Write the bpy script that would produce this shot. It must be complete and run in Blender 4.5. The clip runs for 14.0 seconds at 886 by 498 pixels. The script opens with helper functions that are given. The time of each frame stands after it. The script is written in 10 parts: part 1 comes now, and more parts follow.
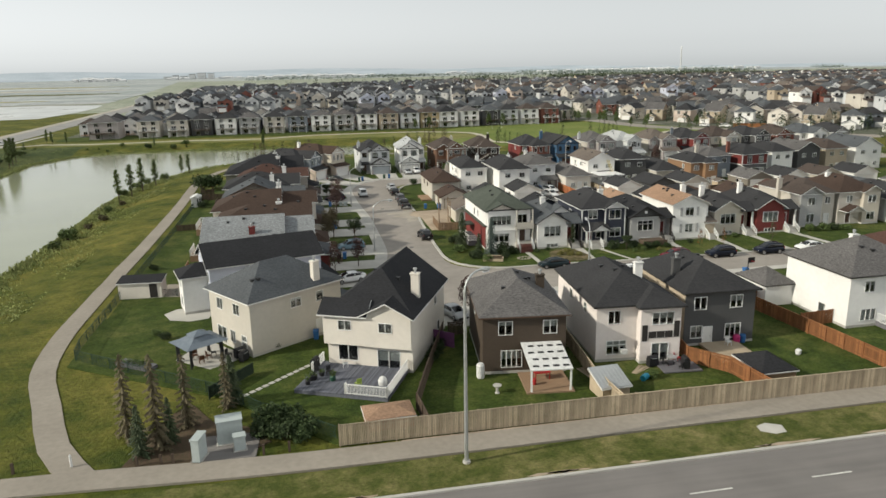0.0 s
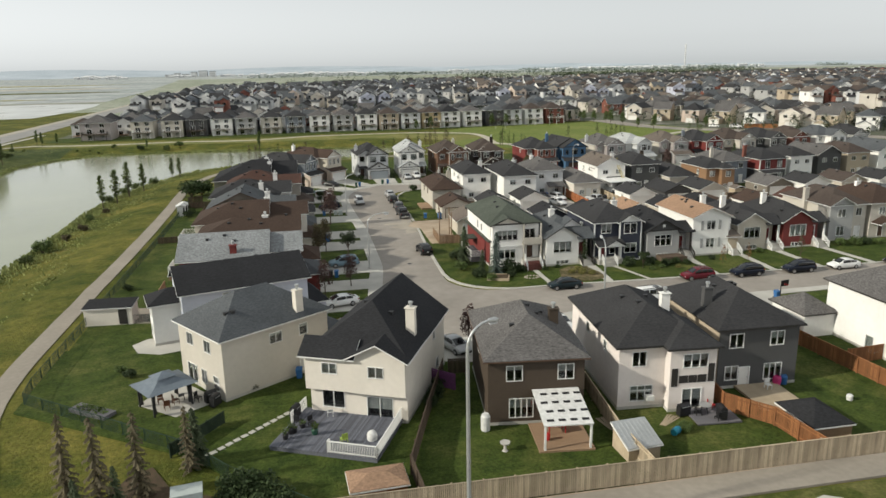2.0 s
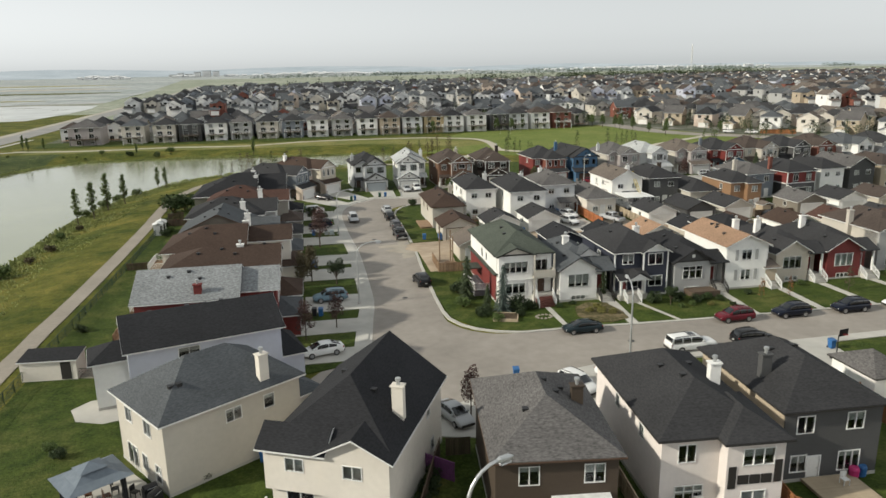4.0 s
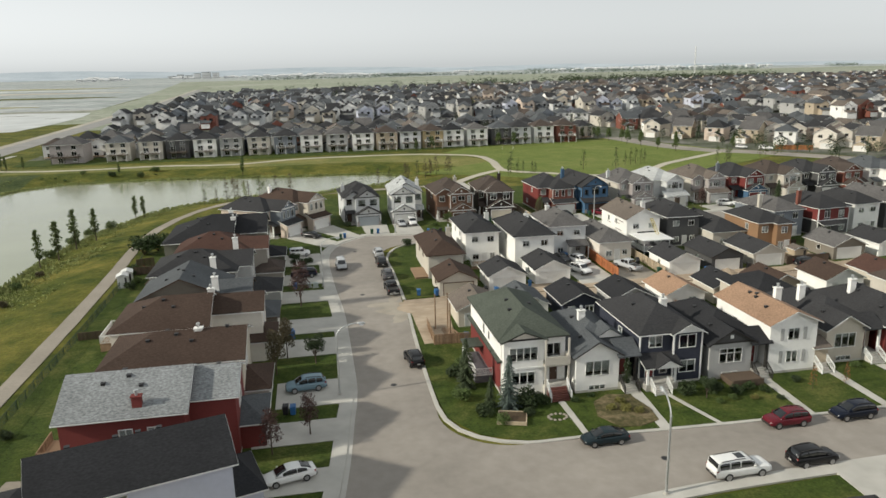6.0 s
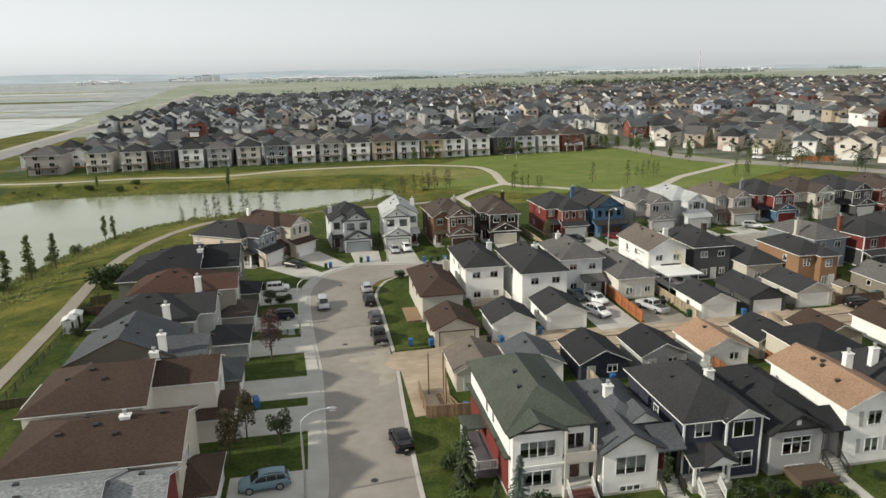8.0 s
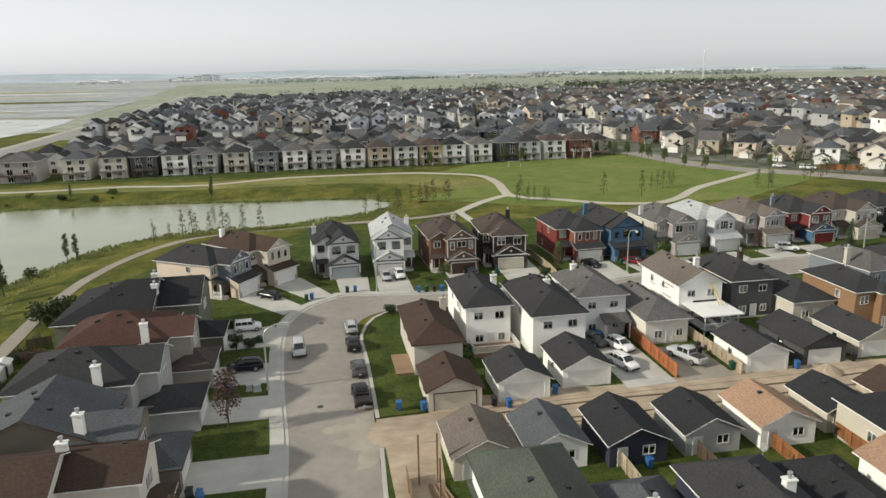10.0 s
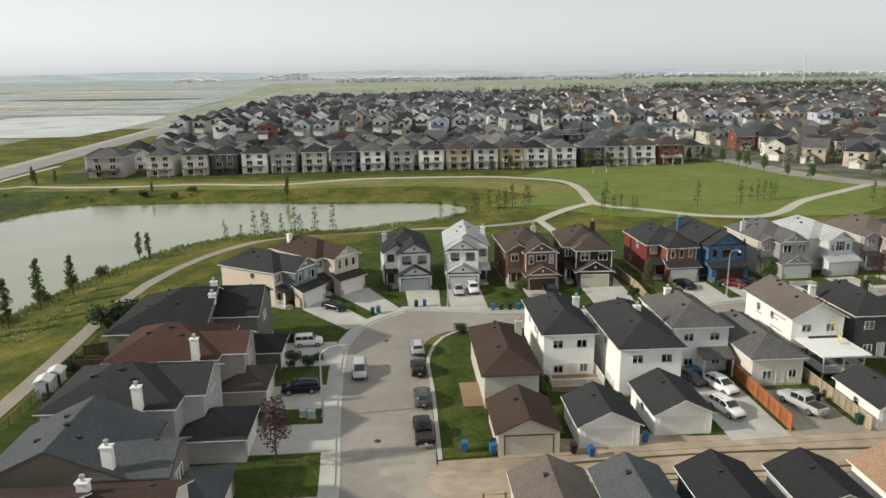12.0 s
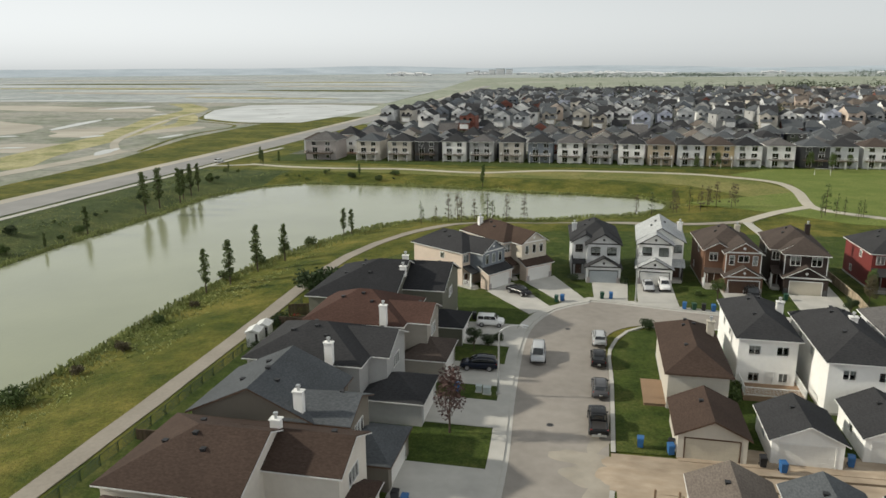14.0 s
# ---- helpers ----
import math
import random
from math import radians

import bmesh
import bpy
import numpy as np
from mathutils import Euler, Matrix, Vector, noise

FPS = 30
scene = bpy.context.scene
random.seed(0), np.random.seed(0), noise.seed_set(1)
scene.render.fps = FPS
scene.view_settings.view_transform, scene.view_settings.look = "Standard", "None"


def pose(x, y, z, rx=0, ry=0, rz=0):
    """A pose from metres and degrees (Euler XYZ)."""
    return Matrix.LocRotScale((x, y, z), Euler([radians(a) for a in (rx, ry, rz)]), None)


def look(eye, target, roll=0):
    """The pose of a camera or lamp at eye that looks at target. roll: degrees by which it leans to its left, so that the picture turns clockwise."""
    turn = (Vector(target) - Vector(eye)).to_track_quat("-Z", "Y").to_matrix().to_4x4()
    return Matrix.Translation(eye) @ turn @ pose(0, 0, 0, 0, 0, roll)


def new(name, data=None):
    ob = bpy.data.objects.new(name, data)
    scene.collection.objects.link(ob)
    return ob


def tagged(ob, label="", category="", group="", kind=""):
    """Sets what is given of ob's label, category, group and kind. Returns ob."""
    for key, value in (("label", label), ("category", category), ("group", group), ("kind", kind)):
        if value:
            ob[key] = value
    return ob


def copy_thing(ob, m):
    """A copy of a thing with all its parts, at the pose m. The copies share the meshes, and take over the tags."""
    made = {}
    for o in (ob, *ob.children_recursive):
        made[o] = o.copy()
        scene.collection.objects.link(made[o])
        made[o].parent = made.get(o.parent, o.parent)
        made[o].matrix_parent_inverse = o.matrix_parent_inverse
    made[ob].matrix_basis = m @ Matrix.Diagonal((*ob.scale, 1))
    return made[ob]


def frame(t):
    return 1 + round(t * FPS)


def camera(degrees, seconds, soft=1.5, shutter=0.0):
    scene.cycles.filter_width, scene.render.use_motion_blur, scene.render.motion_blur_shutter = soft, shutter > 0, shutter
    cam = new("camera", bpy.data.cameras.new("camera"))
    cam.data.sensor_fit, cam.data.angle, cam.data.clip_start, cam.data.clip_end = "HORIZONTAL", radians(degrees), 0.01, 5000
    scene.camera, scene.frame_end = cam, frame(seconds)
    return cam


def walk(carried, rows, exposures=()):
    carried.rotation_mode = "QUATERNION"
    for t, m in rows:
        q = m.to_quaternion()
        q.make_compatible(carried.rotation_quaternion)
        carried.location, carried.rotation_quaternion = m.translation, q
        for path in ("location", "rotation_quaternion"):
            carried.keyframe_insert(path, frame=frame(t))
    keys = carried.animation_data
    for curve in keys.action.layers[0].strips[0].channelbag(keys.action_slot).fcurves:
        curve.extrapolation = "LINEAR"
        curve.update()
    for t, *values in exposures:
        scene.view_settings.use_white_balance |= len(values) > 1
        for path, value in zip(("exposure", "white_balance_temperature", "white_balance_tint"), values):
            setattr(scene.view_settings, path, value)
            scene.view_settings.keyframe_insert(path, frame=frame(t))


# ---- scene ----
cam = camera(63.7, 14.0, soft=1.55)

PATH = [
    (0, (1.713, -24.639, 29.514), (1.606, -22.704, 29.022), -1.1),
    (0.5, (1.677, -22.672, 29.547), (1.568, -20.737, 29.055), -1.1),
    (1, (1.633, -20.253, 29.649), (1.522, -18.318, 29.156), -1.1),
    (1.5, (1.55, -17.793, 29.868), (1.438, -15.859, 29.372), -1.1),
    (2, (1.463, -14.845, 30.058), (1.35, -12.911, 29.56), -1.1),
    (4.5, (1.296, 2.776, 32.15), (1.17, 4.709, 31.652), -1.1),
    (5, (1.311, 6.806, 33.604), (1.185, 8.739, 33.105), -1.2),
    (5.5, (1.274, 10.898, 35.17), (1.147, 12.831, 34.671), -1.2),
    (6, (1.174, 15.188, 36.661), (1.047, 17.121, 36.162), -1.2),
    (6.5, (1.167, 19.524, 37.626), (1.038, 21.457, 37.129), -1.2),
    (7, (1.216, 23.816, 37.867), (1.084, 25.749, 37.372), -1.3),
    (7.5, (1.146, 28.558, 37.916), (1.014, 30.491, 37.422), -1.5),
    (8, (0.915, 32.912, 37.913), (0.784, 34.846, 37.421), -1.2),
    (10.5, (0.383, 54.926, 38.549), (0.248, 56.86, 38.057), -1.0),
    (11, (0.429, 57.896, 38.543), (0.292, 59.83, 38.053), -0.9),
    (11.5, (0.211, 59.9, 38.492), (0.067, 61.833, 38.002), -0.9),
    (12, (-0.267, 60.887, 38.166), (-0.617, 62.795, 37.679), -0.7),
    (12.5, (-0.389, 61.01, 37.836), (-1.084, 62.821, 37.35), -0.5),
    (13, (0.113, 61.144, 37.33), (-0.765, 62.874, 36.845), -0.5),
    (13.5, (0.12, 61.077, 36.83), (-0.758, 62.806, 36.34), -0.4),
    (14, (0.34, 61.016, 36.511), (-0.515, 62.755, 36.017), -0.4),
]
walk(cam, [(t, look(eye, target, roll)) for t, eye, target, roll in PATH], [(0.0, 0.0), (11.0, 0.0), (13.0, -0.05), (14.0, -0.07)])


def smooth(a, b, x):
    t = min(1.0, max(0.0, (x - a) / (b - a)))
    return t * t * (3 - 2 * t)


# ---- light ----
GRID = 14.0
GM = Matrix.Rotation(radians(GRID), 4, "Z")
SUN_HEADING, SUN_HEIGHT = 194.0 + 7.0, 27.5
world = bpy.data.worlds.new("sky")
scene.world = world
world.use_nodes = True
wn, wl = world.node_tree.nodes, world.node_tree.links
sky = wn.new("ShaderNodeTexSky")
sky.sky_type, sky.sun_disc = "NISHITA", False
sky.sun_elevation, sky.sun_rotation = radians(SUN_HEIGHT), radians(SUN_HEADING - 90)
sky.air_density, sky.dust_density, sky.ozone_density = 1.0, 0.8, 1.0
milky = wn.new("ShaderNodeHueSaturation")
milky.inputs["Saturation"].default_value = 0.06
wl.new(sky.outputs[0], milky.inputs["Color"])
veil = wn.new("ShaderNodeMix")
veil.data_type = "RGBA"
veil.inputs[0].default_value, veil.inputs[7].default_value = 0.46, (4.95, 5.4, 5.45, 1)
wl.new(milky.outputs[0], veil.inputs[6])
wl.new(veil.outputs[2], wn["Background"].inputs[0])
wn["Background"].inputs[1].default_value = 0.14
lamp = bpy.data.lights.new("sun", "SUN")
lamp.energy, lamp.angle, lamp.color = 4.5, radians(2.0), (0.945, 0.895, 0.77)
h, e = radians(SUN_HEADING), radians(SUN_HEIGHT)
new("sun", lamp).matrix_world = look((300 * math.cos(h) * math.cos(e), 300 * math.sin(h) * math.cos(e), 300 * math.sin(e)), (0, 0, 0))


# ---- materials ----
def material(name, a, b=None, scale=3.0, rough=0.85, metal=0.0, bump=0.0, bump_scale=40.0, stretch=(1, 1, 1), big=0.25, big_scale=0.25, bands=0.0, random_mix=0.0, spec=0.3, island=0.0):
    """Two colours mixed by fine noise, a broad stain over them, relief, and lap bands along z."""
    m = bpy.data.materials.new(name)
    m.use_nodes = True
    n, l = m.node_tree.nodes, m.node_tree.links
    p = n["Principled BSDF"]
    b = b or tuple(c * 0.8 for c in a)
    tc, mp = n.new("ShaderNodeTexCoord"), n.new("ShaderNodeMapping")
    mp.inputs["Scale"].default_value = stretch
    l.new(tc.outputs["Object"], mp.inputs[0])
    fine, broad, mix = n.new("ShaderNodeTexNoise"), n.new("ShaderNodeTexNoise"), n.new("ShaderNodeMix")
    fine.inputs["Scale"].default_value, fine.inputs["Detail"].default_value = scale, 6.0
    broad.inputs["Scale"].default_value, broad.inputs["Detail"].default_value = big_scale, 4.0
    l.new(mp.outputs[0], fine.inputs["Vector"])
    l.new(tc.outputs["Object"], broad.inputs["Vector"])
    ramp = n.new("ShaderNodeMapRange")
    ramp.inputs["From Min"].default_value, ramp.inputs["From Max"].default_value = 0.32, 0.68
    l.new(fine.outputs["Fac"], ramp.inputs["Value"])
    mix.data_type = "RGBA"
    mix.inputs[6].default_value, mix.inputs[7].default_value = (*a, 1), (*b, 1)
    l.new(ramp.outputs[0], mix.inputs[0])
    stain = n.new("ShaderNodeMapRange")
    stain.inputs["From Min"].default_value, stain.inputs["From Max"].default_value = 0.3, 0.7
    stain.inputs["To Min"].default_value, stain.inputs["To Max"].default_value = 1 - big, 1 + big
    l.new(broad.outputs["Fac"], stain.inputs["Value"])
    value = stain.outputs[0]
    if random_mix:
        info, rr, mul = n.new("ShaderNodeObjectInfo"), n.new("ShaderNodeMapRange"), n.new("ShaderNodeMath")
        rr.inputs["To Min"].default_value, rr.inputs["To Max"].default_value = 1 - random_mix, 1 + random_mix
        mul.operation = "MULTIPLY"
        l.new(info.outputs["Random"], rr.inputs["Value"])
        l.new(rr.outputs[0], mul.inputs[0])
        l.new(value, mul.inputs[1])
        value = mul.outputs[0]
    if island:
        geo, ri, mu = n.new("ShaderNodeNewGeometry"), n.new("ShaderNodeMapRange"), n.new("ShaderNodeMath")
        ri.inputs["To Min"].default_value, ri.inputs["To Max"].default_value = 1 - island, 1 + island
        mu.operation = "MULTIPLY"
        l.new(geo.outputs["Random Per Island"], ri.inputs["Value"])
        l.new(ri.outputs[0], mu.inputs[0])
        l.new(value, mu.inputs[1])
        value = mu.outputs[0]
    hsv = n.new("ShaderNodeHueSaturation")
    l.new(mix.outputs[2], hsv.inputs["Color"])
    l.new(value, hsv.inputs["Value"])
    l.new(hsv.outputs[0], p.inputs["Base Color"])
    p.inputs["Roughness"].default_value, p.inputs["Metallic"].default_value = rough, metal
    p.inputs["Specular IOR Level"].default_value = spec
    if bump or bands:
        bp = n.new("ShaderNodeBump")
        bp.inputs["Strength"].default_value = 0.7
        if bands:
            sep, fr, ml = n.new("ShaderNodeSeparateXYZ"), n.new("ShaderNodeMath"), n.new("ShaderNodeMath")
            ml.operation, ml.inputs[1].default_value = "MULTIPLY", 1.0 / bands
            fr.operation = "FRACT"
            l.new(tc.outputs["Object"], sep.inputs[0])
            l.new(sep.outputs[2], ml.inputs[0])
            l.new(ml.outputs[0], fr.inputs[0])
            l.new(fr.outputs[0], bp.inputs["Height"])
            bp.inputs["Distance"].default_value = 0.02
            bp.invert = True
        else:
            bn = n.new("ShaderNodeTexNoise")
            bn.inputs["Scale"].default_value, bn.inputs["Detail"].default_value = bump_scale, 5.0
            l.new(mp.outputs[0], bn.inputs["Vector"])
            l.new(bn.outputs["Fac"], bp.inputs["Height"])
            bp.inputs["Distance"].default_value = bump
        l.new(bp.outputs[0], p.inputs["Normal"])
    return m


def grass(name, dark, mid, dry, patch=0.05, tuft=0.7, blade=9.0, dryness=0.5, relief=0.08):
    """Turf: three greens mixed by patches, tufts and blades."""
    m = bpy.data.materials.new(name)
    m.use_nodes = True
    n, l = m.node_tree.nodes, m.node_tree.links
    p = n["Principled BSDF"]
    tc = n.new("ShaderNodeTexCoord")

    def field(scale, lo, hi, detail=5.0, rough=0.6):
        t, r = n.new("ShaderNodeTexNoise"), n.new("ShaderNodeMapRange")
        t.inputs["Scale"].default_value, t.inputs["Detail"].default_value, t.inputs["Roughness"].default_value = scale, detail, rough
        r.inputs["From Min"].default_value, r.inputs["From Max"].default_value = lo, hi
        l.new(tc.outputs["Object"], t.inputs["Vector"])
        l.new(t.outputs["Fac"], r.inputs["Value"])
        return r.outputs[0], t.outputs["Fac"]

    def blend(fac, a, b):
        mx = n.new("ShaderNodeMix")
        mx.data_type = "RGBA"
        l.new(fac, mx.inputs[0])
        for sock, v in ((mx.inputs[6], a), (mx.inputs[7], b)):
            if isinstance(v, tuple):
                sock.default_value = (*v, 1)
            else:
                l.new(v, sock)
        return mx.outputs[2]

    f1, _ = field(patch, 0.70 - dryness * 0.45, 0.90 - dryness * 0.45)
    f2, h2 = field(tuft, 0.36, 0.64, 6.0, 0.7)
    f3, h3 = field(blade, 0.3, 0.7, 4.0, 0.8)
    c = blend(f1, blend(f2, dark, mid), blend(f2, mid, dry))
    tone = n.new("ShaderNodeMapRange")
    tone.inputs["To Min"].default_value, tone.inputs["To Max"].default_value = 0.62, 1.4
    l.new(f3, tone.inputs["Value"])
    hv = n.new("ShaderNodeHueSaturation")
    l.new(c, hv.inputs["Color"])
    l.new(tone.outputs[0], hv.inputs["Value"])
    l.new(hv.outputs[0], p.inputs["Base Color"])
    p.inputs["Roughness"].default_value, p.inputs["Specular IOR Level"].default_value = 0.95, 0.15
    bp = n.new("ShaderNodeBump")
    bp.inputs["Strength"].default_value, bp.inputs["Distance"].default_value = 0.9, relief
    add = n.new("ShaderNodeMath")
    l.new(h2, add.inputs[0])
    l.new(h3, add.inputs[1])
    l.new(add.outputs[0], bp.inputs["Height"])
    l.new(bp.outputs[0], p.inputs["Normal"])
    return m


SIDING, SHINGLE = {}, {}
for key, c in dict(white=(0.78, 0.77, 0.74), cream=(0.66, 0.615, 0.545), beige=(0.50, 0.455, 0.38), sand=(0.50, 0.465, 0.405), tan=(0.42, 0.35, 0.26), pinkish=(0.70, 0.64, 0.60),
                   brown=(0.062, 0.046, 0.033), charcoal=(0.072, 0.072, 0.072), navy=(0.030, 0.034, 0.050), grey=(0.36, 0.36, 0.35), pale=(0.55, 0.56, 0.56), lilac=(0.50, 0.52, 0.60),
                   red=(0.16, 0.032, 0.028), rust=(0.155, 0.085, 0.055), mud=(0.185, 0.165, 0.135), caramel=(0.25, 0.148, 0.082), brick=(0.19, 0.07, 0.05), blue=(0.062, 0.13, 0.22), slate=(0.17, 0.19, 0.215), peach=(0.58, 0.48, 0.40), olive=(0.14, 0.14, 0.11),
                   ochre=(0.42, 0.33, 0.19), espresso=(0.035, 0.024, 0.02), pinkish_grey=(0.34, 0.31, 0.30), taupe=(0.30, 0.275, 0.24)).items():
    SIDING[key] = material("siding_" + key, c, tuple(v * 0.93 for v in c), scale=2.0, rough=0.7, big=0.06, bands=0.13, random_mix=0.03)
for key, c in dict(black=(0.025, 0.0255, 0.028), dark=(0.037, 0.037, 0.039), slate=(0.078, 0.084, 0.090), grey=(0.20, 0.21, 0.215), light=(0.36, 0.37, 0.37), brown=(0.056, 0.038, 0.030), umber=(0.066, 0.052, 0.045),
                   russet=(0.070, 0.039, 0.031), orange=(0.28, 0.18, 0.12), green=(0.070, 0.080, 0.066), weathered=(0.105, 0.10, 0.098), taupe=(0.125, 0.105, 0.09)).items():
    SHINGLE[key] = material("shingle_" + key, tuple(v * (0.66 if key in ("weathered", "grey", "light") else 0.8) for v in c), tuple(v * (1.36 if key in ("weathered", "grey", "light") else 1.22) for v in c), scale=3.6, rough=0.95, bump=0.02, bump_scale=6.0, stretch=(1.0, 1.0, 4.0), big=0.13, big_scale=0.22, random_mix=0.05, spec=0.15)
TRIM = material("trim_white", (0.74, 0.74, 0.72), (0.696, 0.696, 0.677), rough=0.5, big=0.05)
TRIM_DARK = material("trim_dark", (0.035, 0.032, 0.03), (0.033, 0.030, 0.028), rough=0.5, big=0.1)
TRIM_BROWN = material("trim_brown", (0.10, 0.06, 0.04), (0.094, 0.056, 0.038), rough=0.5, big=0.1)
DOOR_WHITE = material("door_white", (0.70, 0.69, 0.66), (0.658, 0.649, 0.620), rough=0.55, big=0.06)
DOOR_BEIGE = material("door_beige", (0.50, 0.46, 0.38), (0.470, 0.432, 0.357), rough=0.55, big=0.06)
DOOR_GREY = material("door_grey", (0.33, 0.36, 0.38), (0.310, 0.338, 0.357), rough=0.55, big=0.06)
DOOR_BROWN = material("door_brown", (0.085, 0.05, 0.035), (0.080, 0.047, 0.033), rough=0.5, big=0.06)
DOOR_RED = material("door_red", (0.17, 0.03, 0.03), (0.160, 0.028, 0.028), rough=0.45, big=0.06)
BLIND = material("blind_cloth", (0.55, 0.54, 0.50), (0.48, 0.47, 0.43), scale=4, rough=0.9, stretch=(1, 1, 12))
METAL = material("galvanised_steel", (0.52, 0.53, 0.53), (0.45, 0.46, 0.46), scale=5, rough=0.45, metal=0.7, big=0.1)
DARK_METAL = material("dark_metal", (0.04, 0.04, 0.042), rough=0.5, metal=0.4, big=0.1)
CONCRETE = material("concrete", (0.45, 0.435, 0.40), (0.40, 0.385, 0.35), scale=1.2, rough=0.9, bump=0.01, bump_scale=30, big=0.12, big_scale=0.3)
PALEPATH = material("pale_asphalt_path", (0.44, 0.405, 0.335), (0.385, 0.352, 0.29), scale=0.8, rough=0.95, big=0.08, big_scale=0.05)
PATHWAY = material("asphalt_path", (0.295, 0.262, 0.22), (0.255, 0.228, 0.19), scale=2.0, rough=0.95, bump=0.01, bump_scale=30, big=0.10, big_scale=0.15)
STREET = material("worn_asphalt", (0.292, 0.264, 0.234), (0.254, 0.230, 0.203), scale=0.8, rough=0.92, bump=0.01, bump_scale=40, big=0.14, big_scale=0.09)
ARTERIAL = material("arterial_asphalt", (0.19, 0.175, 0.165), (0.16, 0.15, 0.142), scale=1.0, rough=0.9, bump=0.01, bump_scale=40, stretch=(0.08, 1.2, 1), big=0.10, big_scale=0.2)
FARROAD = material("far_road_asphalt", (0.27, 0.262, 0.25), (0.235, 0.23, 0.22), scale=1.0, rough=0.9, stretch=(1.2, 0.08, 1), big=0.10, big_scale=0.1)
PAINT = material("road_paint", (0.62, 0.61, 0.57), (0.45, 0.44, 0.41), scale=6, rough=0.8)
LAWN = grass("lawn_grass", (0.026, 0.045, 0.008), (0.060, 0.083, 0.016), (0.12, 0.117, 0.036), patch=0.12, tuft=0.5, blade=4.0, dryness=0.45)
GROUND = grass("rough_grass", (0.038, 0.056, 0.009), (0.094, 0.102, 0.016), (0.185, 0.158, 0.038), patch=0.055, tuft=0.28, blade=2.2, dryness=0.6, relief=0.25)
SCRUB = grass("wild_bank_grass", (0.036, 0.054, 0.018), (0.072, 0.092, 0.030), (0.125, 0.128, 0.045), patch=0.05, tuft=0.22, blade=1.6, dryness=0.45, relief=0.35)
YARD = grass("suburb_yards", (0.05, 0.065, 0.028), (0.13, 0.13, 0.11), (0.25, 0.24, 0.22), patch=0.03, tuft=0.08, blade=0.4, dryness=0.5)
GARDEN = grass("weedy_garden_soil", (0.055, 0.06, 0.022), (0.15, 0.12, 0.065), (0.24, 0.19, 0.115), patch=0.35, tuft=1.4, blade=5.0, dryness=0.55, relief=0.2)
BANK = grass("tall_meadow_grass", (0.10, 0.118, 0.032), (0.165, 0.165, 0.05), (0.25, 0.215, 0.085), patch=0.03, tuft=0.10, blade=0.9, dryness=0.55, relief=0.2)
VERGE = grass("dry_verge_grass", (0.045, 0.060, 0.012), (0.088, 0.098, 0.024), (0.19, 0.165, 0.07), patch=0.22, tuft=0.8, blade=5.0, dryness=0.62)
MEADOW = grass("park_grass", (0.105, 0.140, 0.030), (0.15, 0.178, 0.046), (0.215, 0.205, 0.075), patch=0.02, tuft=0.12, blade=1.5, dryness=0.4)
# distant grass and farmland, the greens paled to stand for haze
FARFIELD = grass("haze_paled_grass", (0.21, 0.24, 0.175), (0.28, 0.295, 0.23), (0.37, 0.365, 0.32), patch=0.004, tuft=0.015, blade=0.1, dryness=0.5)
REEDS = material("reed_grass", (0.15, 0.185, 0.06), (0.27, 0.285, 0.11), scale=1.2, rough=0.95, big=0.3, big_scale=0.3)
SOIL = material("bare_soil", (0.40, 0.325, 0.245), (0.32, 0.25, 0.18), scale=1.1, rough=1.0, bump=0.08, bump_scale=4, stretch=(0.4, 1.0, 1.0), big=0.22, big_scale=0.25)
MULCH = material("bark_mulch", (0.095, 0.06, 0.04), (0.06, 0.05, 0.026), scale=4, rough=1.0, bump=0.05, bump_scale=10)
FIELD = grass("open_field", (0.135, 0.16, 0.095), (0.265, 0.265, 0.24), (0.33, 0.31, 0.255), patch=0.011, tuft=0.028, blade=0.16, dryness=0.62)
# farthest fields: distance haze is put into the colour, paler and cooler
HAZEFIELD = grass("haze_paled_field", (0.25, 0.28, 0.262), (0.325, 0.345, 0.345), (0.41, 0.42, 0.41), patch=0.0035, tuft=0.008, blade=0.05, dryness=0.6)
MOUND = grass("yellow_bank_grass", (0.16, 0.175, 0.07), (0.34, 0.315, 0.16), (0.45, 0.40, 0.25), patch=0.03, tuft=0.07, blade=0.5, dryness=0.6)
BARE = material("graded_earth", (0.42, 0.385, 0.325), (0.33, 0.305, 0.25), scale=0.05, rough=1.0, stretch=(0.4, 1.5, 1), big=0.2, big_scale=0.012)
CEDAR = material("weathered_fence_wood", (0.40, 0.325, 0.23), (0.32, 0.26, 0.185), scale=3, rough=0.9, stretch=(6, 6, 0.5), big=0.18, big_scale=0.5, random_mix=0.08, island=0.28)
REDWOOD = material("stained_fence_wood", (0.27, 0.115, 0.045), (0.20, 0.085, 0.035), scale=3, rough=0.8, stretch=(6, 6, 0.5), big=0.15, random_mix=0.08, island=0.28)
ORANGEWOOD = material("orange_fence_wood", (0.36, 0.135, 0.055), (0.29, 0.105, 0.045), scale=3, rough=0.8, stretch=(6, 6, 0.5), big=0.1, island=0.28)
GREYWOOD = material("grey_deck_wood", (0.155, 0.15, 0.16), (0.11, 0.105, 0.115), scale=3, rough=0.85, stretch=(0.5, 8, 1), big=0.15, island=0.28)
DECKBLUE = material("blue_grey_deck_wood", (0.135, 0.142, 0.168), (0.085, 0.088, 0.105), scale=3, rough=0.85, stretch=(8, 0.5, 1), big=0.2, island=0.28, random_mix=0.3)
CANOPY = material("blue_grey_canopy_cloth", (0.155, 0.185, 0.215), (0.13, 0.155, 0.185), scale=2.5, rough=0.8, big=0.12)
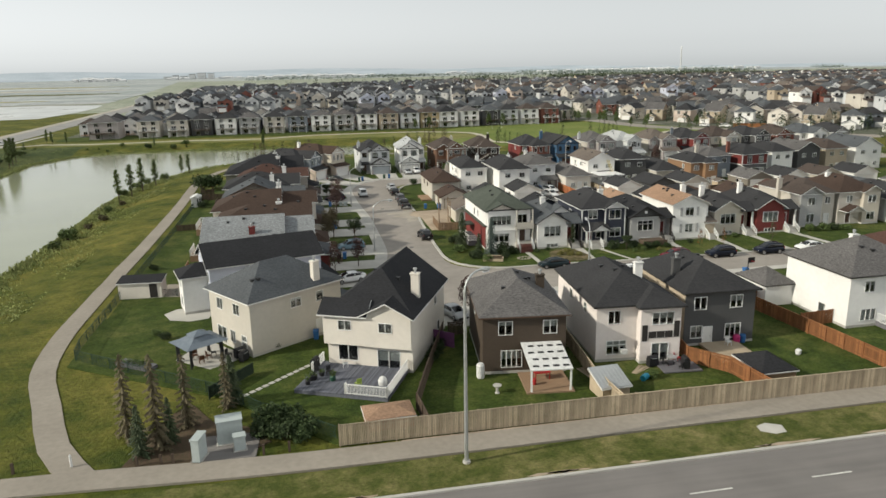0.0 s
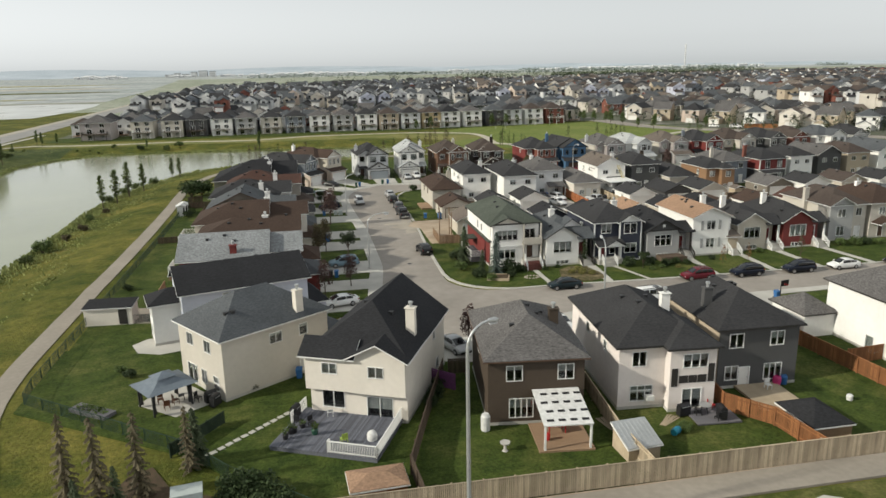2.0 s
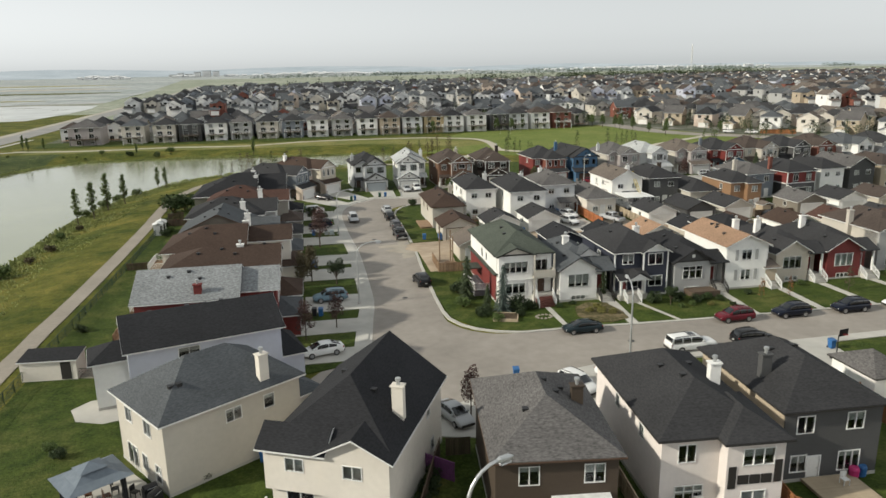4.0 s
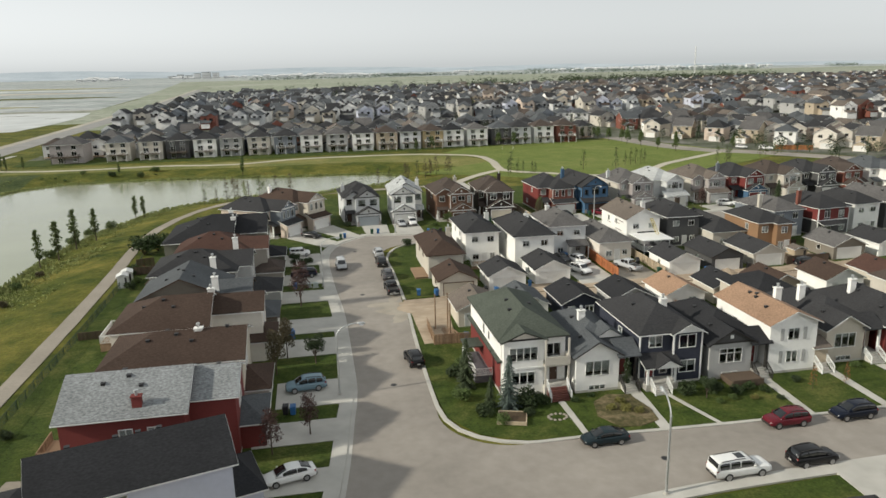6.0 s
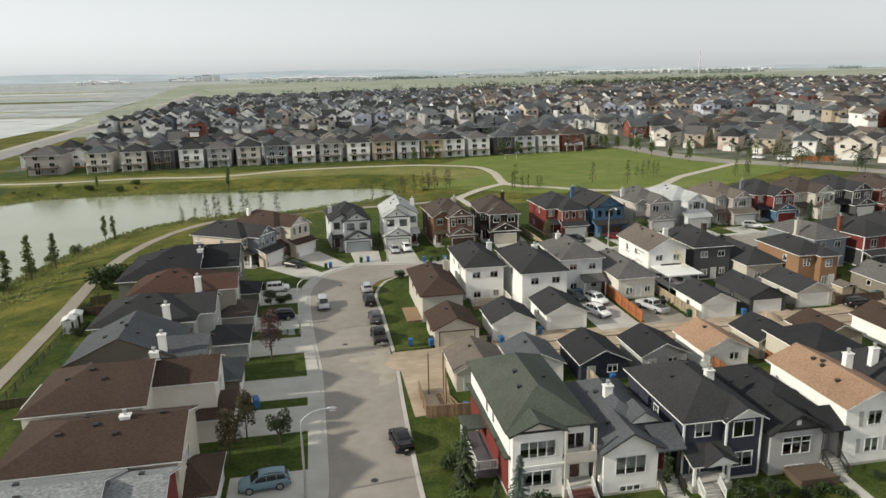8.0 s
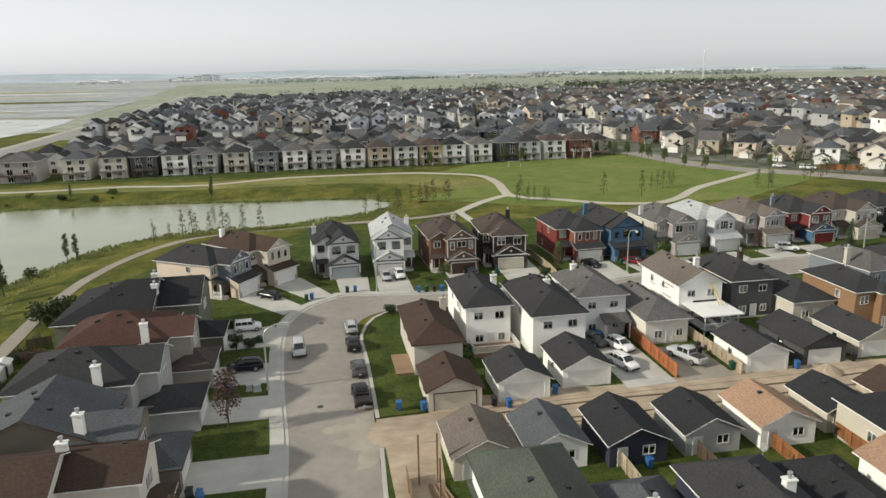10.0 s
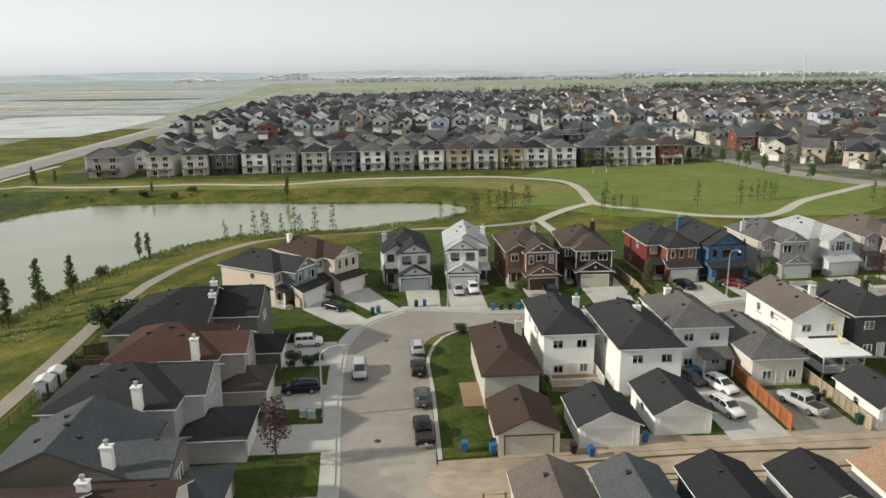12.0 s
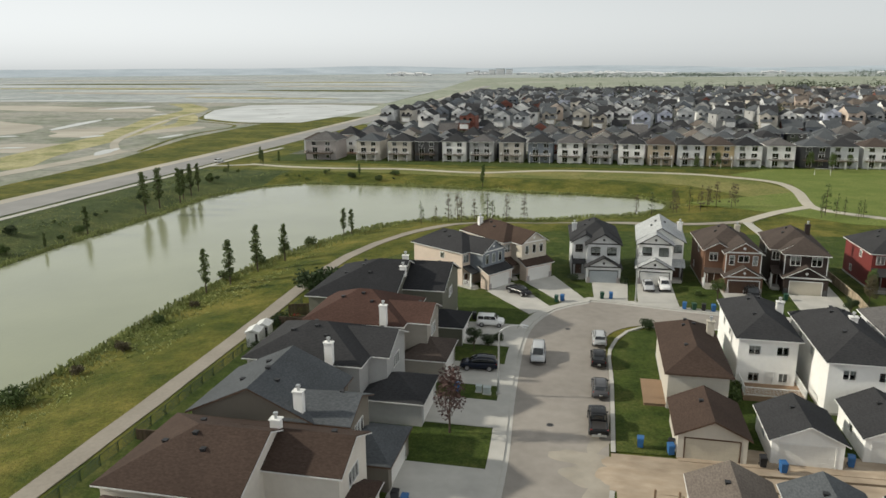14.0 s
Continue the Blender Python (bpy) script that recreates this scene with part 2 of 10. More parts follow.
SCREEN = material("dark_green_screen", (0.018, 0.032, 0.018), (0.013, 0.024, 0.014), scale=6, rough=0.9, big=0.2)
DECKWOOD = material("tan_deck_wood", (0.29, 0.195, 0.125), (0.24, 0.16, 0.10), scale=3, rough=0.85, stretch=(0.5, 8, 1), big=0.12, island=0.28)
DARKWOOD = material("dark_fence_wood", (0.10, 0.072, 0.05), (0.07, 0.05, 0.037), scale=3, rough=0.9, stretch=(6, 6, 0.5), big=0.2, island=0.28)
MESHGREEN = material("green_chain_link", (0.025, 0.055, 0.035), (0.02, 0.04, 0.026), scale=4, rough=0.6)
PURPLE = material("purple_fence_paint", (0.16, 0.055, 0.15), rough=0.7)
BARK = material("bark", (0.10, 0.075, 0.055), (0.06, 0.045, 0.035), scale=6, rough=1.0, stretch=(2, 2, 0.5))
LEAF = {}
# the last leaf colour is paled to stand for distance haze
for key, c in dict(green=(0.072, 0.105, 0.03), poplar=(0.075, 0.10, 0.030), spruce=(0.036, 0.050, 0.022), bluespruce=(0.06, 0.08, 0.068), dry=(0.085, 0.070, 0.038), wine=(0.075, 0.042, 0.037), autumn=(0.20, 0.09, 0.03), yellow=(0.16, 0.15, 0.045), dark=(0.030, 0.046, 0.017), deep=(0.032, 0.052, 0.016), haze_pale=(0.20, 0.24, 0.21)).items():
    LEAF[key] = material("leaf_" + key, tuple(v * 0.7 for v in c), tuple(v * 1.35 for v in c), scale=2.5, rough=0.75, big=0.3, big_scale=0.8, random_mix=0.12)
TYRE = material("tyre_rubber", (0.018, 0.018, 0.018), rough=0.9)
RIM = material("wheel_rim", (0.42, 0.42, 0.43), rough=0.35, metal=0.8)
LAMPGLASS = material("headlight_glass", (0.65, 0.66, 0.68), rough=0.1, spec=0.6)
TAILGLASS = material("taillight_glass", (0.30, 0.015, 0.015), rough=0.15, spec=0.6)
WATER = material("pond_water", (0.25, 0.265, 0.165), (0.225, 0.24, 0.15), scale=0.05, rough=0.12, bump=0.03, bump_scale=1.2, big=0.08, big_scale=0.02, spec=0.5)
PALEWATER = material("settling_pond_water", (0.52, 0.53, 0.515), (0.43, 0.445, 0.435), scale=0.05, rough=0.45, bump=0.03, bump_scale=0.5, big=0.16, big_scale=0.03, spec=0.3)
UTILITY = material("utility_box_paint", (0.40, 0.44, 0.43), (0.36, 0.40, 0.39), scale=3, rough=0.55, big=0.1)
PLASTIC = {k: material("plastic_" + k, c, rough=0.45, big=0.08) for k, c in dict(blue=(0.035, 0.13, 0.32), black=(0.02, 0.02, 0.022), green=(0.02, 0.07, 0.045), white=(0.68, 0.68, 0.66), pink=(0.50, 0.04, 0.17), red=(0.42, 0.03, 0.03), teal=(0.02, 0.22, 0.30), yellow=(0.55, 0.42, 0.05), brown=(0.11, 0.045, 0.022), lime=(0.32, 0.42, 0.08)).items()}
PAINTS = {}
for key, c in dict(white=(0.72, 0.72, 0.71), black=(0.010, 0.010, 0.011), navy=(0.007, 0.010, 0.020), silver=(0.42, 0.43, 0.44), steel=(0.16, 0.24, 0.29), red=(0.11, 0.012, 0.02), grey=(0.085, 0.085, 0.09), teal=(0.012, 0.022, 0.027)).items():
    PAINTS[key] = material("car_paint_" + key, c, tuple(v * 0.95 for v in c), scale=1, rough=0.2, metal=0.0, big=0.04, spec=0.25)
    PAINTS[key].node_tree.nodes["Principled BSDF"].inputs["Coat Weight"].default_value = 0.05

GLASS = bpy.data.materials.new("window_glass")
GLASS.use_nodes = True
gp = GLASS.node_tree.nodes["Principled BSDF"]
gp.inputs["Base Color"].default_value = (0.75, 0.80, 0.82, 1)
gp.inputs["Roughness"].default_value, gp.inputs["Transmission Weight"].default_value, gp.inputs["IOR"].default_value = 0.03, 1.0, 1.5
# near-black colour that paints the shade of unlit rooms
ROOMDARK = material("room_shade_plate", (0.030, 0.028, 0.027), (0.02, 0.02, 0.02), scale=0.8, rough=0.9)
CARGLASS = material("tinted_car_glass", (0.012, 0.014, 0.016), rough=0.05, spec=0.8)


# ---- mesh tools ----
class Shape:
    """Vertices and faces of one mesh, gathered from boxes, prisms and strips."""

    def __init__(self):
        self.v, self.f = [], []

    def add(self, verts, faces):
        k = len(self.v)
        self.v += [tuple(p) for p in verts]
        self.f += [tuple(i + k for i in f) for f in faces]
        return self

    def box(self, x0, x1, y0, y1, z0, z1):
        return self.add([(x0, y0, z0), (x1, y0, z0), (x1, y1, z0), (x0, y1, z0), (x0, y0, z1), (x1, y0, z1), (x1, y1, z1), (x0, y1, z1)],
                        [(0, 3, 2, 1), (4, 5, 6, 7), (0, 1, 5, 4), (1, 2, 6, 5), (2, 3, 7, 6), (3, 0, 4, 7)])

    def beam(self, a, b, w, hgt):
        """A bar from a to b, w wide and hgt high, centred on the line."""
        a, b = Vector(a), Vector(b)
        d = (b - a).normalized()
        s = d.cross(Vector((0, 0, 1)))
        s = s.normalized() if s.length > 1e-4 else Vector((1, 0, 0))
        t = s.cross(d)
        s, t = s * w / 2, t * hgt / 2
        return self.add([a - s - t, a + s - t, a + s + t, a - s + t, b - s - t, b + s - t, b + s + t, b - s + t],
                        [(0, 3, 2, 1), (4, 5, 6, 7), (0, 1, 5, 4), (1, 2, 6, 5), (2, 3, 7, 6), (3, 0, 4, 7)])

    def tube(self, pts, radii, n=8):
        """A tapered tube along points."""
        rings = []
        for i, p in enumerate(pts):
            p = Vector(p)
            d = (Vector(pts[min(i + 1, len(pts) - 1)]) - Vector(pts[max(i - 1, 0)])).normalized()
            s = d.cross(Vector((0.3, 1, 0.2))).normalized()
            t = d.cross(s)
            rings.append([p + (s * math.cos(2 * math.pi * k / n) + t * math.sin(2 * math.pi * k / n)) * radii[i] for k in range(n)])
        faces = []
        for i in range(len(rings) - 1):
            for k in range(n):
                faces.append((i * n + k, i * n + (k + 1) % n, (i + 1) * n + (k + 1) % n, (i + 1) * n + k))
        faces += [tuple(range(n))[::-1], tuple((len(rings) - 1) * n + k for k in range(n))]
        return self.add([p for r in rings for p in r], faces)

    def slab(self, poly, z0, z1):
        """A flat plate over a polygon, counter-clockwise."""
        n = len(poly)
        return self.add([(x, y, z0) for x, y in poly] + [(x, y, z1) for x, y in poly],
                        [tuple(range(n, 2 * n)), tuple(range(n))[::-1]] + [(i, (i + 1) % n, (i + 1) % n + n, i + n) for i in range(n)])

    def mesh(self, name):
        m = bpy.data.meshes.new(name)
        m.from_pydata(self.v, [], self.f)
        m.update()
        return m


def part(name, shape, mat, parent=None, label="", m=None):
    """One mesh object, under its thing or part if there is one."""
    data = shape if isinstance(shape, bpy.types.Mesh) else shape.mesh(name)
    if mat and not data.materials:
        data.materials.append(mat)
    ob = new(name, data)
    if parent:
        ob.parent = parent
    if m is not None:
        ob.matrix_basis = m
    if label:
        ob["label"] = label
    return ob


def place(u, v, z=0.0, turn=0.0):
    """A pose on the street grid."""
    return GM @ pose(u, v, z, 0, 0, turn)


def thing(name, label, category, m, group="", kind=""):
    ob = new(name)
    ob.matrix_basis = m
    ob.empty_display_size = 0.3
    return tagged(ob, label, category, group, kind)


def structure(name, shape, mat, label, category):
    ob = part(name, shape, mat)
    ob.matrix_basis = GM
    return tagged(ob, label, category, kind="structure")


def lifted(m):
    for f in m.polygons:
        f.use_smooth = True
    return m


# ---- ground, water, roads ----
POND = [(-54, 80), (-53.8, 98), (-53.4, 112), (-53.3, 130), (-53.6, 150), (-53.5, 166), (-53, 178), (-49.6, 196), (-46, 207), (-41, 222), (-34, 232), (-25, 238), (-13, 241.5), (1, 242), (12, 246.5), (27, 254), (33.5, 261), (35.5, 268), (30, 276),
        (13, 279.5), (-4, 280), (-31, 285), (-56, 287), (-82, 286), (-94, 276), (-101, 257), (-100, 232), (-100.5, 210), (-101.5, 191), (-101, 172), (-101, 150), (-99, 120), (-97, 95), (-85, 78), (-66, 72)]
WATER_Z = -2.0


def pond_distance(u, v):
    """Metres from the shore, negative in the water."""
    best, inside, n = 1e9, False, len(POND)
    for i in range(n):
        (ax, ay), (bx, by) = POND[i], POND[(i + 1) % n]
        dx, dy = bx - ax, by - ay
        t = max(0.0, min(1.0, ((u - ax) * dx + (v - ay) * dy) / (dx * dx + dy * dy)))
        best = min(best, math.hypot(u - ax - t * dx, v - ay - t * dy))
        if (ay > v) != (by > v) and u < ax + (v - ay) / (by - ay) * dx:
            inside = not inside
    return -best if inside else best


def land(u, v):
    """Height of the ground: level, but for the pond's bowl."""
    if not (-135 < u < 75 and 50 < v < 325):
        return -0.06
    d = pond_distance(u, v)
    z = -0.06 if d > 18 else -0.06 + (WATER_Z - 0.1) * (1 - smooth(0, 18, d)) if d > 0 else WATER_Z - 0.15 - min(1.2, -d * 0.2)
    if 0 < d < 30:
        z += 0.12 * noise.noise((u * 0.15, v * 0.15, 0)) * smooth(0, 4, d) * smooth(30, 18, d)
    return z


def ground_sheet():
    us = [-4600, -2500, -1200, -700, -400, -250, -180] + [-140 + 3 * i for i in range(72)] + [90, 130, 200, 300, 500, 900, 1800, 4600]
    vs = [-1500, -400, -100, 0, 30] + [50 + 3 * i for i in range(93)] + [345, 400, 500, 700, 1000, 1600, 2600, 4700]
    s = Shape()
    s.v = [(u, v, land(u, v)) for v in vs for u in us]
    w = len(us)
    s.f = [(j * w + i, j * w + i + 1, (j + 1) * w + i + 1, (j + 1) * w + i) for j in range(len(vs) - 1) for i in range(w - 1)]
    return lifted(s.mesh("ground"))


sheet = ground_sheet()
sheet.materials.append(GROUND)
sheet.materials.append(SCRUB)
for f in sheet.polygons:
    if f.center.x < -96 and f.center.y < 302:
        f.material_index = 1
structure("ground", sheet, None, "rough yellow-green grassland falling to the pond", "ground")
structure("water", Shape().slab([(u, v) for u, v in POND], WATER_Z - 0.6, WATER_Z), WATER, "still grey-green water of the pond", "water")


def ribbon(points, width, z0, z1, follow=False):
    """A paved strip of even width along a line of points, rounded by a spline."""
    pts = []
    n = len(points)
    for i in range(n - 1):
        p0, p1, p2, p3 = (Vector(points[max(0, min(n - 1, k))]) for k in (i - 1, i, i + 1, i + 2))
        steps = max(2, int((p2 - p1).length / 3))
        for k in range(steps):
            t = k / steps
            pts.append(0.5 * ((2 * p1) + (p2 - p0) * t + (2 * p0 - 5 * p1 + 4 * p2 - p3) * t * t + (3 * p1 - p0 - 3 * p2 + p3) * t ** 3))
    pts.append(Vector(points[-1]))
    s = Shape()
    verts, faces = [], []
    for i, p in enumerate(pts):
        d = (pts[min(i + 1, len(pts) - 1)] - pts[max(i - 1, 0)]).normalized()
        q = Vector((-d.y, d.x)) * width / 2
        for c in (p + q, p - q):
            zz = land(c.x, c.y) if follow else 0.0
            verts += [(c.x, c.y, zz + z0), (c.x, c.y, zz + z1)]
        if i:
            a, b = 4 * (i - 1), 4 * i
            faces += [(a + 1, a + 3, b + 3, b + 1), (a, a + 1, b + 1, b), (a + 3, a + 2, b + 2, b + 3)]
    return s.add(verts, faces)


def arc(cu, cv, r, a0, a1, n=10):
    return [(cu + r * math.cos(radians(a0 + (a1 - a0) * i / n)), cv + r * math.sin(radians(a0 + (a1 - a0) * i / n))) for i in range(n + 1)]


# the arterial road, its kerb, verge and pathway
s = Shape().slab([(-300, 2), (320, 2), (320, 20.2), (-300, 20.2)], -0.2, 0.0)
structure("road_1", s, ARTERIAL, "wide grey asphalt arterial road with worn wheel tracks", "road")
structure("kerb_1", Shape().box(-300, 320, 20.2, 20.5, -0.2, 0.14), CONCRETE, "pale concrete kerb of the arterial road", "kerb")
structure("verge", Shape().box(-300, 320, 20.5, 24.9, -0.2, 0.10), VERGE, "mown grass verge with bare patches", "verge")
structure("pavement_1", ribbon([(-60, 30.5), (-40, 28.0), (-25, 27.6), (-10, 26.7), (6, 26.5), (60, 26.6), (320, 26.6)], 2.7, -0.1, 0.14), PATHWAY, "grey asphalt pathway beside the verge", "pavement")
for i in range(14):
    u = 20.9 - 9.75 * 6 + 9.75 * i
    tagged(part("lane_line", Shape().box(u, u + 3.3, 16.12, 16.27, 0.0, 0.006), PAINT, m=GM), "white dashed lane line on the arterial road", "lane marking", "lane dashes", "structure")
for k in range(16):
    u = -30 + 6.4 * k + 4.6 * math.sin(k * 2.3)
    w = 0.5 + 2.6 * abs(math.sin(k * 1.9)) ** 3
    pts = [(u + (w + 0.25 * math.sin(5 * t + k)) * math.cos(0.45 * t), 20.74 + 0.15 * math.sin(k * 3.1) ** 2 + (0.16 + 0.09 * math.sin(3 * t + k)) * math.sin(0.45 * t)) for t in range(14)]
    structure("soil_patch_%d" % (k + 1), Shape().slab(pts, 0.0, 0.104), SOIL, "sandy bare patch in the verge by the kerb", "bare soil")
s = Shape()
for k in range(30):
    u = 2.0 + 2.3 * k
    s.box(u, u + 2.3, 28.02 - 0.12 * (1 + math.sin(k * 2.1)), 28.12, 0.0, 0.078)
structure("soil_strip", s, SOIL, "strip of bare soil at the foot of the board fence", "bare soil")
# the pathway along the pond
LAKEPATH = [(-22.5, 28.0), (-26.0, 33.5), (-29.0, 41.5), (-32.0, 50), (-33.2, 60), (-33.3, 72), (-33.2, 90), (-32.9, 112), (-33, 146), (-33.6, 170), (-33.2, 184), (-31, 198), (-26, 212), (-17, 224), (-4, 230.5), (10, 232.5), (25, 232), (40, 234), (52, 239)]
structure("pavement_2", ribbon(LAKEPATH, 2.4, -0.06, 0.09, True), PATHWAY, "winding asphalt footpath above the pond bank", "pavement")
PARK = [(-118, 318), (-100, 313), (-80, 311.5), (-55, 313.5), (-26, 309), (2, 318.5), (43, 318), (60, 312), (71.5, 303), (73.8, 287), (71.7, 268), (71.6, 259.5), (77, 253), (84.5, 248), (90.5, 242.4), (97, 238.4), (104, 236.4), (110.5, 236.8), (119, 243), (126, 250.5), (134, 258), (147, 266.8), (160, 275.5), (168.5, 281.5)]
structure("pavement_3", ribbon(PARK, 3.0, -0.02, 0.09), PALEPATH, "pale footpath winding across the park", "pavement")
structure("pavement_4", ribbon([(50, 237), (54, 243), (61.7, 252.5), (71, 261)], 2.8, -0.02, 0.095), PALEPATH, "short footpath joining the park paths", "pavement")
structure("pavement_5", ribbon([(52.5, 168), (53.5, 185), (52.5, 215), (51, 237)], 2.0, -0.02, 0.10), CONCRETE, "narrow concrete walk between two lots", "pavement")
s = Shape().slab([(40, 262), (62, 250), (75, 240), (100, 236), (135, 236), (190, 270), (150, 345), (120, 346), (75, 334), (60, 318), (76, 300), (73, 285)], -0.3, 0.0)
structure("lawn_park", s, MEADOW, "mown green lawn of the park", "lawn")
structure("meadow_north", Shape().slab([(-112, 306), (-60, 303), (-20, 299), (22, 300), (44, 292), (54, 279), (62, 270), (71, 270), (73, 290), (66, 306), (50, 318), (0, 321), (-30, 318), (-112, 322)], -0.3, -0.02), BANK, "tall yellow-green meadow between pond and houses", "meadow")
structure("road_2", ribbon([(222, 222), (210, 238), (197, 256), (182, 276), (167.5, 290), (159, 311), (154.5, 345), (149, 400)], 11.0, -0.1, 0.04), STREET, "grey street beyond the park", "road")
structure("road_3", ribbon([(-138, -60), (-141, 120), (-142, 218), (-142.5, 300), (-144.5, 430), (-149, 590), (-162, 900), (-200, 1500)], 15.0, -0.1, 0.05), FARROAD, "grey road along the far side of the pond", "road")
structure("shoulder", ribbon([(-146.5, -60), (-149.5, 120), (-150.4, 218), (-150.9, 300), (-152.9, 430), (-157.4, 590), (-170.4, 900), (-208, 1500)], 5.0, -0.1, 0.056), BARE, "pale gravel shoulder of the far road", "shoulder")
structure("pavement_6", ribbon([(-128, 60), (-130.6, 160), (-131.3, 208), (-131.4, 283), (-132.4, 332), (-130.4, 375)], 2.3, -0.02, 0.07), CONCRETE, "pale walk beside the far road", "pavement")
structure("pavement_9", ribbon([(-131.6, 310), (-125, 312.5), (-116, 317)], 2.2, -0.02, 0.085), CONCRETE, "short pale path from the far road to the park", "pavement")

# the residential streets: one plate of asphalt, with kerb and walk around the blocks
street = [(6.4, 75)] + arc(-1.5, 77.5, 8.0, -10, -75, 6) + [(-6, 60), (5, 57), (17.7, 59), (30, 64.9), (63, 66.5), (160, 68), (160, 74.7), (63, 74.7), (30, 75.7)] + arc(24.0, 83.4, 7.6, -90, -178, 8)[0:] + [(17.0, 100), (17.6, 123), (17.9, 140)] + arc(25.5, 152.8, 8.2, 180, 92, 8) + [(34, 160.6), (54, 159.5), (110, 165), (180, 168), (180, 176), (104, 174), (73, 169.8), (54, 166), (34, 167.5), (17, 170.5)] + arc(14.8, 161.8, 8.6, 95, 180, 8) + [(6.3, 140), (6.3, 110), (6.5, 88)]
street = street[::-1]
area = sum(street[i][0] * street[(i + 1) % len(street)][1] - street[(i + 1) % len(street)][0] * street[i][1] for i in range(len(street)))
if area < 0:
    street = street[::-1]
structure("road_4", Shape().slab(street, -0.1, 0.0), STREET, "worn pale asphalt of the residential street", "road")


def edging(name, pts, width, label, mat=CONCRETE, z=0.13, cat="pavement"):
    return structure(name, ribbon(pts, width, -0.1, z), mat, label, cat)


edging("pavement_7", [(4.2, 69.0), (5.3, 76), (6.3, 85), (7.05, 92), (7.1, 106), (6.95, 120), (6.2, 131), (5.7, 142), (5.55, 150), (6.2, 158), (9.2, 165.5), (14.5, 170.4), (17, 171.2), (34, 168.3), (54, 166.8), (73, 170.6), (104, 174.8), (180, 176.8)], 1.5, "pale concrete walk and rolled kerb along the lots")
edging("kerb_4", [(5.2, 68.6), (6.3, 76), (7.3, 85), (8.05, 92), (8.1, 106), (7.95, 120), (7.2, 131), (6.7, 142), (6.55, 150), (7.15, 157.6), (9.9, 164.7), (14.8, 169.3), (17, 170.1), (34, 167.2), (54, 165.7), (73, 169.5), (104, 173.7), (180, 175.7)], 0.5, "pale concrete gutter along the kerb", CONCRETE, 0.03, "kerb")
edging("kerb_2", [(160, 74.9), (63, 74.9), (30, 75.9), (24.2, 76.0), (19.6, 78.2), (17.0, 82.5), (16.7, 90), (17.2, 105), (17.8, 116.8)], 0.45, "pale concrete kerb round the corner lot", cat="kerb")
edging("kerb_3", [(18.0, 123.5), (18.1, 140), (18.0, 150), (20.5, 157.5), (25.5, 160.8), (34, 160.4), (54, 159.4), (110, 164.8), (180, 167.8)], 0.45, "pale concrete kerb round the inner block", cat="kerb")
edging("pavement_8", [(-2, 60.5), (5, 57.6), (17.7, 59.6), (30, 64.3), (63, 65.8), (160, 67.4)], 1.6, "pale concrete walk along the south lots")
structure("road_5", Shape().slab([(17.6, 117), (24, 117.3), (60, 117.8), (160, 118.5), (160, 124.5), (80, 124.9), (48, 124.4), (24, 123.6), (17.8, 123.4)], -0.1, 0.03), SOIL, "brown dirt back lane with wheel ruts", "road")
for k, (a, w) in enumerate(((118.9, 0.35), (120.6, 0.3), (121.9, 0.4), (117.8, 0.25))):
    edging("rut_%d" % (k + 1), [(19 + 9 * i, a + 0.012 * 9 * i + 0.35 * math.sin(i * 1.3 + k * 2)) for i in range(1, 13 - 2 * k)], w, "darker wheel rut in the dirt lane", (MULCH, SOIL, MULCH, GROUND)[k], 0.033, "rut")
wave = [(24 + 3.5 * i, 126.5 + 0.5 * math.sin(i * 1.7) + 0.3 * math.sin(i * 0.6)) for i in range(24)]
structure("soil_apron", Shape().slab([(24, 123.2), (104.5, 124.6)] + wave[::-1], -0.1, 0.095), SOIL, "trodden soil before the garage doors", "bare soil")
wave = [(24 + 3.5 * i, 116.2 + 0.4 * math.sin(i * 1.3) + 0.012 * i) for i in range(24)]
structure("soil_verge", Shape().slab(wave + [(104.5, 118.2), (24, 117.6)], -0.1, 0.092), SOIL, "bare soil along the backs of the garages", "bare soil")

# lawns of the blocks
structure("lawn_south", Shape().slab([(-30, 51), (-13, 39.5), (-3, 28.4), (160, 28.0), (160, 66.6), (63, 65), (30, 63.5), (17.7, 58.8), (5, 56.8), (-3, 60), (-8, 68), (-30, 66)], -0.2, 0.07), LAWN, "mown lawns of the south lots", "lawn")
structure("lawn_west", Shape().slab([(-29.6, 66), (-6, 68), (4.0, 71), (5.0, 78), (5.9, 85), (6.6, 92), (6.6, 106), (6.5, 120), (5.7, 131), (5.2, 142), (5, 150), (6, 160), (9, 166.5), (14, 171.2), (34, 169), (54, 167.5), (73, 171.2), (104, 175.4), (190, 177.4), (190, 225), (60, 225), (20, 222), (-12, 215), (-27, 185), (-29.6, 150)], -0.2, 0.075), LAWN, "mown lawns of the lots by the pond", "lawn")
structure("lawn_block_1", Shape().slab([(160, 75), (160, 118.4), (60, 117.6), (18, 116.7), (17.4, 105), (17.0, 90), (17.3, 83), (20, 78.6), (24.3, 76.3), (30, 76), (63, 75)], -0.2, 0.08), LAWN, "mown front lawns along the street", "lawn")
structure("lawn_block_2", Shape().slab([(18.3, 123.8), (48, 124.8), (80, 125.2), (160, 124.8), (160, 167), (110, 164.4), (54, 159.1), (34, 160.1), (25.6, 160.5), (20.7, 157.3), (18.3, 150)], -0.2, 0.08), LAWN, "green lawn beside the corner house", "lawn")

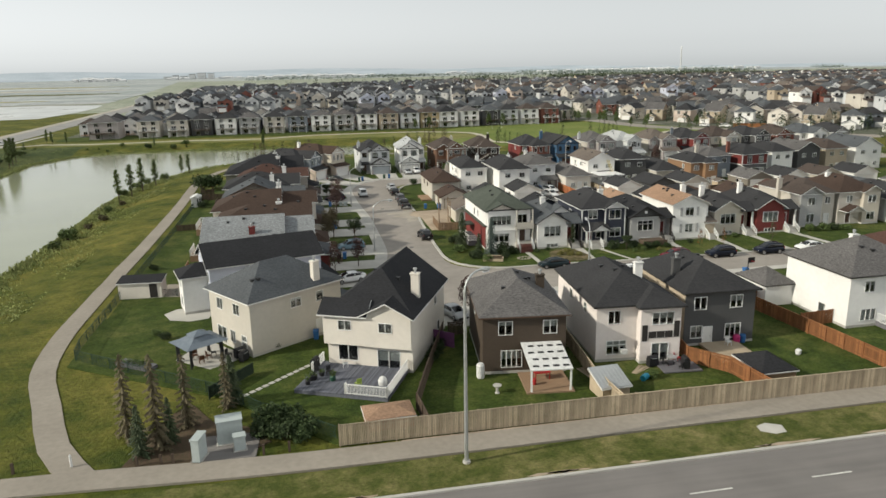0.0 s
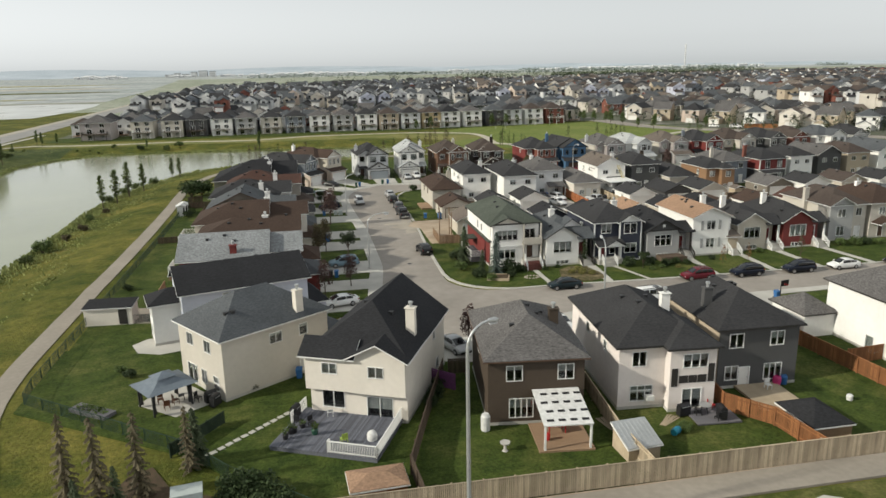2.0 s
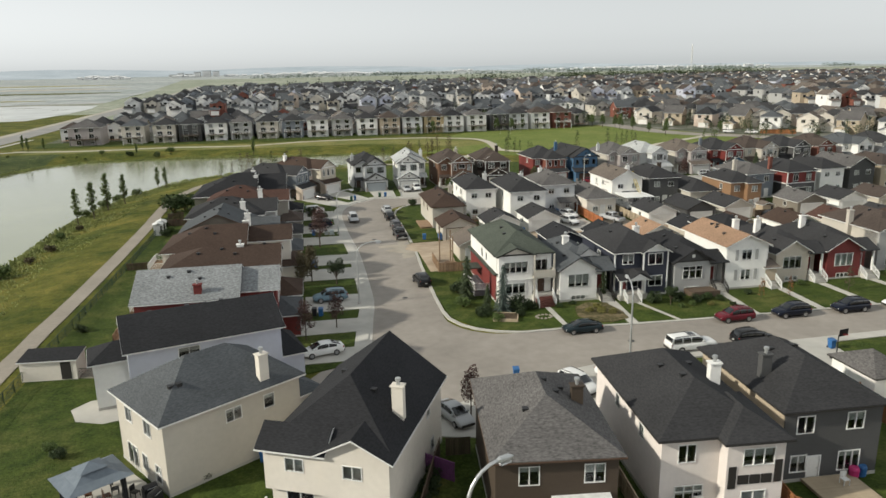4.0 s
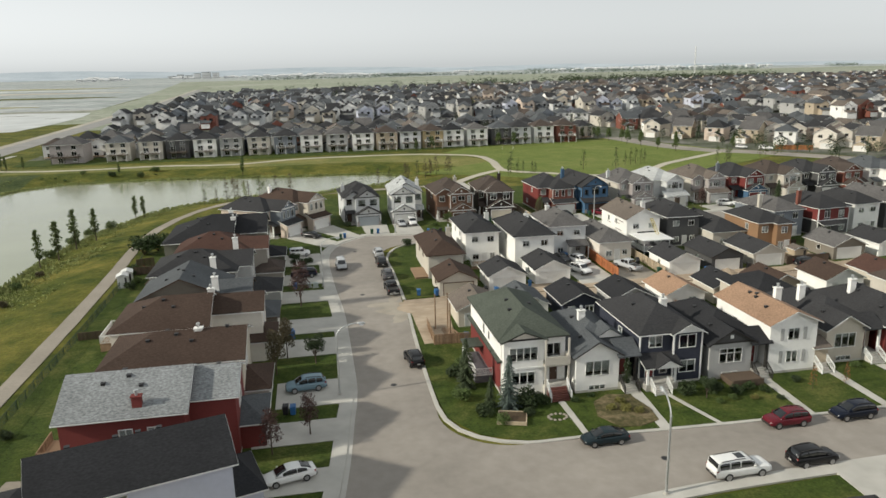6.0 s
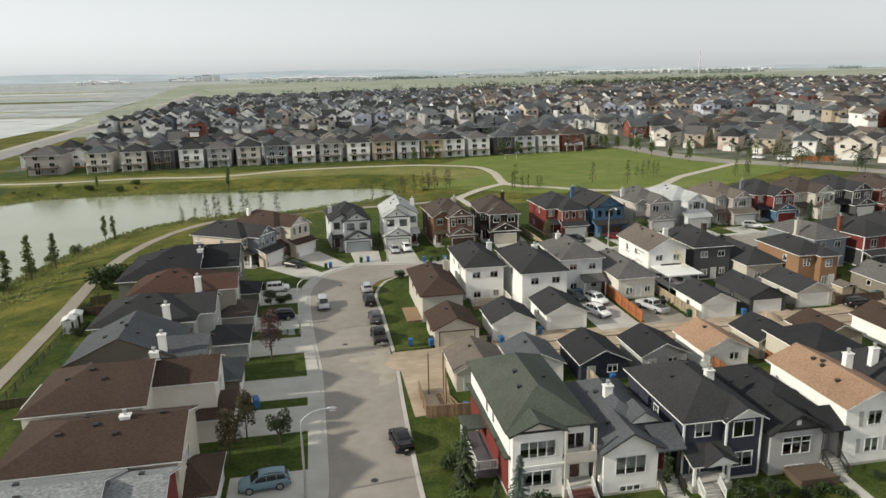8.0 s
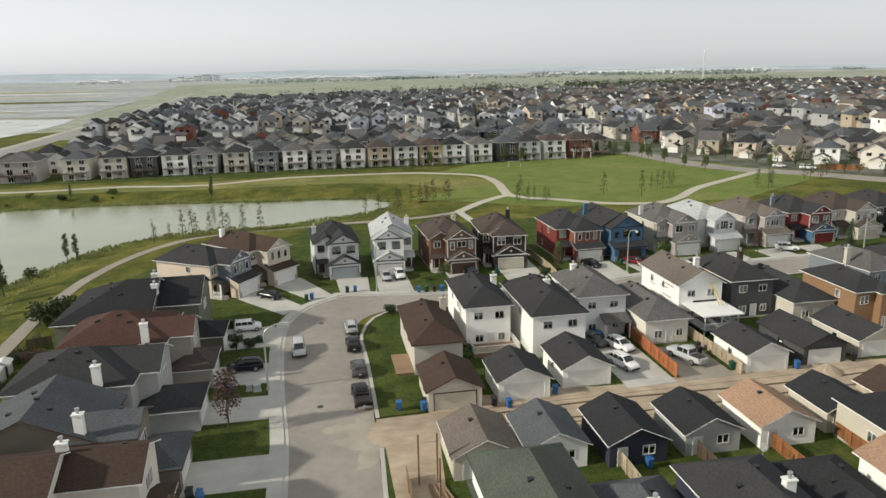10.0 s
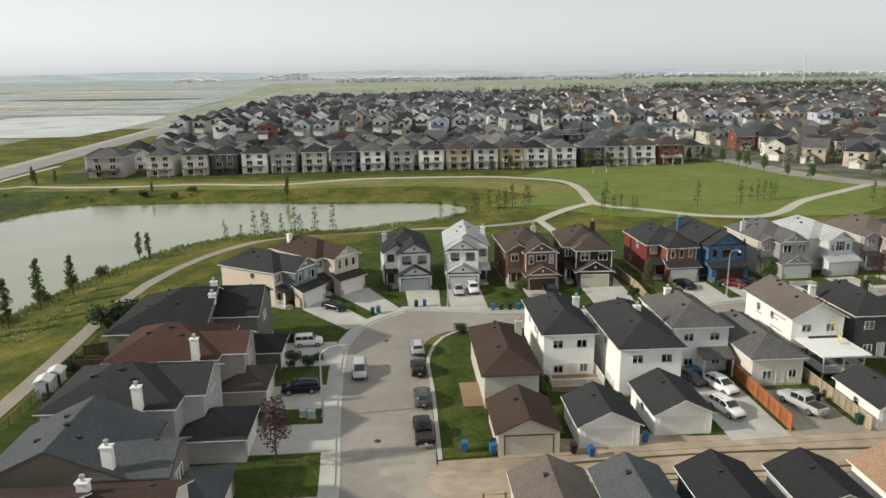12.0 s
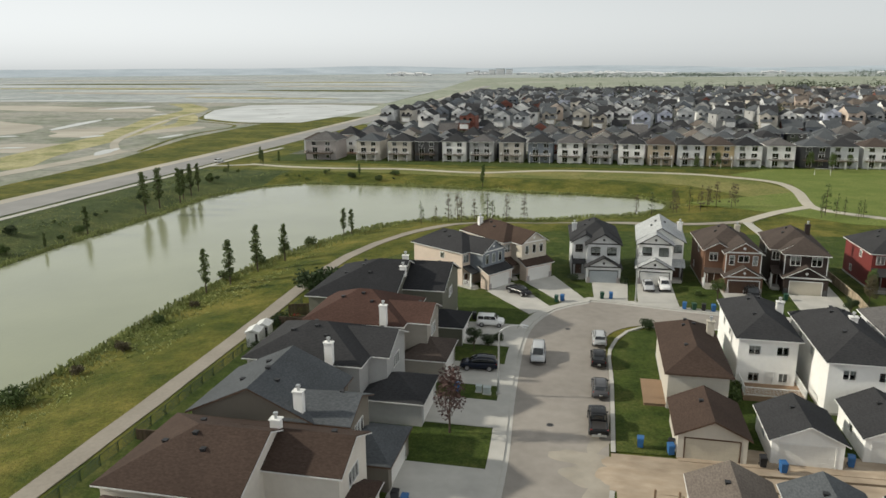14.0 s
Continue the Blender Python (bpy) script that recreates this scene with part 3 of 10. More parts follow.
# open fields, graded earth, yellow banks and pale pools beyond the far road
structure("field_1", Shape().slab([(-1500, 120), (-168, 120), (-174, 253), (-180, 318), (-203, 412), (-209, 511), (-200, 640), (-205, 800), (-1500, 800)], -0.3, -0.02), FIELD, "mottled open field of grass and graded earth", "field")
structure("verge_2", Shape().slab([(-153.4, 100), (-153.4, 300), (-155.6, 430), (-160, 590), (-172, 900), (-225, 1095), (-205, 800), (-200, 640), (-209, 511), (-203, 412), (-180, 318), (-174, 253), (-168, 100)], -0.3, -0.015), GROUND, "green grass strip between road and field", "verge")
# the far verges take the haze-paled green
structure("verge_3", Shape().slab([(-160, 590), (-172, 900), (-225, 1095), (-205, 800), (-200, 640), (-204, 580)], -0.3, -0.004), FARFIELD, "grass strip along the far road, paled for haze", "verge")
structure("verge_4", Shape().slab([(-141, 520), (-118, 520), (-118, 760), (-100, 890), (-150, 890), (-146, 700)], -0.3, -0.004), FARFIELD, "grass between the far road and the houses, paled for haze", "verge")
# beyond here the field colour itself carries the haze
structure("field_3", Shape().slab([(-4500, 800), (-205, 800), (-230, 1100), (-300, 1700), (-420, 2700), (-600, 4500), (-4500, 4500)], -0.3, -0.01), HAZEFIELD, "far fields, haze put into their pale colour", "field")


def pool(name, a, b, width, label, mat, z=0.1, seed=0):
    """A flat shape with a wandering outline, drawn out from a to b."""
    a, b = Vector(a), Vector(b)
    d, n = b - a, 48
    q = Vector((-d.y, d.x)).normalized()
    pts = []
    for i in range(n):
        t = 2 * math.pi * i / n
        w = 1 + 0.3 * noise.noise((math.cos(t) * 1.7 + seed, math.sin(t) * 1.7, seed * 0.7))
        p = (a + b) / 2 + d * 0.5 * math.cos(t) * w + q * width * 0.5 * math.sin(t) * w
        pts.append((p.x, p.y))
    return structure(name, Shape().slab(pts, -0.1, z), mat, label, "water" if mat is PALEWATER else "bare soil")


DUST = material("dusty_asphalt", (0.335, 0.298, 0.245), (0.30, 0.272, 0.228), scale=0.9, rough=0.95, bump=0.01, bump_scale=30, big=0.16, big_scale=0.3)
for k, (p, q, w, z) in enumerate((((13.2, 118.6), (19.0, 119.6), 3.6, 0.004), ((12.0, 122.2), (18.6, 121.6), 2.6, 0.0055), ((15.4, 113.0), (17.6, 118.4), 2.2, 0.005), ((15.8, 123.0), (17.6, 127.6), 1.8, 0.0045))):
    pool("dust_%d" % (k + 1), p, q, w, "dust carried from the lane onto the street", DUST, z, k + 60)
for k, (p, q, w, z) in enumerate((((16.4, 119.4), (20.0, 119.6), 3.2, 0.008), ((16.8, 121.8), (20.2, 121.2), 2.4, 0.010))):
    pool("soil_spill_%d" % (k + 1), p, q, w, "dirt carried from the lane onto the street", SOIL, z, k + 50)
structure("bank_1", ribbon([(-206, 285), (-228, 330), (-247, 402), (-277, 479), (-314, 560), (-331, 622), (-362, 688), (-430, 770)], 22.0, -0.1, 0.03), MOUND, "yellow grassy bank winding over the field", "field")
structure("bank_2", ribbon([(-262, 430), (-262, 500), (-292, 560), (-318, 600)], 14.0, -0.1, 0.04), MOUND, "yellow grassy bank beside the settling pond", "field")
structure("track_1", ribbon([(-196, 230), (-196, 278), (-195.6, 312), (-197, 331), (-200, 352)], 9.0, -0.1, 0.05), BARE, "pale dirt track at the edge of the field", "road")
structure("track_2", ribbon([(-197, 345), (-232, 392), (-268, 470), (-302, 556), (-322, 622)], 4.0, -0.1, 0.06), BARE, "narrow pale dirt track over the bank", "road")
structure("track_3", ribbon([(-190, 350), (-208, 405), (-214, 440), (-222, 500), (-300, 545)], 2.5, -0.1, 0.06), GROUND, "grown-over drainage ditch", "road")
for k, (a, b, w) in enumerate((((-240, 430), (-300, 470), 90), ((-330, 420), (-480, 520), 70), ((-230, 360), (-300, 345), 40), ((-380, 640), (-620, 700), 60), ((-560, 560), (-760, 600), 50))):
    pool("soil_%d" % (k + 1), a, b, w, "grey graded earth with wheel marks", BARE, 0.0 + 0.004 * k, k + 3)
for k, (a, b, w) in enumerate((((-319, 446), (-349, 534), 9), ((-442, 662), (-424, 716), 24), ((-200, 333), (-209, 360), 7), ((-268, 352), (-256, 357), 5), ((-218, 409), (-219, 435), 5), ((-264, 406), (-262, 422), 7), ((-318, 405), (-307, 408), 9), ((-342, 590), (-340, 606), 9), ((-346, 538), (-350, 548), 6), ((-700, 820), (-520, 860), 22), ((-560, 1000), (-420, 1010), 26), ((-900, 1180), (-640, 1230), 40), ((-330, 930), (-250, 935), 18), ((-1400, 1500), (-1000, 1560), 60), ((-700, 1700), (-420, 1690), 55))):
    pool("puddle_%d" % (k + 1), a, b, w, "shallow pale pool on bare soil", PALEWATER, 0.10 + 0.003 * k, k + 20)
structure("water_2", Shape().slab([(-296, 590), (-276, 556), (-228, 524), (-186, 528), (-182, 600), (-186, 680), (-196, 742), (-262, 765), (-334, 745), (-326, 660)], -0.1, 0.12), PALEWATER, "pale settling pond in the fields", "water")
for k, (a, b, w) in enumerate((((-250, 610), (-232, 616), 3), ((-292, 668), (-270, 672), 4), ((-214, 668), (-200, 670), 3), ((-262, 716), (-236, 720), 5), ((-226, 570), (-216, 572), 2))):
    pool("mudbank_%d" % (k + 1), a, b, w, "dark mud bank showing in the settling pond", MULCH, 0.128 + 0.002 * k, k + 90)
structure("bank_3", ribbon([(-330, 745), (-322, 660), (-292, 588), (-273, 552), (-227, 520), (-182, 524)], 7.0, -0.1, 0.09), GROUND, "dark grassy rim of the settling pond", "field")
for k, (a, b, w, mat) in enumerate((((-300, 900), (-520, 930), 40, MOUND), ((-420, 1050), (-900, 1100), 60, BARE), ((-260, 1180), (-560, 1220), 70, GROUND), ((-700, 1300), (-1200, 1340), 90, MOUND), ((-320, 1450), (-700, 1500), 80, BARE), ((-800, 1700), (-1500, 1720), 120, GROUND), ((-420, 1850), (-900, 1900), 110, MOUND), ((-1000, 2200), (-1900, 2260), 150, BARE))):
    pool("field_strip_%d" % (k + 1), a, b, w, "strip of rough ground across the fields", mat, 0.14 + 0.005 * k, k + 70)
# green farmland with haze mixed into its colour
structure("field_2", Shape().slab([(-172, 880), (-110, 880), (-120, 1000), (-140, 1500), (-280, 2600), (-420, 2700), (-300, 1700), (-230, 1100)], -0.3, -0.008), FARFIELD, "green farmland behind the far suburb, paled for haze", "field")
structure("field_4", Shape().slab([(-420, 2600), (2200, 2600), (4500, 2600), (4500, 4500), (-600, 4500), (-418, 2690)], -0.3, -0.004), HAZEFIELD, "distant farmland, haze put into its pale colour", "field")


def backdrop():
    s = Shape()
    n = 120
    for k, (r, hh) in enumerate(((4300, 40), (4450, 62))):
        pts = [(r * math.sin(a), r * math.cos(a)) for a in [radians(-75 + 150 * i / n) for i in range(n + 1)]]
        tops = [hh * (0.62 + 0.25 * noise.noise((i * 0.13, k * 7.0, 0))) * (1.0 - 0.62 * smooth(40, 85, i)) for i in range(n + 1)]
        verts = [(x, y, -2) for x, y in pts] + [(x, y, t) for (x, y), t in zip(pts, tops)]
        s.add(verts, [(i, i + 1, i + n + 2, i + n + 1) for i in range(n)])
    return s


# the ridges emit their pale blue-grey, standing for haze before them
HAZE = material("ridge_haze_glow", (0.39, 0.445, 0.46), (0.50, 0.55, 0.56), scale=0.02, rough=1.0, stretch=(0.3, 0.3, 3.0), big=0.06)
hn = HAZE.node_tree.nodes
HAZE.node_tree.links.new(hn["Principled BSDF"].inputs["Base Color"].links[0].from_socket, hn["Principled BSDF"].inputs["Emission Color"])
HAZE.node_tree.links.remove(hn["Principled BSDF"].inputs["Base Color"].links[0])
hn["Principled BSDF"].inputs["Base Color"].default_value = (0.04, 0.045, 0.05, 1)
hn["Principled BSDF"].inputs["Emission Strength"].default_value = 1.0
tagged(part("backdrop", backdrop(), HAZE), "low ridges on the horizon, glowing in a pale haze colour", "backdrop", kind="structure")


# ---- houses ----
def cut_wall(s, to3, length, z0, z1, holes, depth=0.12):
    """A wall face with real openings: s along it, z up; to3(s, z, d) lays it in space, d inwards."""
    xs = sorted({0.0, length, *(min(length, max(0.0, q)) for hh in holes for q in (hh[0], hh[1]))})
    zs = sorted({z0, z1, *(min(z1, max(z0, q)) for hh in holes for q in (hh[2], hh[3]))})
    for i in range(len(xs) - 1):
        for j in range(len(zs) - 1):
            cx, cz = (xs[i] + xs[i + 1]) / 2, (zs[j] + zs[j + 1]) / 2
            if any(hh[0] < cx < hh[1] and hh[2] < cz < hh[3] for hh in holes):
                continue
            s.add([to3(xs[i], zs[j], 0), to3(xs[i + 1], zs[j], 0), to3(xs[i + 1], zs[j + 1], 0), to3(xs[i], zs[j + 1], 0)], [(0, 1, 2, 3)])
    for a, b, c, d in holes:
        ring = [(a, c), (b, c), (b, d), (a, d)]
        for k in range(4):
            (p, q), (r, t) = ring[k], ring[(k + 1) % 4]
            s.add([to3(p, q, 0), to3(p, q, depth), to3(r, t, depth), to3(r, t, 0)], [(0, 1, 2, 3)])


FACES = dict(s=0, e=90, n=180, w=270)
MESHES = {}


def cached(key, build):
    if key not in MESHES:
        MESHES[key] = build()
    return MESHES[key]


def lattice(xs, zs, y0, y1, solid):
    """A plate of one piece in the xz plane: the cells for which solid(i, j) holds."""
    s, idx = Shape(), {}

    def at(i, j, k):
        if (i, j, k) not in idx:
            idx[(i, j, k)] = len(s.v)
            s.v.append((xs[i], (y0, y1)[k], zs[j]))
        return idx[(i, j, k)]

    n, m = len(xs) - 1, len(zs) - 1
    full = lambda i, j: 0 <= i < n and 0 <= j < m and solid(i, j)
    for i in range(n):
        for j in range(m):
            if not full(i, j):
                continue
            s.f.append((at(i, j, 0), at(i + 1, j, 0), at(i + 1, j + 1, 0), at(i, j + 1, 0)))
            s.f.append((at(i, j, 1), at(i, j + 1, 1), at(i + 1, j + 1, 1), at(i + 1, j, 1)))
            for a, b, (di, dj) in (((i, j), (i + 1, j), (0, -1)), ((i + 1, j), (i + 1, j + 1), (1, 0)), ((i + 1, j + 1), (i, j + 1), (0, 1)), ((i, j + 1), (i, j), (-1, 0))):
                if not full(i + di, j + dj):
                    s.f.append((at(*b, 0), at(*a, 0), at(*a, 1), at(*b, 1)))
    return s


def window_frame(w, hh, style, wide):
    """Frame and glazing bars in one piece."""
    t = 0.08 if wide else 0.06
    xs, zs = [-w / 2 - t, -w / 2], [-hh / 2 - t, -hh / 2]
    for b in dict(one=[], two=[0.5], three=[0.33, 0.67], grid=[0.33, 0.67], four=[0.25, 0.5, 0.75], hung=[])[style]:
        xs += [-w / 2 + w * b - 0.03, -w / 2 + w * b + 0.03]
    if style in ("grid", "hung"):
        zz = hh * 0.18 if style == "grid" else 0.0
        zs += [zz - 0.025, zz + 0.025]
    xs += [w / 2, w / 2 + t]
    zs += [hh / 2, hh / 2 + t]
    return lattice(xs, zs, -0.05, 0.08, lambda i, j: i % 2 == 0 or j % 2 == 0).mesh("window")


def garage_panels(w, hh):
    s = Shape()
    n = 4
    for i in range(n):
        z0, z1 = -hh / 2 + hh * i / n, -hh / 2 + hh * (i + 1) / n
        s.box(-w / 2, w / 2, 0.05, 0.08, z0, z1)
        cols = max(2, round(w / 0.65))
        for k in range(cols):
            a, b = -w / 2 + w * k / cols, -w / 2 + w * (k + 1) / cols
            s.box(a + 0.05, b - 0.05, 0.035, 0.05, z0 + 0.05, z1 - 0.05)
    return s.mesh("garage_door")


def door_leaf(w, hh):
    s = Shape().box(-w / 2, w / 2, 0.04, 0.09, -hh / 2, hh / 2)
    for x0, x1 in ((-w * 0.4, -w * 0.06), (w * 0.06, w * 0.4)):
        s.box(x0, x1, 0.025, 0.04, -hh * 0.42, -hh * 0.05).box(x0, x1, 0.025, 0.04, 0.0, hh * 0.42)
    return s.mesh("door")


RNG = random.Random(5)


def opening(root, m, w, hh, style, trim, wide=False, lite=False):
    """A window, door or garage door set into its hole; m: centre of the hole on the wall, facing -y."""
    if style == "garage" or style.startswith("garage_"):
        mat = dict(garage=DOOR_WHITE, garage_beige=DOOR_BEIGE, garage_grey=DOOR_GREY, garage_brown=DOOR_BROWN, garage_red=DOOR_RED)[style]
        part("garage_door", cached(("gd", w, hh, style), lambda: garage_panels(w, hh)), mat, root, m=m)
        fr = part("door_frame", cached(("gf", w, hh, trim.name), lambda: lattice([-w / 2 - 0.12, -w / 2, w / 2, w / 2 + 0.12], [-hh / 2, hh / 2, hh / 2 + 0.14], -0.03, 0.06, lambda i, j: i != 1 or j == 1).mesh("door_frame")), trim, root, m=m)
        return
    if style in ("door", "door_red", "door_brown"):
        d = part("door", cached(("dl", w, hh, style), lambda: door_leaf(w, hh)), dict(door=DOOR_WHITE, door_red=DOOR_RED, door_brown=DOOR_BROWN)[style], root, m=m)
        part("handle", cached(("hd",), lambda: Shape().box(0.3, 0.36, -0.03, 0.03, -0.05, 0.08).mesh("handle")), METAL, d)
        part("door_frame", cached(("df", w, hh, trim.name), lambda: lattice([-w / 2 - 0.1, -w / 2, w / 2, w / 2 + 0.1], [-hh / 2, hh / 2, hh / 2 + 0.1], -0.04, 0.09, lambda i, j: i != 1 or j == 1).mesh("door_frame")), trim, root, m=m)
        return
    fs = dict(patio="two").get(style, style)
    fr = part("patio_door" if style == "patio" else "window", cached(("wf", w, hh, fs, wide, trim.name), lambda: window_frame(w, hh, fs, wide)), trim, root, m=m)
    pane = part("pane", cached(("wp", w, hh), lambda: Shape().box(-w / 2, w / 2, 0.055, 0.07, -hh / 2, hh / 2).mesh("pane")), GLASS if not lite else CARGLASS, fr)
    if lite:
        return
    # a dark plate behind the pane stands in for the room's shade
    part("room", cached(("wr", w, hh), lambda: Shape().box(-w / 2 - 0.02, w / 2 + 0.02, 0.6, 0.62, -hh / 2 - 0.02, hh / 2 + 0.02).mesh("room")), ROOMDARK, fr, "near-black plate standing for the unlit room")
    r = RNG.random()
    if r < 0.75:
        k = RNG.choice((0.5, 0.75, 0.95)) if r < 0.5 else 0.3
        part("blind", cached(("wb", w, hh, k), lambda: Shape().box(-w / 2, w / 2, 0.09, 0.11, hh / 2 - hh * k, hh / 2).mesh("blind")), BLIND, fr)


def roof_parts(root, r, e, kind, pitch, o, roofmat, trim):
    """Roof slab and fascia. kind: x or y (the ridge's way), then g (gable) or h (hip) for its two ends; s, n, e, w: a lean-to falling that way."""
    x0, x1, y0, y1 = r[0] - o, r[1] + o, r[2] - o, r[3] + o
    t, ze = 0.12, e - o * pitch
    s, fa = Shape(), Shape()
    if kind in "snew":
        run = (y1 - y0) if kind in "sn" else (x1 - x0)
        zh = ze + run * pitch
        zz = dict(s=(ze, ze, zh, zh), n=(zh, zh, ze, ze), e=(zh, ze, ze, zh), w=(ze, zh, zh, ze))[kind]
        c = [(x0, y0), (x1, y0), (x1, y1), (x0, y1)]
        s.add([(x, y, z) for (x, y), z in zip(c, zz)] + [(x, y, z + t) for (x, y), z in zip(c, zz)], [(0, 3, 2, 1), (4, 5, 6, 7), (0, 1, 5, 4), (1, 2, 6, 5), (2, 3, 7, 6), (3, 0, 4, 7)])
        loop = [(*c[i], zz[i]) for i in range(4)]
        top = lambda x, y: max(ze, min(zh, ze + pitch * dict(s=y - y0, n=y1 - y, e=x1 - x, w=x - x0)[kind])) + t
    else:
        alongx = kind[0] == "x"
        half = ((y1 - y0) if alongx else (x1 - x0)) / 2
        zr = ze + half * pitch
        a, b = (half if kind[1] == "h" else 0.0), (half if kind[2] == "h" else 0.0)
        length = (x1 - x0) if alongx else (y1 - y0)
        if a + b > length:
            a = b = length / 2 - 0.01 if a and b else min(a + b, length - 0.02)
            if kind[1] == "g":
                a = 0.0
            if kind[2] == "g":
                b = 0.0
        if alongx:
            yc = (y0 + y1) / 2
            rg = [(x0 + a, yc, zr), (x1 - b, yc, zr)]
        else:
            xc = (x0 + x1) / 2
            rg = [(xc, y0 + a, zr), (xc, y1 - b, zr)]
        low = [(x0, y0, ze), (x1, y0, ze), (x1, y1, ze), (x0, y1, ze)] + rg
        k = 6
        if alongx:
            top_f, ends = [(0, 1, 5, 4), (2, 3, 4, 5)], [((3, 0, 4), kind[1], (3, 4), (0, 4)), ((1, 2, 5), kind[2], (1, 5), (2, 5))]
        else:
            top_f, ends = [(1, 2, 5, 4), (3, 0, 4, 5)], [((0, 1, 4), kind[1], (0, 4), (1, 4)), ((2, 3, 5), kind[2], (2, 5), (3, 5))]
        faces = []
        for f in top_f:
            faces += [tuple(i + k for i in f), f[::-1]]
        for f, g, *_ in ends:
            if g == "h":
                faces += [tuple(i + k for i in f), f[::-1]]
        border = []
        for f, g, r1, r2 in ends:
            if g == "h":
                border.append((f[0], f[1]))
            else:
                border += [(f[0], f[2]), (f[2], f[1])]
        border += [(f[0], f[1]) for f in top_f]
        for i, j in border:
            faces.append((i, j, j + k, i + k))
        order = [0, 1] + [5] * (kind[2] == "g") + [2, 3] + [4] * (kind[1] == "g") if alongx else [0] + [4] * (kind[1] == "g") + [1, 2] + [5] * (kind[2] == "g") + [3]
        loop = [low[i] for i in order]
        s.add(low + [(x, y, z + t) for x, y, z in low], faces)

        def top(x, y):
            if alongx:
                z = ze + pitch * min(y - y0, y1 - y)
                z = min(z, ze + pitch * (x - x0)) if kind[1] == "h" else z
                z = min(z, ze + pitch * (x1 - x)) if kind[2] == "h" else z
            else:
                z = ze + pitch * min(x - x0, x1 - x)
                z = min(z, ze + pitch * (y - y0)) if kind[1] == "h" else z
                z = min(z, ze + pitch * (y1 - y)) if kind[2] == "h" else z
            return z + t
    part("roof", s, roofmat, root)
    xm, ym, n = (x0 + x1) / 2, (y0 + y1) / 2, len(loop)
    for x, y, z in loop:
        ox, oy = (0.0 if abs(x - xm) < 0.01 else math.copysign(0.03, x - xm)), (0.0 if abs(y - ym) < 0.01 else math.copysign(0.03, y - ym))
        fa.v += [(x + ox, y + oy, z - 0.06), (x + ox, y + oy, z + 0.05), (x - ox, y - oy, z + 0.05), (x - ox, y - oy, z - 0.06)]
    fa.f = [tuple(4 * (q % n) + k for q, k in ((i, a), (i + 1, a), (i + 1, (a + 1) % 4), (i, (a + 1) % 4))) for i in range(n) for a in range(4)]
    part("fascia", fa, trim, root)
    return top


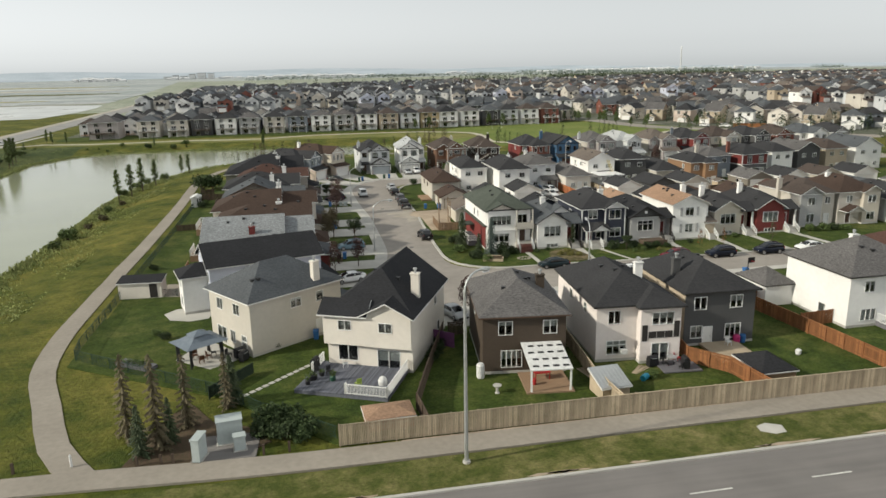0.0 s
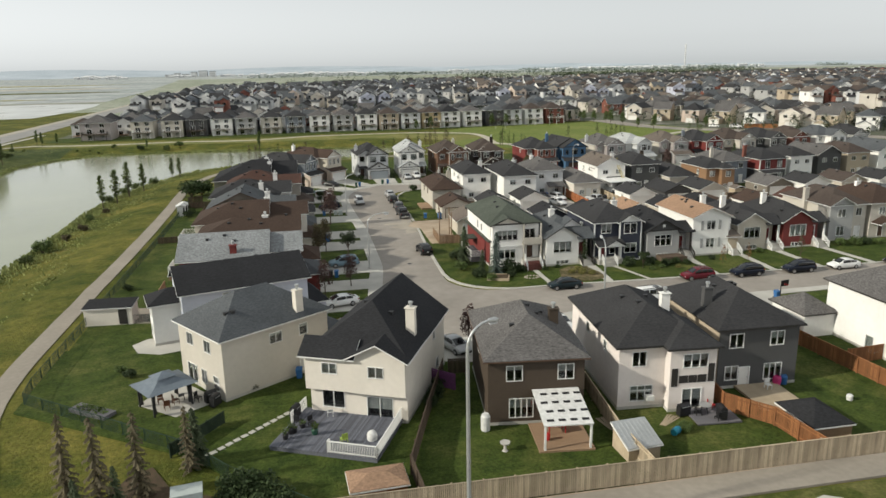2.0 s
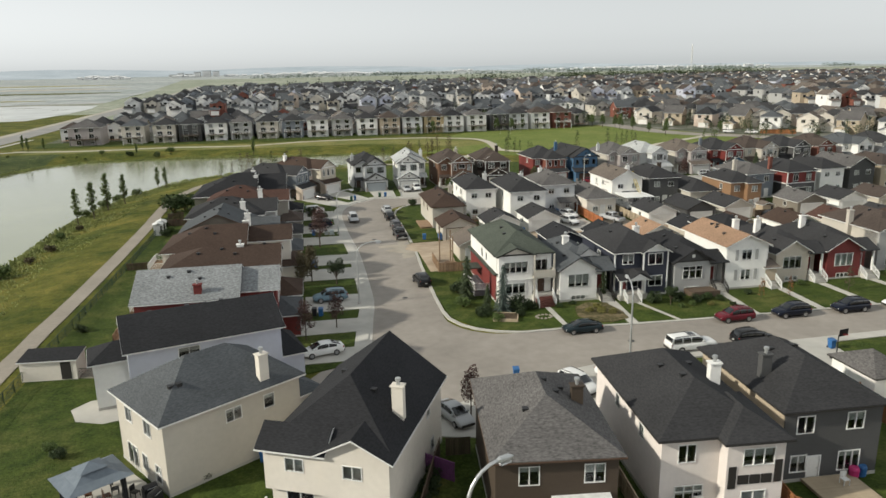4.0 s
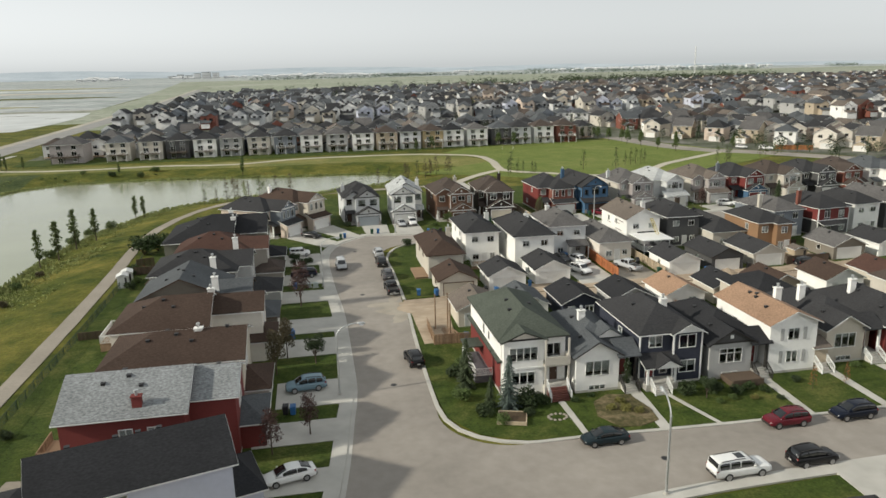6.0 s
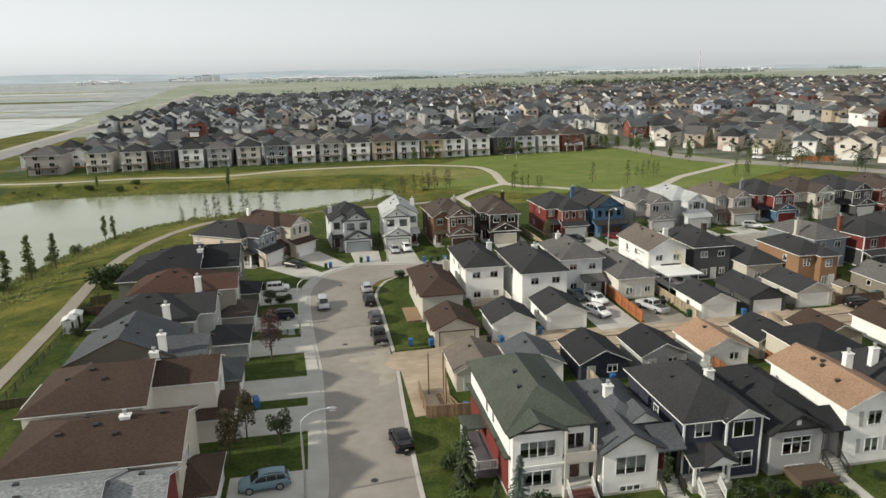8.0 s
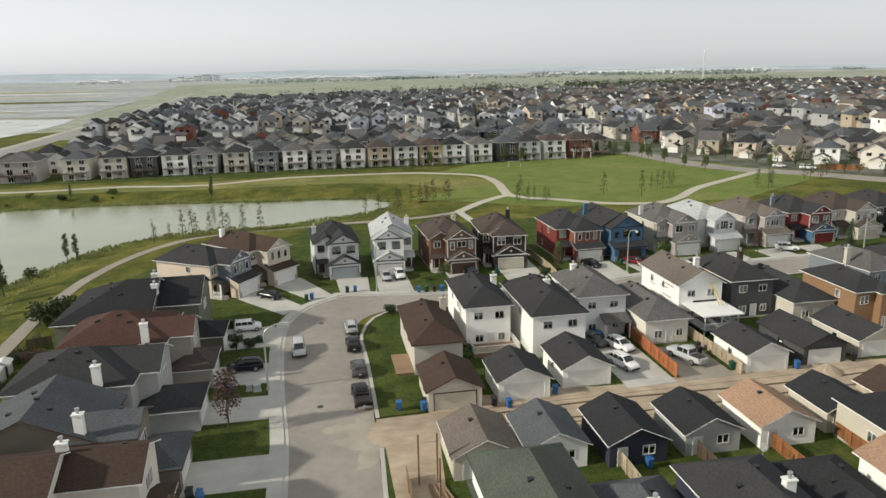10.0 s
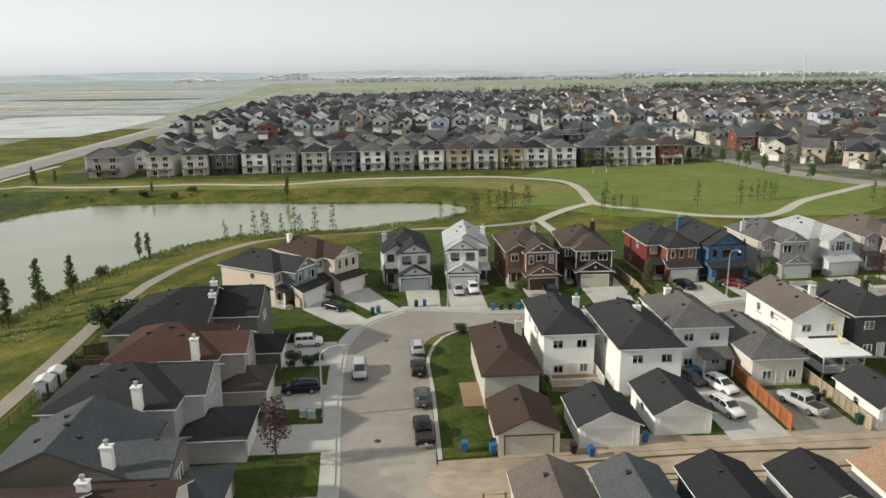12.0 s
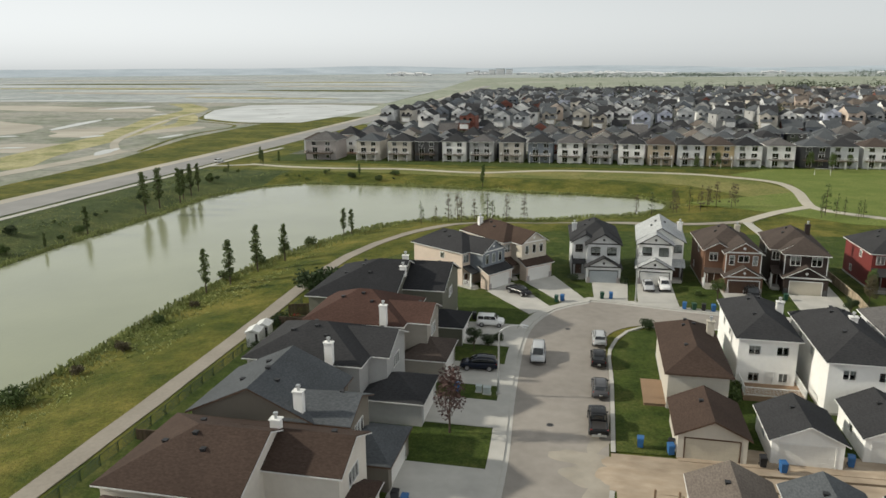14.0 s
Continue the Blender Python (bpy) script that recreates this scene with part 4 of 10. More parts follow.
def house(label, u, v, turn, blocks, openings=(), chimneys=(), vents=(), trim=None, name="house", category="house", group="", lite=False, wtrim=None):
    """blocks: (x0, x1, y0, y1, floor, eave, roof kind, pitch, wall, shingle); openings: (block, face, place along it, centre height, width, height, style);
    chimneys: (x, y, foot, top, colour); vents: (block, x, y)."""
    trim = trim or TRIM
    root = thing(name, label, category, place(u, v, 0, turn), group)
    tops = []
    for i, (x0, x1, y0, y1, z0, e, kind, pitch, wall, shingle) in enumerate(blocks):
        s = Shape()
        for face, ang in FACES.items():
            length = (x1 - x0) if face in "sn" else (y1 - y0)
            start = dict(s=(x0, y0), e=(x1, y0), n=(x1, y1), w=(x0, y1))[face]
            c, sn = math.cos(radians(ang)), math.sin(radians(ang))
            to3 = lambda q, z, d, c=c, sn=sn, st=start: (st[0] + q * c - d * sn, st[1] + q * sn + d * c, z)
            holes = []
            for bi, fc, pos, zc, w, hh, style in openings:
                if bi == i and fc == face:
                    q = dict(s=pos - x0, n=x1 - pos, e=pos - y0, w=y1 - pos)[face]
                    zc = max(zc, z0 + hh / 2 + 0.02)
                    holes.append((q - w / 2, q + w / 2, zc - hh / 2, zc + hh / 2))
                    opening(root, Matrix.Translation(to3(q, zc, 0)) @ pose(0, 0, 0, 0, 0, ang), w, hh, style, wtrim or trim, wide=((wtrim or trim) is TRIM and wall in ("navy", "charcoal", "red", "blue", "espresso", "rust")), lite=lite)
            cut_wall(s, to3, length, z0, e, holes)
        xm, ym = (x0 + x1) / 2, (y0 + y1) / 2
        if len(kind) == 3 and kind[0] == "x":
            zr = e + (y1 - y0) / 2 * pitch
            if kind[1] == "g":
                s.add([(x0, y1, e), (x0, y0, e), (x0, ym, zr)], [(0, 1, 2)])
            if kind[2] == "g":
                s.add([(x1, y0, e), (x1, y1, e), (x1, ym, zr)], [(0, 1, 2)])
        elif len(kind) == 3:
            zr = e + (x1 - x0) / 2 * pitch
            if kind[1] == "g":
                s.add([(x0, y0, e), (x1, y0, e), (xm, y0, zr)], [(0, 1, 2)])
            if kind[2] == "g":
                s.add([(x1, y1, e), (x0, y1, e), (xm, y1, zr)], [(0, 1, 2)])
        elif kind in "snew":
            hgt = pitch * ((y1 - y0) if kind in "sn" else (x1 - x0))
            zz = dict(s=(e, e, e + hgt, e + hgt), n=(e + hgt, e + hgt, e, e), e=(e + hgt, e, e, e + hgt), w=(e, e + hgt, e + hgt, e))[kind]
            cs = [(x0, y0), (x1, y0), (x1, y1), (x0, y1)]
            for q in range(4):
                p2 = (q + 1) % 4
                s.add([(*cs[q], e), (*cs[p2], e), (*cs[p2], zz[p2]), (*cs[q], zz[q])], [(0, 1, 2, 3)])
        part("wall", s, SIDING[wall], root)
        o = 0.42 if e > 3.2 else 0.35
        tops.append(roof_parts(root, (x0, x1, y0, y1), e, kind, pitch, o, SHINGLE[shingle], trim))
        if z0 < 0.4 and e > 3.2 and not lite:
            part("foundation", Shape().box(x0 - 0.03, x1 + 0.03, y0 - 0.03, y1 + 0.03, -0.3, 0.35), CONCRETE, root)
    for x, y, z0, z1, colour in chimneys:
        ch = part("chimney", Shape().box(x - 0.42, x + 0.42, y - 0.3, y + 0.3, z0, z1).box(x - 0.5, x + 0.5, y - 0.38, y + 0.38, z1, z1 + 0.1), SIDING[colour] if colour in SIDING else colour, root)
        part("flue", Shape().tube([(x, y, z1 + 0.05), (x, y, z1 + 0.45)], [0.13, 0.13]).tube([(x, y, z1 + 0.45), (x, y, z1 + 0.62)], [0.22, 0.2]), METAL, ch)
    for bi, x, y in vents:
        z = tops[bi](x, y)
        part("roof_vent", Shape().box(x - 0.18, x + 0.18, y - 0.18, y + 0.18, z - 0.15, z + 0.14).box(x - 0.22, x + 0.22, y - 0.22, y + 0.22, z + 0.14, z + 0.19), DARK_METAL, root)
    return root


def railing(name, pts, z, hgt, mat, root, post=0.09, gap=0.14):
    """Rail with balusters along local points, as a part of a deck or porch."""
    s = Shape()
    for (ax, ay, *az), (bx, by, *bz) in zip(pts[:-1], pts[1:]):
        za, zb = (az[0] if az else z), (bz[0] if bz else z)
        s.beam((ax, ay, za + hgt), (bx, by, zb + hgt), 0.09, 0.07).beam((ax, ay, za + 0.12), (bx, by, zb + 0.12), 0.05, 0.06)
        n = max(1, int(math.hypot(bx - ax, by - ay) / gap))
        for i in range(n + 1):
            t = i / n
            x, y, zz = ax + (bx - ax) * t, ay + (by - ay) * t, za + (zb - za) * t
            w = post / 2 if i in (0, n) else 0.02
            s.box(x - w, x + w, y - w, y + w, zz, zz + hgt)
    return tagged(part(name, s, mat, root), kind="stuff")


def stairs(root, x0, x1, y_top, z_top, steps, run, mat, down=-1):
    for i in range(steps):
        z = z_top - (i + 1) * z_top / (steps + 1)
        y = y_top + down * run * i
        part("step", Shape().box(x0, x1, min(y, y + down * run), max(y, y + down * run), 0, z), mat, root)


# -- the south row, backs to the arterial road --
w2 = 6.35
w3 = 6.25
UP = 4.8
house("beige two-storey house with a blue-grey hip roof", -11.1, 48.3, 35, [(0.45, 12.4, 0.45, 8.9, 0, w2, "xhh", 0.62, "sand", "slate"), (10.5, 16.2, 3.0, 8.8, 0, 2.9, "xhh", 0.5, "sand", "slate")],
      [(0, "w", 6.6, UP, 1.1, 1.2, "two"), (0, "w", 3.2, UP, 1.1, 1.2, "two"), (0, "w", 6.6, 1.1, 1.8, 2.1, "patio"), (0, "w", 4.3, 1.5, 0.9, 1.3, "two"), (0, "w", 2.0, 1.4, 0.9, 1.4, "hung"), (0, "s", 6.2, UP, 1.3, 1.0, "two"), (0, "s", 9.4, UP, 0.9, 1.1, "one"), (0, "s", 9.3, 1.05, 0.95, 2.05, "door")],
      [(9.3, 0.9, 5, 8.75, "cream")], [(0, 3, 2.5), (0, 2.4, 2.7), (0, 7, 7)], group="south row houses")
house("cream two-storey house with a black gabled roof", -3.75, 44.6, -25, [(0.45, 9.4, 0.45, 13.5, 0, w2 - 0.2, "yhg", 0.74, "cream", "black"), (4.55, 9.42, -0.1, 5, 2.7, w2 - 0.2, "ygg", 0.52, "cream", "black"), (0.2, 4.56, 0.0, 0.9, 2.7, w2 - 0.2, "s", 0.74, "cream", "black")],
      [(2, "s", 2.5, UP, 1.3, 0.95, "two"), (1, "s", 6.8, UP, 1.3, 0.95, "two"), (0, "s", 2.6, 1.75, 2.0, 1.6, "two"), (0, "s", 6.9, 1.15, 2.3, 2.2, "patio"), (0, "e", 9.5, UP, 0.7, 0.9, "one"), (0, "e", 10.5, 1.5, 0.8, 1.0, "one")],
      [(8.6, 4.8, 6, 9.1, "cream")], [(0, 3.2, 8), (0, 6.6, 5.2)], group="south row houses")
house("dark brown two-storey house with a weathered hip roof", 11.1, 38.7, -7, [(0.45, 8.7, 0.45, 12.6, 0, w3, "yhh", 0.55, "brown", "weathered")],
      [(0, "s", 2.7, UP, 1.3, 1.3, "two"), (0, "s", 7.1, UP, 1.3, 1.3, "two"), (0, "s", 3.3, 1.6, 2.0, 1.7, "four"), (0, "s", 6.5, 1.1, 0.95, 2.05, "door"), (0, "w", 7, UP, 0.9, 1.0, "one")],
      [(7.2, 6.2, 5, 8.4, "brown")], [(0, 5.6, 6), (0, 6.2, 7.2), (0, 5.0, 7.4), (0, 3, 4)], TRIM_BROWN, group="south row houses", wtrim=TRIM)
h_d = house("pinkish-white two-storey house with a black hip roof", 23.0, 38.9, -4, [(0.45, 8.5, 0.45, 14.2, 0, w3, "yhh", 0.55, "pinkish", "dark"), (4.7, 8.9, -0.6, 6, 0, w3, "yhh", 0.55, "pinkish", "dark")],
      [(0, "s", 2.3, UP, 1.2, 1.3, "two"), (0, "s", 2.6, 1.55, 2.0, 1.4, "grid"), (1, "s", 7.0, UP, 2.2, 1.2, "three"), (1, "s", 6.8, 1.1, 1.7, 2.1, "patio"), (0, "w", 4, UP, 0.8, 1.0, "one"), (0, "w", 9, UP, 0.8, 1.0, "one")],
      [(7.0, 6.4, 5, 8.7, "white")], [(0, 4.0, 5.4), (0, 3.4, 8.0), (0, 6, 8.6)], TRIM_DARK, group="south row houses", wtrim=TRIM)
h_e = house("charcoal two-storey house with a black hip roof", 33.8, 40.7, -2, [(0.4, 8.4, 0.4, 12.6, 0, w3, "yhh", 0.55, "charcoal", "dark")],
      [(0, "s", 2.1, UP, 1.3, 1.3, "two"), (0, "s", 6.2, UP, 1.3, 1.3, "two"), (0, "s", 1.8, 1.6, 1.2, 1.3, "two"), (0, "s", 3.1, 1.05, 0.95, 2.05, "door"), (0, "s", 6.0, 1.5, 1.7, 1.5, "three")],
      [(1.4, 5.0, 5.5, 8.6, "charcoal")], [(0, 3.3, 7.2), (0, 5.0, 7), (0, 6.2, 8.3), (0, 4.2, 9)], TRIM_DARK, group="south row houses", wtrim=TRIM)
house("white two-storey house with a grey hip roof", 54.1, 41.2, 1, [(0.45, 11.5, 0.45, 11.0, 0, w2, "xhh", 0.55, "white", "weathered"), (-3.4, 0.4, 9.5, 15, 0, 2.9, "xhh", 0.5, "white", "weathered")],
      [(0, "s", 3.0, UP, 1.2, 1.2, "two"), (0, "s", 3.2, 1.5, 1.9, 1.3, "three"), (0, "s", 6.2, 1.05, 0.95, 2.05, "door"), (0, "w", 4.4, 0.9, 1.0, 1.8, "one"), (0, "s", 8.5, UP, 1.2, 1.2, "two")],
      [(6.5, 7.5, 6, 9.0, "white")], [(0, 4.5, 4), (0, 5.5, 3.4), (0, 6.5, 8)], TRIM_DARK, group="south row houses", wtrim=TRIM)
house("house with a brown hip roof on the south side", 68, 44, 1, [(0.4, 11, 2, 13, 0, w2, "xhh", 0.5, "tan", "russet")], [(0, "s", 4, UP, 1.3, 1.2, "two"), (0, "s", 4, 1.5, 1.6, 1.3, "two"), (0, "s", 8, UP, 1.3, 1.2, "two")], [(5, 9, 6, 8.8, "white")], [(0, 4, 5)], group="south row houses")

for x0, x1, z0, z1 in ((5.55, 6.35, 2.75, 3.45), (6.42, 7.2, 2.75, 3.45), (7.27, 8.05, 2.75, 3.45), (4.86, 5.42, 2.45, 4.15), (8.2, 8.76, 2.75, 4.45)):
    part("dark_panel", Shape().box(x0, x1, -0.64, -0.598, z0, z1), TRIM_DARK, h_d, "black facade panel")
part("air_conditioner", Shape().box(3.0, 3.65, -0.05, 0.46, 0.95, 1.4), PLASTIC["white"], h_d, "white window air conditioner")
part("side_cladding", Shape().box(0.34, 0.397, 0.5, 12.5, 0.35, w3 - 0.2), SIDING["tan"], h_e, "brown side wall")

# -- the west row, between the street and the pond; x runs to the street --
def west_house(label, v0, v1, ub, um, uf, front, gar, wall, shingle, main_roof="xhh", front_roof="xgg", wall2=None, chim=(), gdoor="garage", gshingle=None, pitch=0.44, fpitch=0.44, trim=None, drop=0.0, wtrim=None):
    """A two-storey house between pond and street: a wide rear body (ub to um), a narrower front body (to uf) and a garage before it. All in grid metres."""
    wall2, d = wall2 or wall, v1 - v0
    L, W = um - ub, uf - ub
    y0, y1 = front[0] - v0, front[1] - v0
    g0, g1 = gar[0] - v0, gar[1] - v0
    e = 6.7 - drop
    one = front_roof is None
    blocks = [(0, L, 0, d, 0, e, main_roof, pitch, wall, shingle)] + ([] if one else [(L - 3, W, y0, y1, 0, e, front_roof, fpitch, wall2, shingle)]) + [(W - 2.5, -1.5 - ub, g0, g1, 0, 2.85, "xhh", 0.42, wall2, gshingle or shingle)]
    body, gar_block = (0, 1) if one else (1, 2)
    ops = [(body, "e", (y0 + y1) / 2, UP - drop, min(2.2, (y1 - y0) * 0.4), 1.3, "three"), (gar_block, "e", (g0 + g1) / 2, 1.1, 4.6, 2.15, gdoor), (0, "s", L * 0.52, UP - drop, 1.1, 1.0, "two"), (0, "s", L * 0.75, UP - drop, 1.1, 1.0, "two"), (0, "w", d * 0.3, UP - drop, 1.3, 1.2, "two"), (0, "w", d * 0.7, 1.5, 1.8, 1.4, "two")]
    vents = [(0, L * 0.3, d * 0.35), (0, L * 0.5, d * 0.42), (0, L * 0.62, d * 0.3), (0, L * 0.4, d * 0.7), (body, W - 1.8, (y0 + y1) / 2 + 0.9)]
    return house(label, ub, v0, 0, blocks, ops, [(c[0] - ub, c[1] - v0, c[2], c[3], c[4]) for c in chim], vents, trim, group="west row houses", wtrim=wtrim)


house("pale lilac two-storey house with a black roof", -17.0, 63.4, 16, [(0.42, 14.6, 0.42, 8.7, 0, w2, "xgg", 0.5, "lilac", "black"), (14.0, 17.0, 1.2, 7.4, 0, 2.85, "xhh", 0.5, "lilac", "black"), (-2.6, 0.5, 2.6, 6.6, 0, 5.0, "xhg", 0.5, "white", "black")],
      [(0, "s", 5.8, UP + 0.2, 1.9, 1.4, "two"), (0, "w", 1.6, UP, 1.0, 1.2, "two"), (2, "w", 4.4, 1.5, 1.2, 1.3, "two"), (2, "w", 4.4, 3.9, 1.2, 1.2, "two"), (1, "e", 4.3, 1.1, 4.6, 2.15, "garage"), (0, "w", 1.4, 1.5, 1.0, 1.3, "two"), (0, "e", 4.4, UP, 1.8, 1.3, "three")],
      [], [(0, 3, 5.6), (0, 6.5, 5.2), (0, 8.2, 5.4), (0, 9.8, 5)], group="west row houses")
west_house("red-walled house with a light grey shingle roof", 77.2, 87.4, -19.0, -8.2, -3.9, (79.6, 86.9), (81.0, 87.2), "red", "grey", "xgg", chim=[(-12.3, 78.1, 4.5, 8.1, "red")], gshingle="slate")
west_house("beige house with a dark brown hip roof", 88.6, 98.2, -18.4, -4.0, -4.0, (88.8, 96.0), (88.9, 95.6), "beige", "brown", "xhg", None, wall2="sand", chim=[(-8.9, 93.2, 7.0, 8.8, "white")], pitch=0.40)
west_house("white-sided house with a brown two-part roof", 100.0, 110.8, -20.2, -9.1, -2.9, (104.4, 110.9), (103.2, 109.8), "cream", "brown", "xhg", chim=[(-9.3, 107.6, 7.0, 9.0, "white")])
west_house("taupe house with a grey gabled roof", 112.0, 121.2, -19.7, -8.1, -4.9, (112.1, 117.9), (112.6, 119.4), "mud", "slate", "ygg", chim=[(-9.4, 112.4, 5.0, 9.2, "white")], pitch=0.46, trim=TRIM_BROWN, wtrim=TRIM)
west_house("grey house with a black hip roof", 124.4, 135.2, -20.6, -8.0, -5.9, (127.4, 134.6), (124.8, 131.6), "grey", "dark", chim=[(-11.1, 124.1, 2.0, 9.0, "white")])
west_house("taupe house with a russet brown hip roof", 136.6, 147.2, -19.0, -6.8, -4.0, (138.2, 144.4), (136.0, 142.8), "taupe", "russet", gshingle="umber", chim=[(-8.9, 136.3, 3.0, 9.1, "white")], pitch=0.46)
west_house("olive-grey house with a wide black roof", 145.8, 161.4, -22.4, -10.6, -4.9, (151.2, 162.2), (147.4, 153.4), "olive", "black", "xhg", chim=[(-11.4, 156.0, 8.6, 10.0, "white"), (-10.6, 151.6, 8.2, 9.6, "white")], pitch=0.42, fpitch=0.44)

# -- the houses round the bend; local y runs away from the street --
def front_house(label, u, v, turn, w, d, wall, shingle, garage_w=5.8, garage_side=-1, gd=4.4, gar="garage", wall2=None, trim=None, chim=None, main="yhh", style="two", gable_wall=None, bay_roof="ygg", garage_roof="ygg", second=None, porch=True, bay_in=0.15, e=6.7, group="houses round the bend"):
    """A two-storey house facing -y: a garage in front at one side, a bay over it, a second gable beside it if wanted, and a recessed porch."""
    wall2 = wall2 or wall
    gw = gable_wall or wall2
    t2 = trim or TRIM
    g0, g1 = (0.0, garage_w) if garage_side < 0 else (w - garage_w, w)
    p0, p1 = (garage_w, w) if garage_side < 0 else (0.0, w - garage_w)
    b0, b1, by = g0 + bay_in, g1 - bay_in, 1.5
    bay_pitch = 0.62
    blocks = [(0, w, gd, gd + d, 0, e, main, 0.58, wall, shingle), (b0, b1, by, gd + 4, 2.7, e - 0.02, bay_roof, bay_pitch, gw, shingle)]
    blocks.append((g0, g1, 0, gd + 1, 0, 2.95, "ygg", 0.55, wall2, shingle) if garage_roof == "ygg" else (g0, g1, 0, by + 0.3, 0, 2.95, "s", 0.42, wall2, shingle))
    if second:
        blocks.append((second[0], second[1], gd - 0.9, gd + 4, 2.9, e - 0.05, "ygg", 0.58, gw, shingle))
    gc, bw = (g0 + g1) / 2, b1 - b0
    zc = e - 1.35
    ops = [(2, "s", gc, 1.15, 4.8, 2.25, gar), (0, "e", gd + d * 0.4, zc, 0.9, 1.0, "one"), (0, "w", gd + d * 0.4, zc, 0.9, 1.0, "one"), (0, "w", gd + d * 0.7, 1.6, 0.9, 1.0, "one")]
    if style == "three":
        ops += [(1, "s", gc + k * bw * 0.30, zc, 0.7, 1.5, "one") for k in (-1, 0, 1)]
    elif style == "triple":
        ops += [(1, "s", gc - bw * 0.33, zc, 0.7, 1.5, "hung"), (1, "s", gc, zc + 0.25, 1.6, 1.0, "two"), (1, "s", gc + bw * 0.33, zc, 0.7, 1.5, "hung")]
    elif style == "arch":
        ops += [(1, "s", gc, zc, 1.7, 1.7, "grid"), (1, "s", gc - bw * 0.34, zc - 0.2, 0.75, 1.2, "hung"), (1, "s", gc + bw * 0.34, zc - 0.2, 0.75, 1.2, "hung")]
    else:
        ops += [(1, "s", gc - bw * 0.25, zc, 1.45, 1.4, "two"), (1, "s", gc + bw * 0.25, zc, 1.45, 1.4, "two")]
    if p1 - p0 > 1.5:
        pc = (p0 + p1) / 2
        ops += [(0, "s", pc, 1.3, 0.95, 2.1, "door_brown")]
        ops += [(3, "s", pc, zc, 1.2, 1.3, "two")] if second and second[0] < pc < second[1] else [(0, "s", pc, zc, min(1.2, p1 - p0 - 0.5), 1.3, "two")]
    root = house(label, u, v, turn, blocks, ops, [chim] if chim else [], [(0, w * 0.4, gd + d * 0.6), (0, w * 0.6, gd + d * 0.55), (0, w * 0.3, gd + d * 0.45)], trim, group=group)
    fronts = [(b0, b1, by, e - 0.02, bay_pitch)] * (bay_roof == "ygg") + [(g0, g1, 0, 2.95, 0.55)] * (garage_roof == "ygg")
    for x0, x1, y, z, pt in fronts:
        part("gable_vent", Shape().tube([((x0 + x1) / 2, y - 0.05, z + (x1 - x0) * pt * 0.2), ((x0 + x1) / 2, y + 0.02, z + (x1 - x0) * pt * 0.2)], [0.22, 0.22], 12), TRIM_DARK if trim is TRIM_DARK else t2, root, "round gable vent")
        part("gable_band", Shape().box(x0 + 0.1, x1 - 0.1, y - 0.05, y - 0.004, z - 0.12, z + 0.1), t2, root)
    for x, y0, z1 in ((b0, by, e - 0.1), (b1, by, e - 0.1)):
        part("corner_board", Shape().box(x - 0.07, x + 0.07, y0 - 0.03, y0 + 0.07, 2.95, z1), t2 if wall in ("espresso", "charcoal", "rust", "blue", "red") else SIDING[gw], root)
    for x in (g0 + 0.35, g1 - 0.35):
        part("stone_pier", Shape().box(x - 0.3, x + 0.3, -0.07, 0.0, 0, 1.1), SIDING["pinkish_grey"] if wall not in ("espresso", "charcoal") else SIDING["charcoal"], root)
    if p1 - p0 > 1.5 and porch:
        q0, q1 = (p0 + 0.03, p1) if garage_side < 0 else (p0, p1 - 0.03)
        part("porch_floor", Shape().box(q0, q1, gd - 2.0, gd - 0.005, 0, 0.45), CONCRETE, root)
        for k in range(2):
            part("porch_step", Shape().box(q0 + 0.2, q1 - 0.2, gd - 2.3 - 0.3 * k, gd - 2.0 - 0.3 * k, 0, 0.3 - 0.15 * k), CONCRETE, root)
        part("porch_roof", Shape().add([(q0, gd - 2.3, 2.75), (q1 + (0.3 if garage_side < 0 else 0), gd - 2.3, 2.75), (q1 + (0.3 if garage_side < 0 else 0), gd - 0.005, 3.6), (q0, gd - 0.005, 3.6), (q0, gd - 2.3, 2.9), (q1 + (0.3 if garage_side < 0 else 0), gd - 2.3, 2.9), (q1 + (0.3 if garage_side < 0 else 0), gd - 0.005, 3.75), (q0, gd - 0.005, 3.75)], [(0, 3, 2, 1), (4, 5, 6, 7), (0, 1, 5, 4), (1, 2, 6, 5), (2, 3, 7, 6), (3, 0, 4, 7)]), SHINGLE[shingle], root)
        px = q1 - 0.12 if garage_side < 0 else q0 + 0.12
        part("porch_post", Shape().box(px - 0.12, px + 0.12, gd - 2.0, gd - 1.76, 0.45, 2.8), t2, root)
        railing("rail", [(px, gd - 1.9, 0.45), (px, gd - 0.1, 0.45)], 0, 0.95, t2, root)
    return root


front_house("peach-walled house with a black roof", -2.6, 171.2, 57, 7.6, 12.0, "peach", "dark", garage_side=1, gar="garage", style="three", gable_wall="slate", e=6.3, garage_roof="s")
front_house("peach-walled house with a brown roof and white garage door", 3.0, 177.6, 46, 7.4, 12.5, "peach", "brown", garage_side=1, gar="garage", style="three", chim=(2.0, 14, 6, 9.2, "white"), gable_wall="beige", garage_roof="s")
front_house("grey-white house with a slate roof and grey garage door", 11.9, 180.2, 4, 8.2, 12.0, "pale", "dark", garage_side=1, gar="garage_grey", trim=TRIM_DARK, chim=(0.5, 10, 5, 8.4, "pale"), second=(0.2, 4.4))
front_house("white gabled house with a light grey roof", 22.8, 181.2, -2, 7.7, 12.0, "white", "light", garage_side=-1, main="ygg", trim=TRIM_DARK, chim=(7.4, 12, 5, 8.7, "white"), e=6.9)
